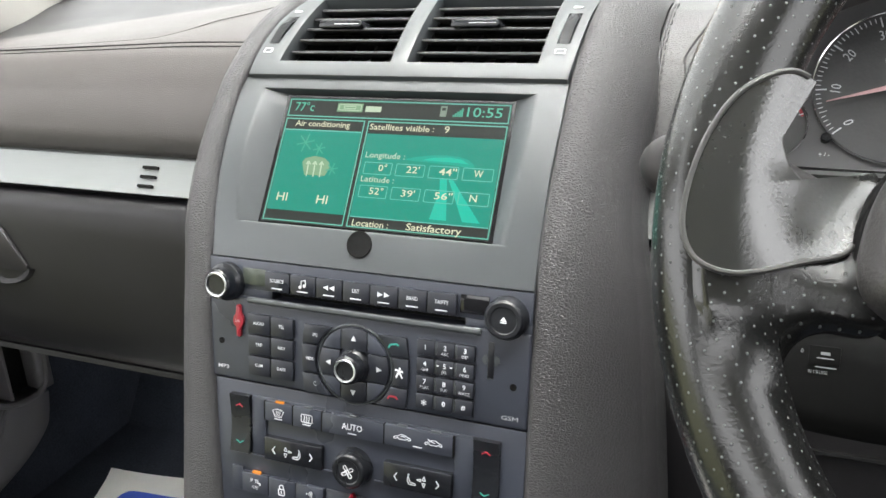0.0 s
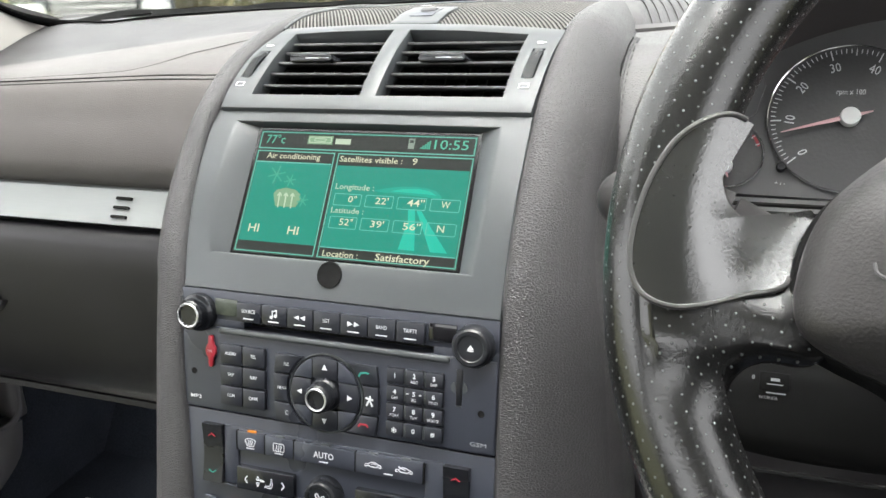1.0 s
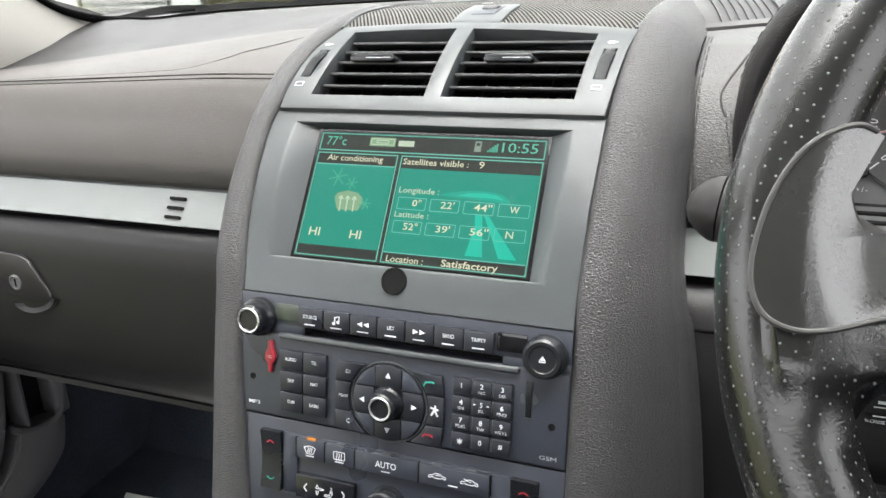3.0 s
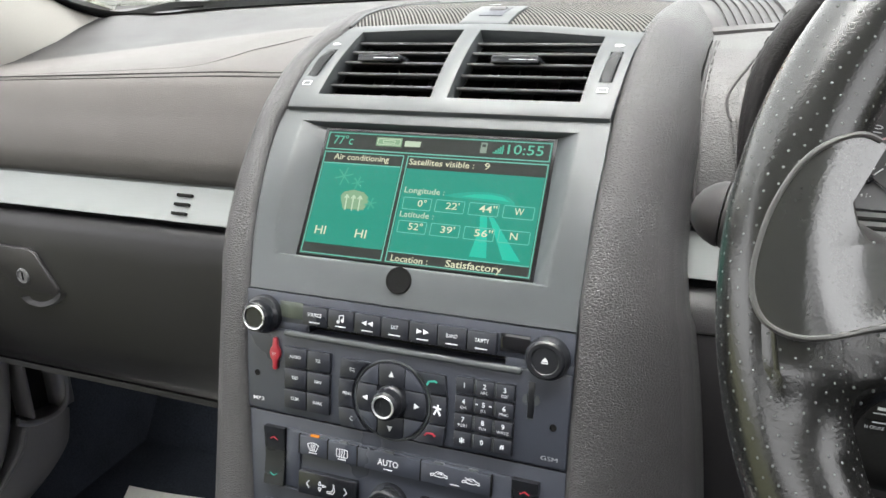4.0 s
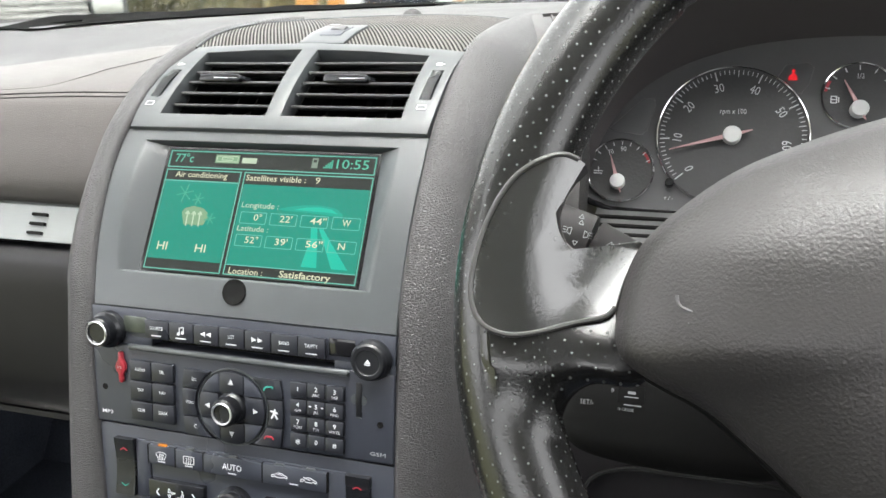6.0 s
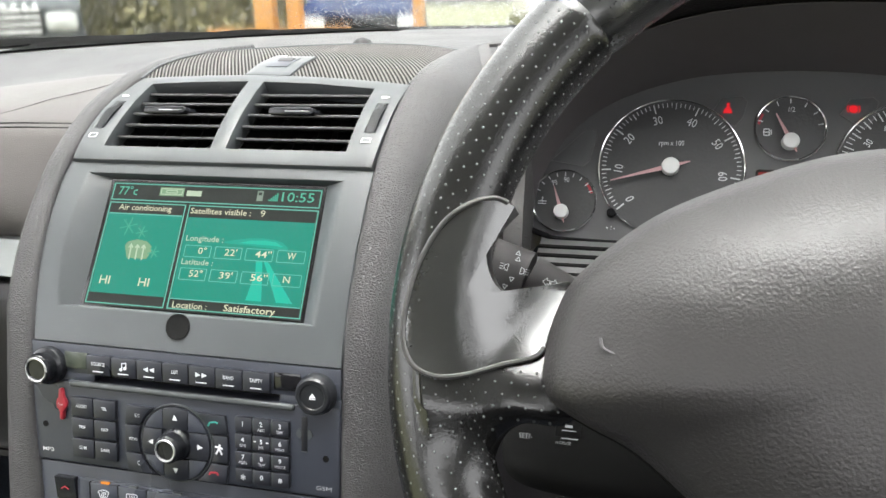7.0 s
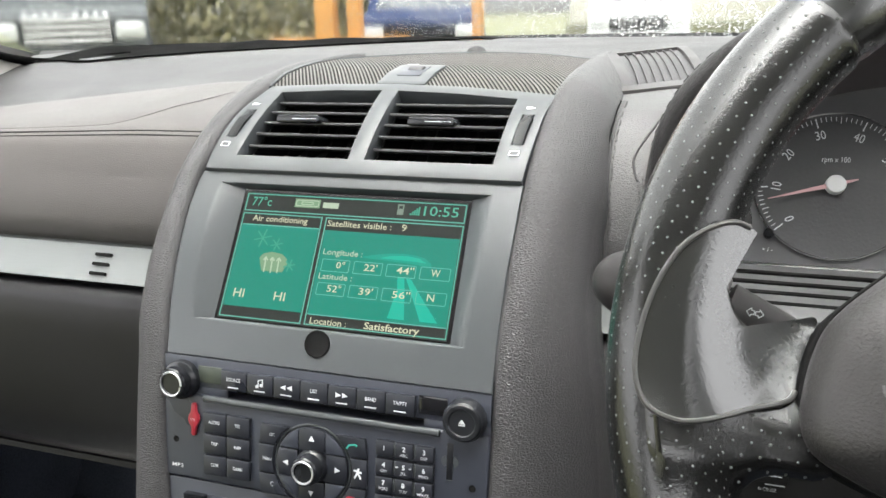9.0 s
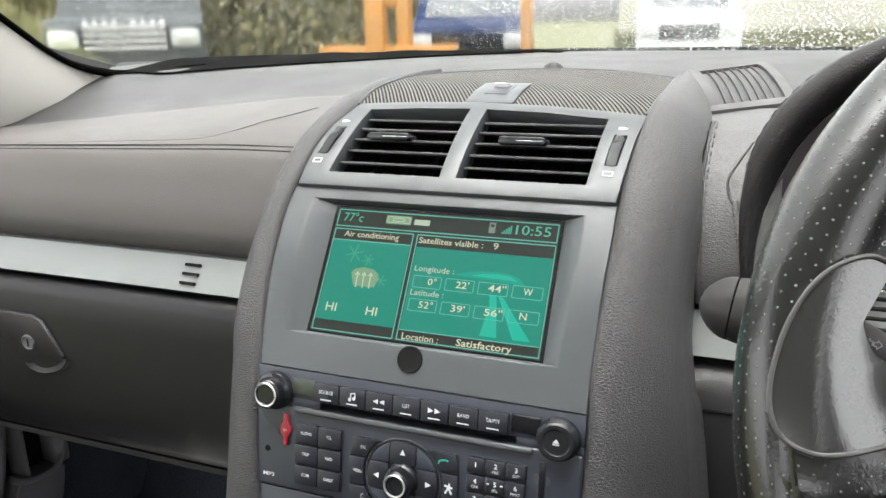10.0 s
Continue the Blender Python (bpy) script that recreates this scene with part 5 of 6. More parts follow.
def gauge(cx, cy, r, ticks, numbers, needle, cap, name, pivot=(0, 0), red=(), size=0.0):
    g = part(name, lathe([(r, -0.004), (r, 0.0000), (0.0005, 0.0004)], 64, cx, cy), M_DIAL, cluster, "black dial face")
    part("chrome_ring", lathe([(r - 0.0008, 0.0), (r - 0.0006, 0.0018), (r + 0.0001, 0.0022), (r + 0.0007, 0.0016), (r + 0.0009, -0.002), (r - 0.0008, -0.002)], 72, cx, cy), M_CHROME, g, "thin chrome ring")
    bm = bmesh.new()
    for k, (a, r0, r1, w) in enumerate(ticks):
        ca, sa = math.cos(radians(a)), math.sin(radians(a))
        prism(line(cx + r0 * ca, cy + r0 * sa, cx + r1 * ca, cy + r1 * sa, w), 0.0006, 0.0009 + k * 2e-6, bm=bm)
    part("scale", bm, M_WHITE, g)
    for a, rr, w, turn, h in numbers:
        text(w, h, cx + rr * math.cos(radians(a)), cy + rr * math.sin(radians(a)), 0.0008, M_WHITE, g, turn=turn, wide=0.78)
    for a0, a1 in red:
        mark(sector(cx, cy, r * 0.86, r * 0.94, a0, a1), 0.0006, M_REDPRINT, g, "red_zone")
    px, py = cx + pivot[0], cy + pivot[1]
    a, tip, tail = needle
    ca, sa = math.cos(radians(a)), math.sin(radians(a))
    nd = part("needle", prism([(px - tail * ca - 0.0003 * sa, py - tail * sa + 0.0003 * ca), (px - tail * ca + 0.0003 * sa, py - tail * sa - 0.0003 * ca), (px + 0.0016 * sa, py - 0.0016 * ca), (px + tip * ca + 0.0002 * sa, py + tip * sa - 0.0002 * ca), (px + tip * ca - 0.0002 * sa, py + tip * sa + 0.0002 * ca), (px - 0.0016 * sa, py + 0.0016 * ca)], 0.0042, 0.0052), M_NEEDLE, g, "pale pink needle")
    part("cap", lathe([(cap, 0.0006), (cap, 0.0052), (cap * 0.92, 0.0066), (cap * 0.5, 0.0072), (0.0004, 0.0074)], 32, px, py), M_CAP, nd, "white needle cap")
    return g


step = 231 / 60
tt = [(222 - step * k, 0.0405 if k % 10 == 0 else (0.0425 if k % 5 == 0 else 0.0440), 0.0470, 0.0008 if k % 10 == 0 else 0.00045) for k in range(0, 66)]
gauge(0.0, 0.0, 0.0492, tt, [(222 - 38.5 * k, 0.0350, ("0", "10", "20", "30", "40", "50", "60")[k], 222 - 38.5 * k - 90 + (90 - (222 - 38.5 * k)) * 0.12, 0.0060) for k in range(7)] + [(90, 0.0175, "rpm x 100", 0, 0.0036)], (196, 0.0420, 0.0135), 0.0061, "rev_counter")
tmp_ticks = [(a, 0.0185, 0.0212, 0.0005) for a in range(22, 175, 17)]
tg = gauge(-0.0722, -0.0268, 0.0225, tmp_ticks, [(120, 0.0150, "70", 25, 0.0036), (86, 0.0155, "90", 0, 0.0036)], (108, 0.0195, 0.0085), 0.0052, "temperature_gauge", (-0.0012, -0.0085), ((18, 42),))
strokes([(-0.0905, -0.0275, -0.0845, -0.0275), (-0.0905, -0.0293, -0.0845, -0.0293), (-0.0875, -0.0285, -0.0875, -0.0245)], 0.0006, 0.0006, M_WHITE, tg)
fuel_ticks = [(a, 0.0180, 0.0212, 0.0006) for a in (10, 35, 60, 90, 115, 140, 165)]
fg = gauge(0.0772, 0.0295, 0.0226, fuel_ticks, [(88, 0.0135, "1/2", 0, 0.0034)], (117, 0.0215, 0.0085), 0.0056, "fuel_gauge", (0.0, -0.0098), ((150, 172),))
strokes([(0.0605, 0.0245, 0.0605, 0.0290), (0.0640, 0.0245, 0.0640, 0.0290), (0.0605, 0.0290, 0.0640, 0.0290), (0.0605, 0.0268, 0.0640, 0.0268), (0.0605, 0.0245, 0.0640, 0.0245), (0.0652, 0.0250, 0.0652, 0.0285)], 0.0006, 0.0006, M_WHITE, fg)
sp = [(222 - 231 / 54 * k, 0.0405 if k % 3 == 0 else 0.0430, 0.0470, 0.0007 if k % 3 == 0 else 0.00045) for k in range(0, 55)]
gauge(2 * MID, 0.0, 0.0492, sp, [(222 - 25.7 * k, 0.0350, str(10 * k), 222 - 25.7 * k - 90, 0.0046) for k in range(1, 9)], (222, 0.0420, 0.0135), 0.0061, "speedometer")
gauge(2 * MID + 0.0722, -0.0268, 0.0225, tmp_ticks, [], (160, 0.0195, 0.0085), 0.0052, "oil_gauge", (0.0012, -0.0085))
# warning lamp windows
for x0 in (0.036, 0.1184):
    win = part("lamp_window", prism([(x0 - 0.010, 0.040), (x0 - 0.004, 0.051), (x0 + 0.010, 0.0525), (x0 + 0.0135, 0.049), (x0 + 0.011, 0.038), (x0 + 0.006, 0.031), (x0 + 0.003, 0.031)], -0.001, 0.0003, 0.0002), M_WINDOW, cluster, "dark lamp window")
    part("window_edge", tube([(x, y, 0.0002) for x, y in ((x0 - 0.010, 0.040), (x0 - 0.004, 0.051), (x0 + 0.010, 0.0525), (x0 + 0.0135, 0.049), (x0 + 0.011, 0.038), (x0 + 0.006, 0.031), (x0 + 0.003, 0.031))], 0.00045, 6, closed=True), M_TRIM, win)
    if x0 < 0.1:
        mark([(0.0335, 0.0400), (0.0395, 0.0400), (0.0388, 0.0432), (0.0375, 0.0445), (0.0378, 0.0475), (0.0358, 0.0475), (0.0360, 0.0445), (0.0342, 0.0430)], 0.0006, M_WARN, win, "lit_seat_belt_lamp")
    else:
        bm = lathe([(0.0022, 0.0006), (0.0022, 0.0009), (0.0028, 0.0009), (0.0028, 0.0006)], 20, 0.1165, 0.0438)
        part("lit_brake_lamp", bm, M_WARN, win)
        for e in (1, -1):
            mark(sector(0.1165, 0.0438, 0.0036, 0.0042, 90 - e * 90 - 40, 90 - e * 90 + 40), 0.0006, M_WARN, win, "lit_brake_arc")
        mark(rect(0.1161, 0.1169, 0.0424, 0.0452), 0.0006, M_WARN, win, "lit_brake_bar")
win = part("lamp_window", prism([(-0.083, 0.003), (-0.060, 0.026), (-0.053, 0.0265), (-0.0515, 0.022), (-0.056, 0.003), (-0.060, -0.0005)], -0.001, 0.0003, 0.0002), M_WINDOW, cluster, "dark lamp window")
part("window_edge", tube([(x, y, 0.0002) for x, y in ((-0.083, 0.003), (-0.060, 0.026), (-0.053, 0.0265), (-0.0515, 0.022), (-0.056, 0.003), (-0.060, -0.0005))], 0.00045, 6, closed=True), M_TRIM, win)
lcd = part("trip_display", prism(rounded(0.0575, 0.097, -0.016, -0.0015, 0.0015), -0.001, 0.0004), M_REDLCD, cluster, "dim red trip display")
part("display_frame", loft([[(x, y, 0.0) for x, y in rounded(0.0560, 0.0985, -0.0175, 0.0, 0.002)], [(x, y, 0.0016) for x, y in rounded(0.0560, 0.0985, -0.0175, 0.0, 0.002)], [(x, y, 0.0016) for x, y in rounded(0.0575, 0.097, -0.016, -0.0015, 0.0015)], [(x, y, 0.0) for x, y in rounded(0.0575, 0.097, -0.016, -0.0015, 0.0015)]], loop=True), M_GLOSS, lcd)
part("trip_button", lathe([(0.0031, -0.001), (0.0031, 0.0035), (0.0024, 0.0042), (0.0003, 0.0042)], 20, -0.0385, -0.0345), M_KEY, cluster, "small black trip button")
text("+ / -", 2.6 * MM, -0.0385, -0.0450, 0.0002, M_WHITE, cluster)

# hood over the dials
HX = 0.378
arch = [(-0.192, 0.934), (-0.1935, 0.950), (-0.195, 0.975), (-0.193, 1.004), (-0.186, 1.030), (-0.172, 1.054), (-0.150, 1.075), (-0.118, 1.092), (-0.07, 1.105), (0.0, 1.110)]
arch = arch + [(-x, z) for x, z in reversed(arch[:-1])]
hood = thing("instrument_hood", pose(0, 0, 0), "grained leather hood arching over the instruments", "instrument hood")


def hood_row(y, kx, dz, kz=1.0):
    pts = curve([(HX + x * kx, y + (z - 1.0) * 0.12, 0.934 + (z - 0.934) * kz + dz * min(1.0, (z - 0.930) / 0.10 + 0.15)) for x, z in arch], 57)
    return pts


rows = [hood_row(0.30, 0.98, -0.040, 0.93), hood_row(0.22, 1.005, -0.016, 0.97), hood_row(0.15, 1.015, -0.003), hood_row(0.115, 1.015, 0.002), hood_row(0.098, 1.008, 0.003), hood_row(0.088, 0.992, 0.0), hood_row(0.086, 0.972, -0.005),
        hood_row(0.091, 0.952, -0.011), hood_row(0.10, 0.938, -0.016), hood_row(0.14, 0.900, -0.032, 0.97), hood_row(0.20, 0.87, -0.052, 0.93)]
part("cover", loft([[tuple(p) for p in r] for r in rows], closed=False), M_HOOD, hood, sharp=80)
part("lining", shell([[tuple(p + Vector((0, 0.001, -0.0012))) for p in hood_row(y, k, d, z)] for y, k, d, z in ((0.100, 0.936, -0.0165, 1.0), (0.14, 0.895, -0.034, 0.97), (0.19, 0.86, -0.058, 0.93))], 0.0005), M_HOODLINE, hood, "matt dark lining", sharp=80)
seam_pts = hood_row(0.115, 1.016, 0.0020)
bm = bmesh.new()
for k in range(0, 18):
    a, b = seam_pts[k], seam_pts[k + 1]
    tube([a, a * 0.45 + b * 0.55], 0.0005, 5, bm=bm)
part("stitching", bm, M_BOLT, hood, "dark stitching")
# ledge below the dials
ledge = thing("column_ledge", pose(0, 0, 0), "ribbed dark plastic ledge below the instruments", "dash panel")
lx = [0.212, 0.225, 0.25, 0.30, 0.378, 0.45, 0.5, 0.56]
part("shelf", loft([[(x, y, z) for y, z in ((0.138, 0.936), (0.10, 0.930), (0.072, 0.9265), (0.066, 0.922), (0.066, 0.915), (0.14, 0.905))] for x in lx]), M_CLUSTER, ledge)
for k in range(4):
    part("rib", tube([(x, 0.116 - 0.013 * k, 0.9335 - 0.0021 * k) for x in lx], 0.0016, 6), M_BLACK, ledge)

# ---- steering wheel ----
WHEEL = pose(0.380, -0.127, 0.981, 61, 0, 0)
wheel = thing("steering_wheel", WHEEL, "worn black leather steering wheel with perforated grips", "steering wheel")
RM, RT = 0.1762, 0.0186


insert = [(-147, 40), (-154, 42), (-162, 39), (-170, 32.5), (-176, 23), (-180.5, 11), (-183, -3), (-182.5, -14), (-178, -22.5), (-169, -26), (-159, -24.5), (-146, -19.3), (-134, -14.5), (-131.5, -5), (-128.5, 5), (-125, 13), (-127.5, 15), (-134.5, 10.5), (-143, 6.5), (-150, 9), (-154, 15), (-155.5, 24), (-152, 33)]
spoke = [(-180, 22), (-183, -5), (-181, -30), (-177, -50), (-169, -66), (-158, -68), (-151.5, -63), (-149.5, -54), (-146, -45), (-138, -39.5), (-122, -38), (-115, -22), (-115, 4), (-126, 7), (-140, 4), (-153, 8), (-160, 20)]


def ease(v):
    v = min(1.0, max(0.0, v))
    return v * v * (3 - 2 * v)


def neck_fall(x, y):
    """How far the neck beside the hub leans back as it rises."""
    up = min(0.040, max(0.0, y + 0.028))
    return 0.52 * up * up / (up + 0.006) * ease((0.176 - abs(x)) / 0.036)


def saddle(x, y):
    """Height of the wheel's front: round over the rim, dipping over the spoke, rolling off along its upper edge."""
    r = math.hypot(x, y)
    d = r - RM
    low = 0.0118 - neck_fall(x, y)
    if d >= 0:
        crest = 0.96 * math.sqrt(max(0.0, RT ** 2 - d ** 2))
    else:
        crest = 0.0179 * max(-1.2, 1 - (d / 0.036) ** 2)
    return 0.5 * (crest + low + math.sqrt((crest - low) ** 2 + 0.011 ** 2))


def spoke_height(x, y):
    """The spoke's front: level beside the hub, swelling into the rim, and narrowing to the round of the rim lower down."""
    d = math.hypot(x, y) - RM
    fall = ease((-y - 0.034) / 0.036)
    wide = 0.036 - 0.0155 * fall
    low = 0.0118 - 0.036 * fall - neck_fall(x, y) - 0.08 * min(0.03, max(0.0, y + 0.022))
    crest = 0.96 * math.sqrt(max(0.0, RT ** 2 - d ** 2)) if d >= 0 else 0.0179 * max(-1.2, 1 - (d / wide) ** 2)
    return 0.5 * (crest + low + math.sqrt((crest - low) ** 2 + (0.011 * (1 - fall) + 0.001) ** 2))


def rim_arc(a0, a1, n, name, material, label, rt=RT, height=None):
    bm = bmesh.new()
    uvl = bm.loops.layers.uv.new("UVMap")
    m = 48
    grid = []
    for i in range(n + 1):
        a = radians(a0 + (a1 - a0) * i / n)
        end = 0.94 if i in (0, n) else 1.0
        row = []
        for j in range(m):
            b = 2 * math.pi * j / m
            rad = RM + rt * end * math.cos(b) * 0.99
            x, y, z = rad * math.cos(a), rad * math.sin(a), rt * end * 0.96 * math.sin(b)
            if height and j * 4 >= m and j * 2 <= m:
                z += max(0.0, height(x, y) - z) * ease((0.034 - y) / 0.024)
            row.append(bm.verts.new((x, y, z)))
        grid.append(row)
    for i in range(n):
        for j in range(m):
            f = bm.faces.new((grid[i][j], grid[i + 1][j], grid[i + 1][(j + 1) % m], grid[i][(j + 1) % m]))
            us = [(i, j), (i + 1, j), (i + 1, j + 1), (i, j + 1)]
            for lp, (p, q) in zip(f.loops, us):
                lp[uvl].uv = (radians(a0 + (a1 - a0) * p / n) * RM, q / m * 2 * math.pi * rt)
    bm.faces.new(grid[0][::-1])
    bm.faces.new(grid[-1])
    return part(name, bm, material, wheel, label, sharp=50)


rim_arc(136.5, 238, 130, "grip", M_PERF, "perforated black leather grip", height=spoke_height)
rim_arc(-58, 43.5, 130, "grip", M_PERF, "perforated black leather grip", height=spoke_height)
rim_arc(43.5, 136.5, 48, "upper_rim", M_SHEEN, "smooth black leather upper rim", RT * 0.985)
rim_arc(238, 302, 32, "lower_rim", M_SHEEN, "smooth black leather lower rim", RT * 0.985)

def sheet_height(x, y):
    """The spoke's leather, tucked under that of the rim."""
    d = math.hypot(x, y) - RM
    return spoke_height(x, y) - 0.0009 * ease((d + 0.0185) / 0.004)


def leather_spoke(side):
    pts = [(p.x, p.y) for p in curve([(side * -x * MM, y * MM, 0) for x, y in spoke + [spoke[0]]], 205)[:-1]]
    bm = dome(pts, -0.0050, 0.0, rows=30, power=5.0, middle=(side * 0.152, -0.025), height=sheet_height)
    uvl = bm.loops.layers.uv.new("UVMap")
    for f in bm.faces:
        for lp in f.loops:
            lp[uvl].uv = (lp.vert.co.x, lp.vert.co.y)
    part("spoke", bm, M_PERF, wheel, "perforated leather spoke", sharp=60)
    fine = curve([(*p, 0) for p in [(side * -x * MM, y * MM) for x, y in insert] + [(side * -insert[0][0] * MM, insert[0][1] * MM)]], 111)[:-1]
    ring = [(p.x, p.y) for p in fine]
    part("thumb_insert", dome(ring, 0.0012, 0.0019, rows=20, power=2.0, middle=(side * 0.163, 0.003), height=saddle), M_POLISHED, wheel, "smooth worn leather thumb insert", sharp=70)
    part("piping", tube([(x, y, saddle(x, y) + 0.0014) for x, y in ring[2:60]], 0.0010, 8), M_PIPING, wheel, "raised dark piping")


leather_spoke(1)
leather_spoke(-1)
hub_half = [(0, 66), (-30, 63), (-52, 57), (-77, 47), (-96, 37), (-112, 24), (-123, 12), (-127.5, 2), (-130, -9), (-131, -22), (-127, -31), (-114, -38), (-98, -45), (-78, -60), (-55, -78), (-28, -88), (0, -90)]
hub = [(x * MM, y * MM) for x, y in hub_half] + [(-x * MM, y * MM) for x, y in reversed(hub_half[1:-1])]
hub_fine = [(p.x, p.y) for p in curve([(*p, 0) for p in hub + [hub[0]]], 129)[:-1]]
cover = part("airbag_cover", dome(hub_fine, 0.0185, 0.050, rows=16, power=3.0), M_HUB, wheel, "grained dark airbag cover", sharp=80)
part("cover_gap", prism([(x * 1.012, y * 1.012) for x, y in hub_fine], -0.02, 0.0095, 0.002), M_BLACK, wheel)
part("horn_mark", tube(curve([(-0.1115, -0.0085, 0.0315), (-0.1105, -0.0118, 0.0318), (-0.106, -0.0135, 0.0325), (-0.0995, -0.0128, 0.0338)], 12), 0.0006, 6), M_TRIM, cover)
part("horn_mark", tube(curve([(-0.1075, -0.0172, 0.0322), (-0.105, -0.0182, 0.0328), (-0.1015, -0.0180, 0.0332)], 8), 0.0005, 6), M_TRIM, cover)
part("column_shroud", lathe([(0.055, -0.02), (0.062, -0.05), (0.064, -0.13), (0.05, -0.21), (0.001, -0.215)], 32, 0, -0.01), M_CLUSTER, wheel, "dark column shroud")

# ---- stalks behind the wheel ----
stalk = thing("indicator_stalk", pose(0, 0, 0), "dark grey indicator stalk with lamp symbols", "stalk")
axis = [Vector((0.168, -0.036, 0.9735)), Vector((0.180, -0.037, 0.9725)), Vector((0.205, -0.040, 0.970)), Vector((0.228, -0.042, 0.964)), Vector((0.27, -0.046, 0.945)), Vector((0.345, -0.054, 0.922))]
def along(f):
    i = min(int(f), 4)
    return axis[i].lerp(axis[i + 1], f - i)


part("end_knob", tube([along(f) for f in (0.0, 0.10, 0.25, 0.45, 0.7, 1.0, 1.12)], [0.0015, 0.0058, 0.0085, 0.0110, 0.0132, 0.0149, 0.0153], 28), M_STALK, stalk, "rounded twist end", sharp=60)
part("collar", tube([along(f) for f in (1.15, 1.3, 1.7, 2.1, 2.6, 2.95)], [0.0151, 0.0158, 0.0160, 0.0158, 0.0154, 0.0150], 28), M_STALK, stalk, "twist collar with lamp symbols", sharp=60)
part("stem", tube([along(f) for f in (2.97, 3.2, 3.6, 4.0, 5.0)], [0.0138, 0.0132, 0.0124, 0.0116, 0.010], 24), M_STALK, stalk, sharp=60)
sym = pose(0.2228, -0.0563, 0.9755, 62, 0, 8) @ Matrix.Rotation(radians(-14), 4, "Z") @ Matrix.Scale(0.56, 4)


def stalk_print(segs, w=0.0006):
    strokes(segs, w, 0.0, M_GREYPRINT, stalk).matrix_basis = sym


for dx, d in ((-0.0075, -1), (0.0075, 1)):
    stalk_print([(dx - 0.002 * d, -0.003, dx - 0.002 * d, 0.003), (dx - 0.002 * d, 0.003, dx + 0.0012 * d, 0.0018), (dx + 0.0012 * d, 0.0018, dx + 0.0012 * d, -0.0018), (dx + 0.0012 * d, -0.0018, dx - 0.002 * d, -0.003)] + [(dx + 0.002 * d, h, dx + 0.0052 * d, h) for h in (-0.0022, 0, 0.0022)])
for x, h, d in ((0.001, 0.0075, 1), (0.0, 0.0125, 1), (0.0, -0.0075, -1), (-0.004, -0.0150, -1)):
    stalk_print([(x - 0.002, h, x + 0.002, h), (x - 0.002, h, x, h + 0.0036 * d), (x + 0.002, h, x, h + 0.0036 * d)])
arrows = strokes([(-0.0075, 0, -0.0035, 0.004), (-0.0075, 0, -0.0035, -0.004), (-0.0035, 0.004, -0.0035, 0.0018), (-0.0035, -0.004, -0.0035, -0.0018), (-0.0035, 0.0018, -0.0006, 0.0018), (-0.0035, -0.0018, -0.0006, -0.0018), (-0.0006, -0.0018, -0.0006, 0.0018), (0.0075, 0, 0.0035, 0.004), (0.0075, 0, 0.0035, -0.004), (0.0035, 0.004, 0.0035, 0.0018), (0.0035, -0.004, 0.0035, -0.0018), (0.0035, 0.0018, 0.0006, 0.0018), (0.0035, -0.0018, 0.0006, -0.0018), (0.0006, -0.0018, 0.0006, 0.0018)], 0.0007, 0, M_GREYPRINT, stalk)
arrows.matrix_basis = pose(0.2400, -0.0566, 0.9698, 66, 0, 6) @ Matrix.Rotation(radians(-12), 4, "Z") @ Matrix.Scale(0.48, 4)
cruise = thing("cruise_stalk", pose(0.25, -0.0785, 0.898, 66, 0, 0), "black cruise control pod behind the wheel spoke", "stalk")
pod = [(-0.030, -0.006), (-0.027, 0.006), (-0.018, 0.013), (0.0, 0.017), (0.03, 0.019), (0.07, 0.018), (0.08, 0.0), (0.07, -0.022), (0.03, -0.026), (-0.01, -0.024), (-0.026, -0.018)]
part("body", dome([(p.x, p.y) for p in curve([(*p, 0) for p in pod + [pod[0]]], 60)[:-1]], -0.008, 0.0, rows=8, power=5.0), M_BLACK, cruise, "black rounded pod", sharp=60)
part("stem", box(0.0, 0.075, -0.020, 0.010, -0.05, -0.012, 0.004), M_BLACK, cruise)
text("SET/-", 2.2 * MM, -0.0180, 0.0016, -0.0008, M_GREYPRINT, cruise, wide=0.9)
lever = part("slide_switch", box(-0.004, 0.008, 0.0035, 0.0115, 0.0, 0.0010, 0.0004), M_BLACK, cruise, "small black slide switch")
mark(rect(0.0005, 0.0040, 0.0078, 0.0090), 0.0012, M_GREYPRINT, lever, "print_bar")
mark(rect(-0.0010, 0.0055, 0.0062, 0.0066), 0.0012, M_GREYPRINT, lever, "print_bar")
mark(rect(-0.0010, 0.0068, 0.0024, 0.0029), 0.0004, M_GREYPRINT, cruise, "print_bar")
text("0", 1.7 * MM, -0.0065, 0.0085, 0.0004, M_GREYPRINT, cruise)
text("N CRUISE", 1.3 * MM, 0.0000, 0.0004, 0.0004, M_GREYPRINT, cruise, wide=0.9)

# ---- the car's shell ----
FLOOR_Z = 0.345
part("floor", box(-0.78, 0.78, -1.35, 0.62, FLOOR_Z - 0.03, FLOOR_Z), M_CARPET, None)
tagged(bpy.data.objects["floor"], "black carpeted car floor", "floor", kind="structure")
fw = part("wall_front", loft([[(x, y, z) for y, z in ((0.30, 0.345), (0.46, 0.36), (0.62, 0.60), (0.62, 1.0), (0.68, 1.0), (0.68, 0.30), (0.30, 0.30))] for x in (-0.78, 0.78)]), M_CARPET, None)
tagged(fw, "black carpeted footwell bulkhead", "bulkhead", kind="structure")
# added wall out of view; its height limits the light from the rear
rw = part("wall_rear", box(-0.80, 0.80, -1.35, -1.25, 0.3, 1.08), M_LOWER, None)
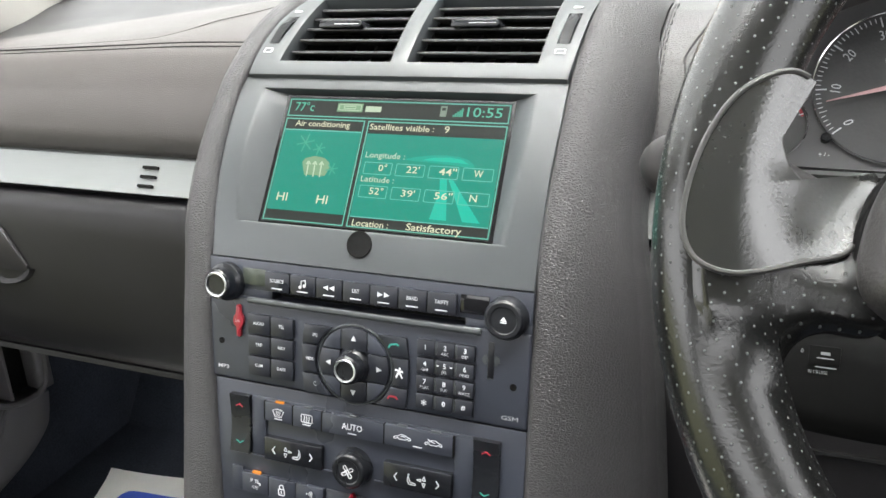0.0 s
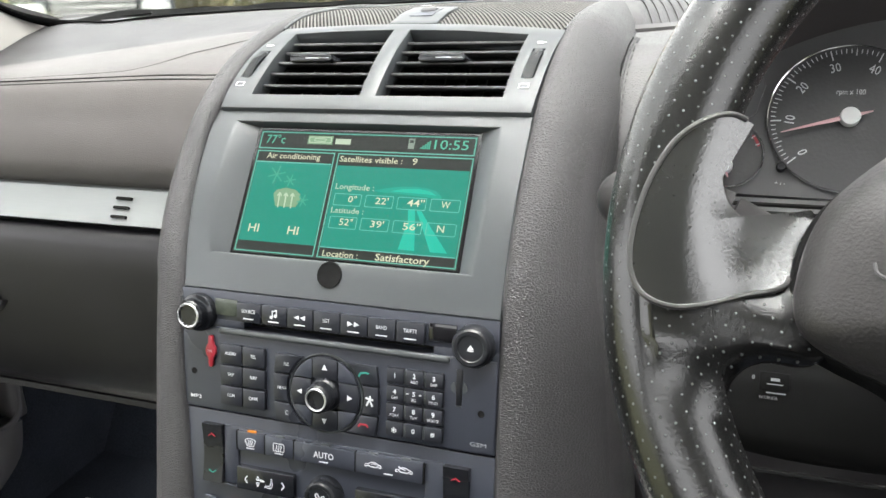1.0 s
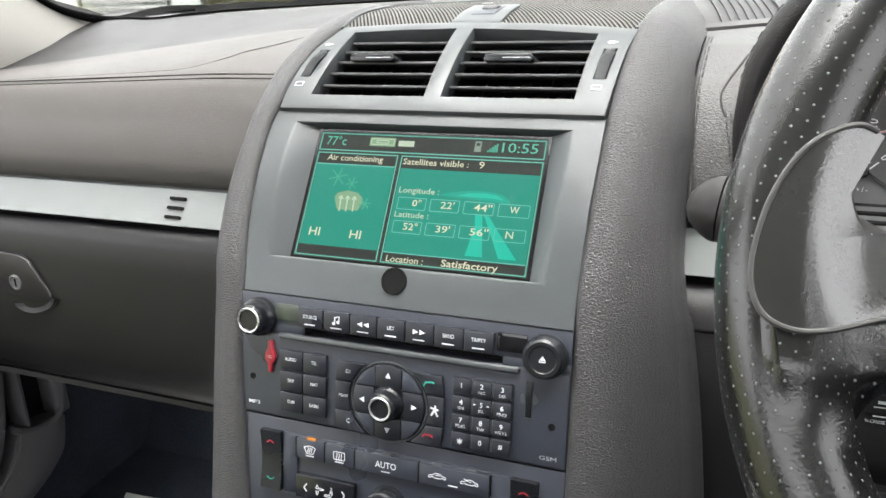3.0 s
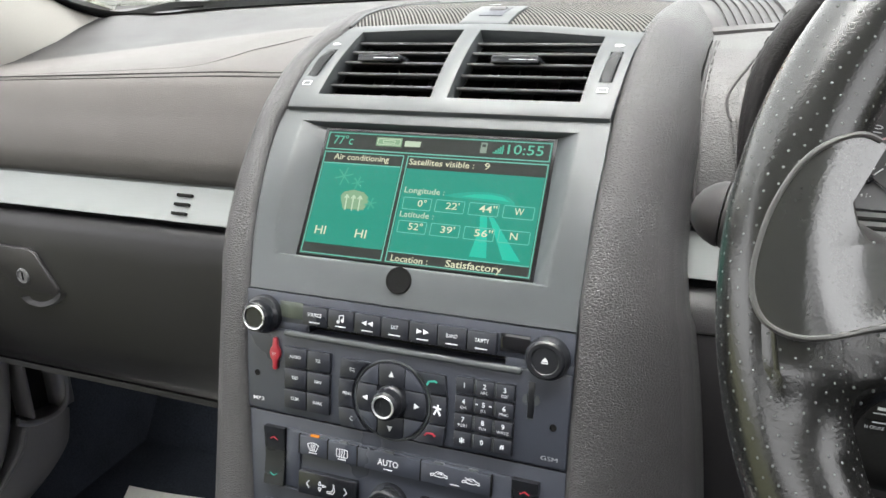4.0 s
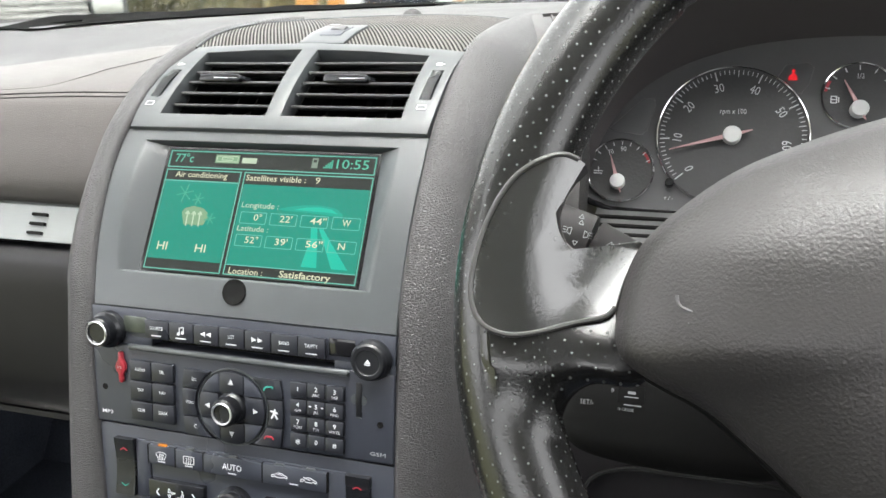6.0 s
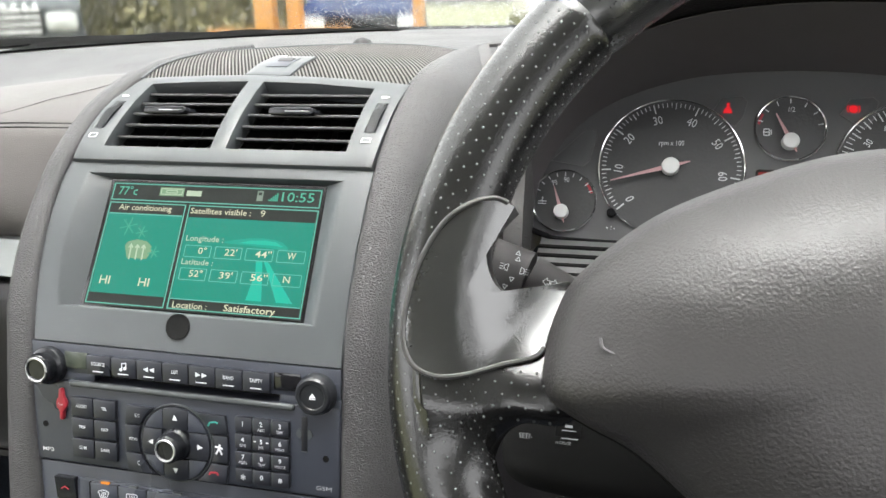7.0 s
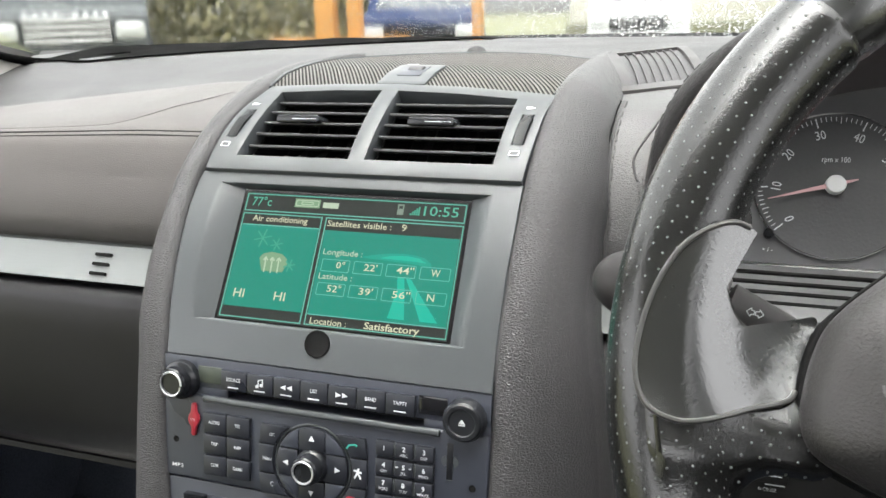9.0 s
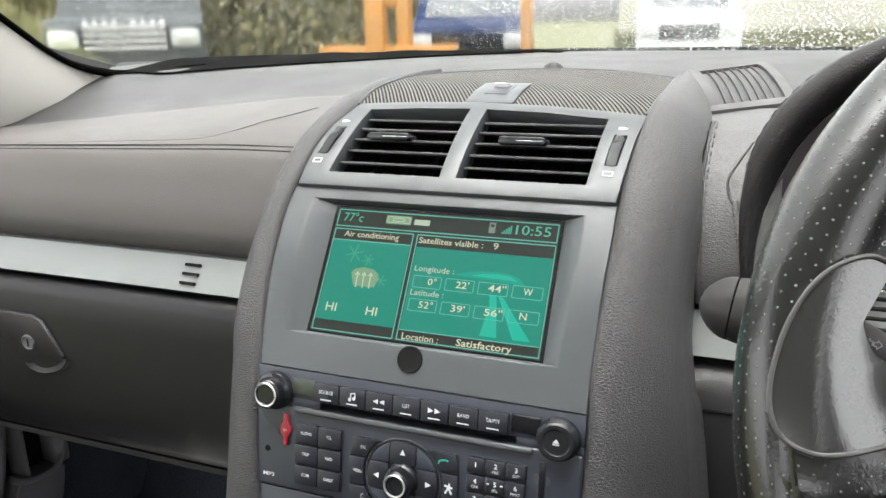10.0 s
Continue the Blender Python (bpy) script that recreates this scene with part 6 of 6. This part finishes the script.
tagged(rw, "unseen dark wall added to limit light from the rear", "wall", kind="structure")
roof = part("ceiling", loft([[(x, y, 1.50 - 0.06 * (x / 0.7) ** 2 + dz) for x in (-0.66, -0.4, 0, 0.4, 0.66)] + [(x, y, 1.53 - 0.06 * (x / 0.7) ** 2 + dz) for x in (0.66, 0.4, 0, -0.4, -0.66)] for y, dz in ((-0.30, -0.01), (-0.45, 0.01), (-0.6, 0.02), (-0.85, 0.02), (-1.10, 0.0), (-1.34, -0.04))]), M_LINING, None)
tagged(roof, "pale grey car headlining", "ceiling", kind="structure")


def door(side, name, reach):
    d = thing(name, pose(0, 0, 0), "dark car door trim with armrest and speaker recess", "car door", kind="structure")
    s = side
    part("door_card", loft([[(s * x, y, z) for x, z in ((0.76, 0.30), (0.735, 0.32), (0.725, 0.50), (0.722, 0.62), (0.70, 0.68), (0.70, 0.74), (0.725, 0.78), (0.735, 0.95), (0.745, 1.0), (0.80, 1.0), (0.80, 0.30))] for y in (0.20, 0.1, 0.5 * reach, reach)]), M_LOWER, d, "dark moulded door card")
    part("centre_pillar", box(s * 0.735 - 0.03, s * 0.735 + 0.03, -1.3, -1.0, 1.0, 1.48, 0.01), M_LOWER, d, "dark trim behind the front window")
    return d


pd = door(-1, "door_1", -0.06)
dd = door(1, "door_2", -1.3)
# unseen panel, added to narrow the light from the driver's window
part("window_light_block", box(0.70, 0.76, -1.0, -0.60, 1.0, 1.47, 0.01), M_LOWER, dd, "unseen dark panel added to block light from the driver window")
# front edge of the passenger door and the kick panel ahead of it
def band(left, right, bulge, n=28):
    """A moulded strip between two edges, rounded towards the cabin."""
    le, ri = curve(left, n), curve(right, n)
    rows = []
    for p, q in zip(le, ri):
        row = [(p.x - 0.03, p.y, p.z)]
        for k in range(9):
            f = k / 8
            v = p.lerp(q, f)
            row.append((v.x + bulge * (1 - abs(2 * f - 1) ** 2.6), v.y, v.z))
        rows.append(row + [(q.x - 0.03, q.y, q.z)])
    return loft(rows)


in_edge = [(-0.712, 0.214, 0.78), (-0.712, 0.211, 0.66), (-0.711, 0.210, 0.60), (-0.711, 0.203, 0.55), (-0.711, 0.190, 0.510), (-0.711, 0.165, 0.485), (-0.711, 0.129, 0.470), (-0.711, 0.06, 0.462), (-0.711, -0.05, 0.458)]
out_edge = [(-0.705, 0.256, 0.78), (-0.704, 0.246, 0.66), (-0.703, 0.238, 0.60), (-0.702, 0.225, 0.54), (-0.702, 0.208, 0.495), (-0.702, 0.178, 0.460), (-0.702, 0.112, 0.432), (-0.702, 0.05, 0.418), (-0.702, -0.05, 0.410)]
part("door_edge", band(in_edge, out_edge, 0.006), M_TRIM, pd, "grey moulded door edge sweeping back along the sill", sharp=50)
part("speaker_panel", dome([(0.0, 0.0), (0.05, 0.0), (0.072, -0.04), (0.072, -0.09), (0.056, -0.125), (0.02, -0.142), (-0.10, -0.15), (-0.20, -0.12), (-0.20, -0.02), (-0.10, 0.0)], 0.0, 0.012, rows=8, power=3.0), M_LOWER, pd, "dark rounded speaker panel", sharp=60).matrix_basis = pose(-0.722, 0.128, 0.608, 90, 0, 90)
part("pocket_block", bevelled(box(-0.74, -0.706, 0.02, 0.204, 0.618, 0.668), 0.006, 3), M_TRIM, pd, "grey block above the speaker")
kick = thing("kick_panel", pose(0, 0, 0), "grey plastic kick panel with a recessed grip", "trim panel")
rear_edge = [(-0.700, 0.242, 0.522), (-0.700, 0.230, 0.505), (-0.699, 0.217, 0.483), (-0.699, 0.172, 0.448), (-0.698, 0.109, 0.424), (-0.698, 0.04, 0.408), (-0.698, -0.05, 0.400)]
front_edge = [(-0.690, 0.306, 0.510), (-0.690, 0.300, 0.480), (-0.690, 0.288, 0.456), (-0.690, 0.245, 0.428), (-0.690, 0.170, 0.402), (-0.690, 0.10, 0.385), (-0.690, -0.05, 0.370)]
part("panel", band(rear_edge, front_edge, 0.007), M_TRIM, kick, sharp=50)
part("piping", tube(curve([(p[0] + 0.003, p[1] + 0.004, p[2]) for p in rear_edge], 30), 0.0035, 8), M_TRIM, kick, "raised grey edge")
part("recess_back", box(-0.735, -0.722, 0.235, 0.325, 0.515, 0.68), M_BLACK, kick, "dark recess")
part("recess_cheek", box(-0.725, -0.690, 0.247, 0.252, 0.524, 0.68, 0.001), M_TRIM, kick)
part("recess_cheek", bevelled(loft([[(x, y, z) for x, y in ((-0.725, 0.300), (-0.697, 0.297), (-0.690, 0.303), (-0.690, 0.316), (-0.70, 0.325), (-0.725, 0.325))] for z in (0.515, 0.535, 0.575, 0.585)]), 0.003), M_TRIM, kick, "rounded recess edge", sharp=50)
part("recess_sill", tube(curve([(-0.692, 0.225, 0.532), (-0.690, 0.236, 0.523), (-0.690, 0.260, 0.515), (-0.690, 0.285, 0.513), (-0.690, 0.303, 0.522), (-0.692, 0.310, 0.545), (-0.694, 0.311, 0.575), (-0.70, 0.300, 0.588)], 30), 0.0045, 8), M_TRIM, kick, "rounded recess lip")
part("side_carpet", loft([[(x, y, z) for x, y in ((-0.76, -0.3), (-0.735, -0.3), (-0.722, 0.315), (-0.716, 0.45), (-0.716, 0.62), (-0.76, 0.62))] for z in (0.345, 0.45, 0.55, 0.74)]), M_CARPET, kick, "black carpeted side of the footwell")

# paper mat on the passenger floor
paper = thing("paper_floor_mat", pose(0, 0, FLOOR_Z + 0.017), "white paper floor mat printed with a blue panel", "paper mat")


def on_mat(x, y, h=0.0):
    return (x, y, 0.0025 * math.sin(x * 21 + y * 13) + 0.0015 * math.sin(y * 43) + h)


grid = []
for j in range(19):
    row = []
    for i in range(15):
        f, g = i / 14, j / 18
        x = -0.644 + 0.40 * f + 0.15 * g ** 0.8 * (1 - f)
        row.append(on_mat(x, 0.345 + 0.045 * f - 0.50 * g))
    grid.append(row)
part("sheet", shell(grid[::-1], 0.0006), M_PAPER, paper)
low_edge = curve([(-0.571, 0.268, 0), (-0.545, 0.257, 0), (-0.515, 0.249, 0), (-0.46, 0.228, 0), (-0.40, 0.195, 0), (-0.34, 0.15, 0), (-0.28, 0.09, 0)], 30)
high_edge = curve([(-0.583, 0.284, 0), (-0.581, 0.303, 0), (-0.565, 0.312, 0), (-0.50, 0.316, 0), (-0.44, 0.320, 0), (-0.36, 0.327, 0), (-0.28, 0.334, 0)], 30)
part("blue_print", shell([[on_mat(*p.lerp(q, k / 8).xy, 0.0012) for p, q in zip(low_edge, high_edge)] for k in range(9)], 0.0004), M_BLUE, paper)
part("red_rule", tube([on_mat(p.x - 0.003, p.y - 0.006, 0.0014) for p in low_edge], 0.0022, 6, flat=0.3), M_REDPRINT, paper)

# A-pillars and windscreen
def pillar(side, name):
    s = side
    edge = [(0.664, 0.62, 1.000), (0.662, 0.447, 1.0442), (0.662, 0.402, 1.0575), (0.662, 0.356, 1.0798), (0.662, 0.302, 1.1173), (0.645, 0.10, 1.250), (0.615, -0.16, 1.425)]
    path = [(x + 0.045, y - 0.035, z - 0.02) for x, y, z in edge]
    rows = []
    for x, y, z in path:
        rows.append([(s * (x + dx), y + dy, z + dz) for dx, dy, dz in ((-0.045, 0.035, 0.02), (-0.05, 0.0, -0.02), (-0.03, -0.06, -0.065), (0.05, -0.10, -0.10), (0.09, 0.02, 0.0), (0.05, 0.06, 0.05))])
    p = part(name, loft(rows), M_PILLAR, None, sharp=60)
    # added black cover, keeps the sky-lit pillar face from mirroring in the windscreen
    part("reflection_mask", shell([[(s * (x + dx), y + dy, z + dz) for dx, dy, dz in ((-0.0452, 0.0366, 0.0222), (-0.0440, 0.0378, 0.0240), (0.0, 0.0482, 0.0365), (0.05, 0.0615, 0.0525))] for x, y, z in path], 0.001), M_BLACK, p, "black strip added to stop the pillar reflecting in the glass")
    return tagged(p, "pale grey windscreen pillar trim", "pillar", kind="structure")


pillar(-1, "pillar_left")
pillar(1, "pillar_right")


def screen_pt(x, v, h=0.0):
    """A place on the windscreen: across, and up its slope from 0 at the cowl."""
    b = base_y(x) - 0.004
    y = b - v * (b + 0.28)
    z = 1.040 + v * 0.46 - 0.05 * v * (x / 0.6) ** 2
    return (x, y, z + h)


pane = part("windscreen", shell([[screen_pt(-0.80 + 1.60 * i / 24, j / 20) for i in range(25)] for j in range(21)], 0.004), M_GLASS, None, sharp=80)
tagged(pane, "wet raked windscreen glass", "windscreen", kind="structure")
pane.visible_shadow = False
frit = part("windscreen_border", shell([[screen_pt(-0.72 + 1.44 * i / 40, v, -0.004) for i in range(41)] for v in (0.0, 0.012, 0.022)], 0.001), M_BLACK, None, sharp=80)
tagged(frit, "black printed border of the windscreen", "windscreen border", kind="structure")
seal = part("windscreen_seal", tube([screen_pt(-0.72 + 1.44 * i / 40, 0.012, 0.001) for i in range(41)], 0.007, 8, flat=0.7), M_RUBBER, None)
tagged(seal, "black rubber windscreen seal", "seal", kind="structure")
# gathered rubber lying between the deck and the glass
low_line = curve([(-0.661, 0.448, 1.043), (-0.634, 0.457, 1.045), (-0.60, 0.457, 1.046), (-0.56, 0.449, 1.045), (-0.515, 0.458, 1.048), (-0.472, 0.473, 1.051), (-0.419, 0.528, 1.053), (-0.362, 0.584, 1.054), (-0.309, 0.659, 1.055), (-0.248, 0.732, 1.0555), (-0.172, 0.80, 1.056), (-0.05, 0.86, 1.0565), (0.15, 0.86, 1.0565), (0.40, 0.79, 1.0565), (0.70, 0.62, 1.056)], 80)
rows = []
for k in range(6):
    f = k / 5
    row = []
    for p in low_line:
        b = base_y(p.x) + 0.002
        wave = 0.0022 * math.sin(p.x * 60 + f * 5) * max(0.0, min(1.0, (-p.x - 0.15) / 0.3)) * math.sin(math.pi * f)
        row.append((p.x, p.y + (b - p.y) * f, p.z + 0.0022 + (1.059 - p.z) * f ** 1.3 + 0.004 * math.sin(math.pi * f) + wave))
    rows.append(row)
gather = part("windscreen_rubber", shell(rows, 0.0015), M_RUBBER, None, sharp=60)
tagged(gather, "black gathered rubber edge below the windscreen", "seal", kind="structure")
# black seal and gathered edge running up the passenger pillar
edge = [(-0.56, 0.545, 1.052), (-0.615, 0.500, 1.047), (-0.648, 0.462, 1.0455), (-0.659, 0.405, 1.0600), (-0.659, 0.360, 1.0820), (-0.659, 0.306, 1.1195), (-0.642, 0.10, 1.253), (-0.612, -0.16, 1.428)]
sl = part("pillar_seal", tube(curve(edge, 48), [0.0035 + 0.0025 * math.exp(-((k - 14) / 7) ** 2) for k in range(48)], 10), M_RUBBER, None)
tagged(sl, "black rubber seal beside the pillar", "seal", kind="structure")

# raindrops on the glass
drops = bmesh.new()
rng = random.Random(4)
for k in range(19000):
    x, v = rng.uniform(-0.66, 0.66), rng.uniform(0.015, 0.28)
    wet = min(1.0, max(0.0, (x + 0.30) / 0.45))
    if rng.random() > 0.80 + 0.2 * wet:
        continue
    r = (0.00029 + 0.00030 * wet) * rng.choice((1.0, 1.2, 1.4, 1.8, 2.2, 2.8)) * rng.uniform(0.8, 1.1)
    px, py, pz = screen_pt(x, v, 0.005)
    n = Vector((0, -0.40, 0.916))
    c = Vector((px, py, pz)) + Vector((0, 0.4, 0.9)) * 0.0002
    u, w = Vector((1, 0, 0)), Vector((0, -0.92, 0.40))
    up = Vector((0, 0.40, 0.92))
    rings = []
    for f, h in ((1.0, 0.0), (0.85, 0.35), (0.45, 0.6)):
        rings.append([drops.verts.new(c + (u * math.cos(2 * math.pi * j / 7) + w * math.sin(2 * math.pi * j / 7) * 1.25) * r * f + up * r * h) for j in range(7)])
    topv = drops.verts.new(c + up * r * 0.68)
    for a, b in zip(rings, rings[1:]):
        for j in range(7):
            drops.faces.new((a[j], a[(j + 1) % 7], b[(j + 1) % 7], b[j]))
    for j in range(7):
        drops.faces.new((rings[-1][j], rings[-1][(j + 1) % 7], topv))
    drops.faces.new(rings[0][::-1])
rain = part("raindrops", drops, M_WATER, None, sharp=80)
tagged(rain, "raindrops scattered over the windscreen", "raindrops", kind="stuff")
rain.visible_shadow = False

# ---- outside, beyond the windscreen ----
GROUND_Z = 0.13
M_GRASS = mat("wet_grass_verge", (0.105, 0.110, 0.050), 0.9, grain=0.5, cell=0.05, var=0.45, patch=0.6)
M_WALLOUT = mat("pale_render", (0.42, 0.407, 0.345), 0.9, var=0.2, patch=0.5)
M_TIMBER = mat("orange_timber", (0.42, 0.20, 0.05), 0.7, var=0.25, patch=2)
M_CARWHITE = mat("white_car_paint", (0.56, 0.565, 0.57), 0.35, coat=0.3, var=0.03)
M_CARDARK = mat("dark_grey_car_paint", (0.05, 0.056, 0.058), 0.6, var=0.15, spec=0.2)
M_CARBLUE = mat("blue_paint", (0.012, 0.022, 0.062), 0.7, var=0.3, patch=3, spec=0.1)
M_SLATPAINT = mat("grey_grille_paint", (0.50, 0.50, 0.50), 0.4, var=0.1)
M_CARGLASS = mat("car_window", (0.03, 0.035, 0.04), 0.25, var=0.05, spec=0.25)
M_TYRE = mat("tyre_rubber", (0.02, 0.02, 0.02), 0.85, var=0.2)
M_LEAF = mat("hedge_leaf", (0.215, 0.20, 0.10), 0.8, var=0.4, patch=0.8)
M_LAMP = mat("headlamp_glass", (0.42, 0.43, 0.43), 0.15, var=0.05)

ground = part("ground", loft([[(x, y, GROUND_Z + (0.10 * noise.noise(Vector((x * 0.2, y * 0.2, 0))) if y > 4 else -0.02)) for x in [-400, -80, -30, -16, -12, -9, -6, -4, -2, 0, 2, 4, 7, 12, 30, 80, 400]] for y in [-400, -60, -10, 0, 3, 6, 8, 10, 13, 16, 20, 40, 100, 400]], closed=False), M_GRASS, None)
tagged(ground, "wet grassy ground", "ground", kind="structure")


def vehicle(name, m, w, h, hood_h, length, paint, label, category, slats):
    """A parked car seen from its front; its nose looks along -y."""
    v = thing(name, m, label, category)
    hw = w / 2
    prof = [(0.0, 0.28), (-0.02, 0.55), (0.02, hood_h - 0.06), (0.12, hood_h), (length * 0.26, hood_h + 0.08), (length * 0.36, h - 0.10), (length * 0.42, h), (length * 0.94, h), (length, h - 0.25), (length, 0.3)]
    part("body", bevelled(loft([[(x * (0.94 if z > hood_h + 0.1 else 1.0), y, z) for y, z in prof] for x in (-hw, hw)]), 0.05, 3), paint, v)
    part("windscreen", loft([[(x * hw * 0.84, y - 0.012, z) for x, (y, z) in zip((-1, 1, 0.94, -0.94), ((length * 0.27, hood_h + 0.12), (length * 0.27, hood_h + 0.12), (length * 0.355, h - 0.12), (length * 0.355, h - 0.12)))], [(x * hw * 0.84, y + 0.02, z) for x, (y, z) in zip((-1, 1, 0.94, -0.94), ((length * 0.27, hood_h + 0.12), (length * 0.27, hood_h + 0.12), (length * 0.355, h - 0.12), (length * 0.355, h - 0.12)))]]), M_CARGLASS, v)
    for s in (-1, 1):
        for y in (0.85, length - 0.85):
            wh = part("wheel", lathe([(0.12, -0.11), (0.34, -0.11), (0.36, -0.08), (0.36, 0.08), (0.34, 0.11), (0.12, 0.11)], 28), M_TYRE, v)
            wh.matrix_basis = pose(s * (hw - 0.08), y, 0.36, 0, 90, 0)
        lamp = part("headlamp", dome(rounded(-0.17, 0.17, -0.10, 0.10, 0.05), 0.01, 0.05, rows=5), M_LAMP, v)
        lamp.matrix_basis = pose(s * (hw - 0.22), -0.03, hood_h - 0.22, 90, 0, 0)
    part("grille", box(-0.50, 0.50, -0.13, 0.13, 0.0, 0.03, 0.01), M_BLACK, v).matrix_basis = pose(0, -0.02, hood_h - 0.24, 90, 0, 0)
    for k in range(slats):
        part("grille_slat", box(-0.48, 0.48, -0.018, 0.018, 0.0, 0.05, 0.006), M_SLATPAINT if slats > 2 else M_BLACK, v).matrix_basis = pose(0, -0.02, hood_h - 0.33 + 0.082 * k, 90, 0, 0)
    part("bumper", bevelled(box(-hw * 0.98, hw * 0.98, -0.11, 0.11, -0.06, 0.10), 0.03), M_CARDARK if slats > 2 else paint, v).matrix_basis = pose(0, 0.0, 0.45, 90, 0, 0)
    part("number_plate", box(-0.26, 0.26, -0.055, 0.055, 0.10, 0.115), M_CARWHITE, v).matrix_basis = pose(0, 0.0, 0.45, 90, 0, 0)
    return v


suv = vehicle("parked_suv", pose(-7.05, 7.4, GROUND_Z, 0, 0, 38), 1.85, 1.95, 1.10, 4.6, M_CARDARK, "dark grey off-road car with pale slatted grille", "car", 4)
for k in range(9):
    if k != 4:
        part("letter_bar", box(-0.022, 0.022, -0.02, 0.02, 0.0, 0.012), M_CARWHITE, suv).matrix_basis = pose(-0.44 + 0.11 * k, -0.005, 1.065, 75, 0, 0)
vehicle("parked_white_car", pose(-0.95, 14.2, GROUND_Z, 0, 0, 6), 1.75, 1.60, 0.98, 4.2, M_CARWHITE, "white parked car behind the wet glass", "car", 2)
vehicle("parked_blue_car", pose(-3.45, 9.8, GROUND_Z, 0, 0, 15), 1.7, 1.6, 0.95, 4.0, M_CARBLUE, "blue parked car between timber posts", "car", 1)

fence = thing("timber_frame", pose(0, 0, GROUND_Z), "orange timber posts with a low rail", "timber frame")
for x, y, w in ((-4.02, 8.2, 0.24), (-3.70, 8.3, 0.16), (-2.30, 8.6, 0.11)):
    part("post", bevelled(box(x - w / 2, x + w / 2, y - 0.08, y + 0.08, 0.0, 2.3), 0.02), M_TIMBER, fence)
part("rail", bevelled(box(-4.80, -3.05, 8.16, 8.38, 0.60, 0.73), 0.02), M_TIMBER, fence)
part("rail", bevelled(box(-4.1, -2.0, 8.22, 8.34, 1.55, 1.75), 0.02), M_TIMBER, fence)
part("brace", bevelled(box(-3.92, -3.76, 8.20, 8.32, 1.17, 1.55), 0.02), M_TIMBER, fence)
wall = part("far_wall", box(-3.0, 9.0, 19.5, 19.8, 0.80, 4.0), M_WALLOUT, None)
tagged(wall, "pale rendered wall across the road", "wall", kind="structure")
part("far_wall_footing", box(-3.1, 9.1, 19.45, 19.85, 0.0, 0.80), M_GRASS, wall)


def hedge(name, x0, x1, y, h, count, seed, label):
    r = random.Random(seed)
    bm = bmesh.new()
    for k in range(count):
        c = Vector((r.uniform(x0, x1), y + r.gauss(0, 0.5), GROUND_Z + h * (r.random() ** 0.8) * (0.8 + 0.3 * noise.noise(Vector((k * 0.01, seed, 0))))))
        d = Vector((r.gauss(0, 1), r.gauss(0, 1), r.gauss(0, 1))).normalized()
        e = d.orthogonal().normalized() * r.uniform(0.04, 0.11)
        f = d.cross(e).normalized() * r.uniform(0.03, 0.07)
        bm.faces.new([bm.verts.new(c + e), bm.verts.new(c + f), bm.verts.new(c - e), bm.verts.new(c - f)])
    ob = part(name, bm, M_LEAF, None)
    return tagged(ob, label, "hedge", kind="stuff")


hedge("hedge", -26, -4.5, 12.5, 3.6, 60000, 3, "olive green hedge beyond the parked cars")
hedge("far_hedge", 2.6, 14, 15.0, 2.6, 8000, 5, "pale green hedge beyond the road")
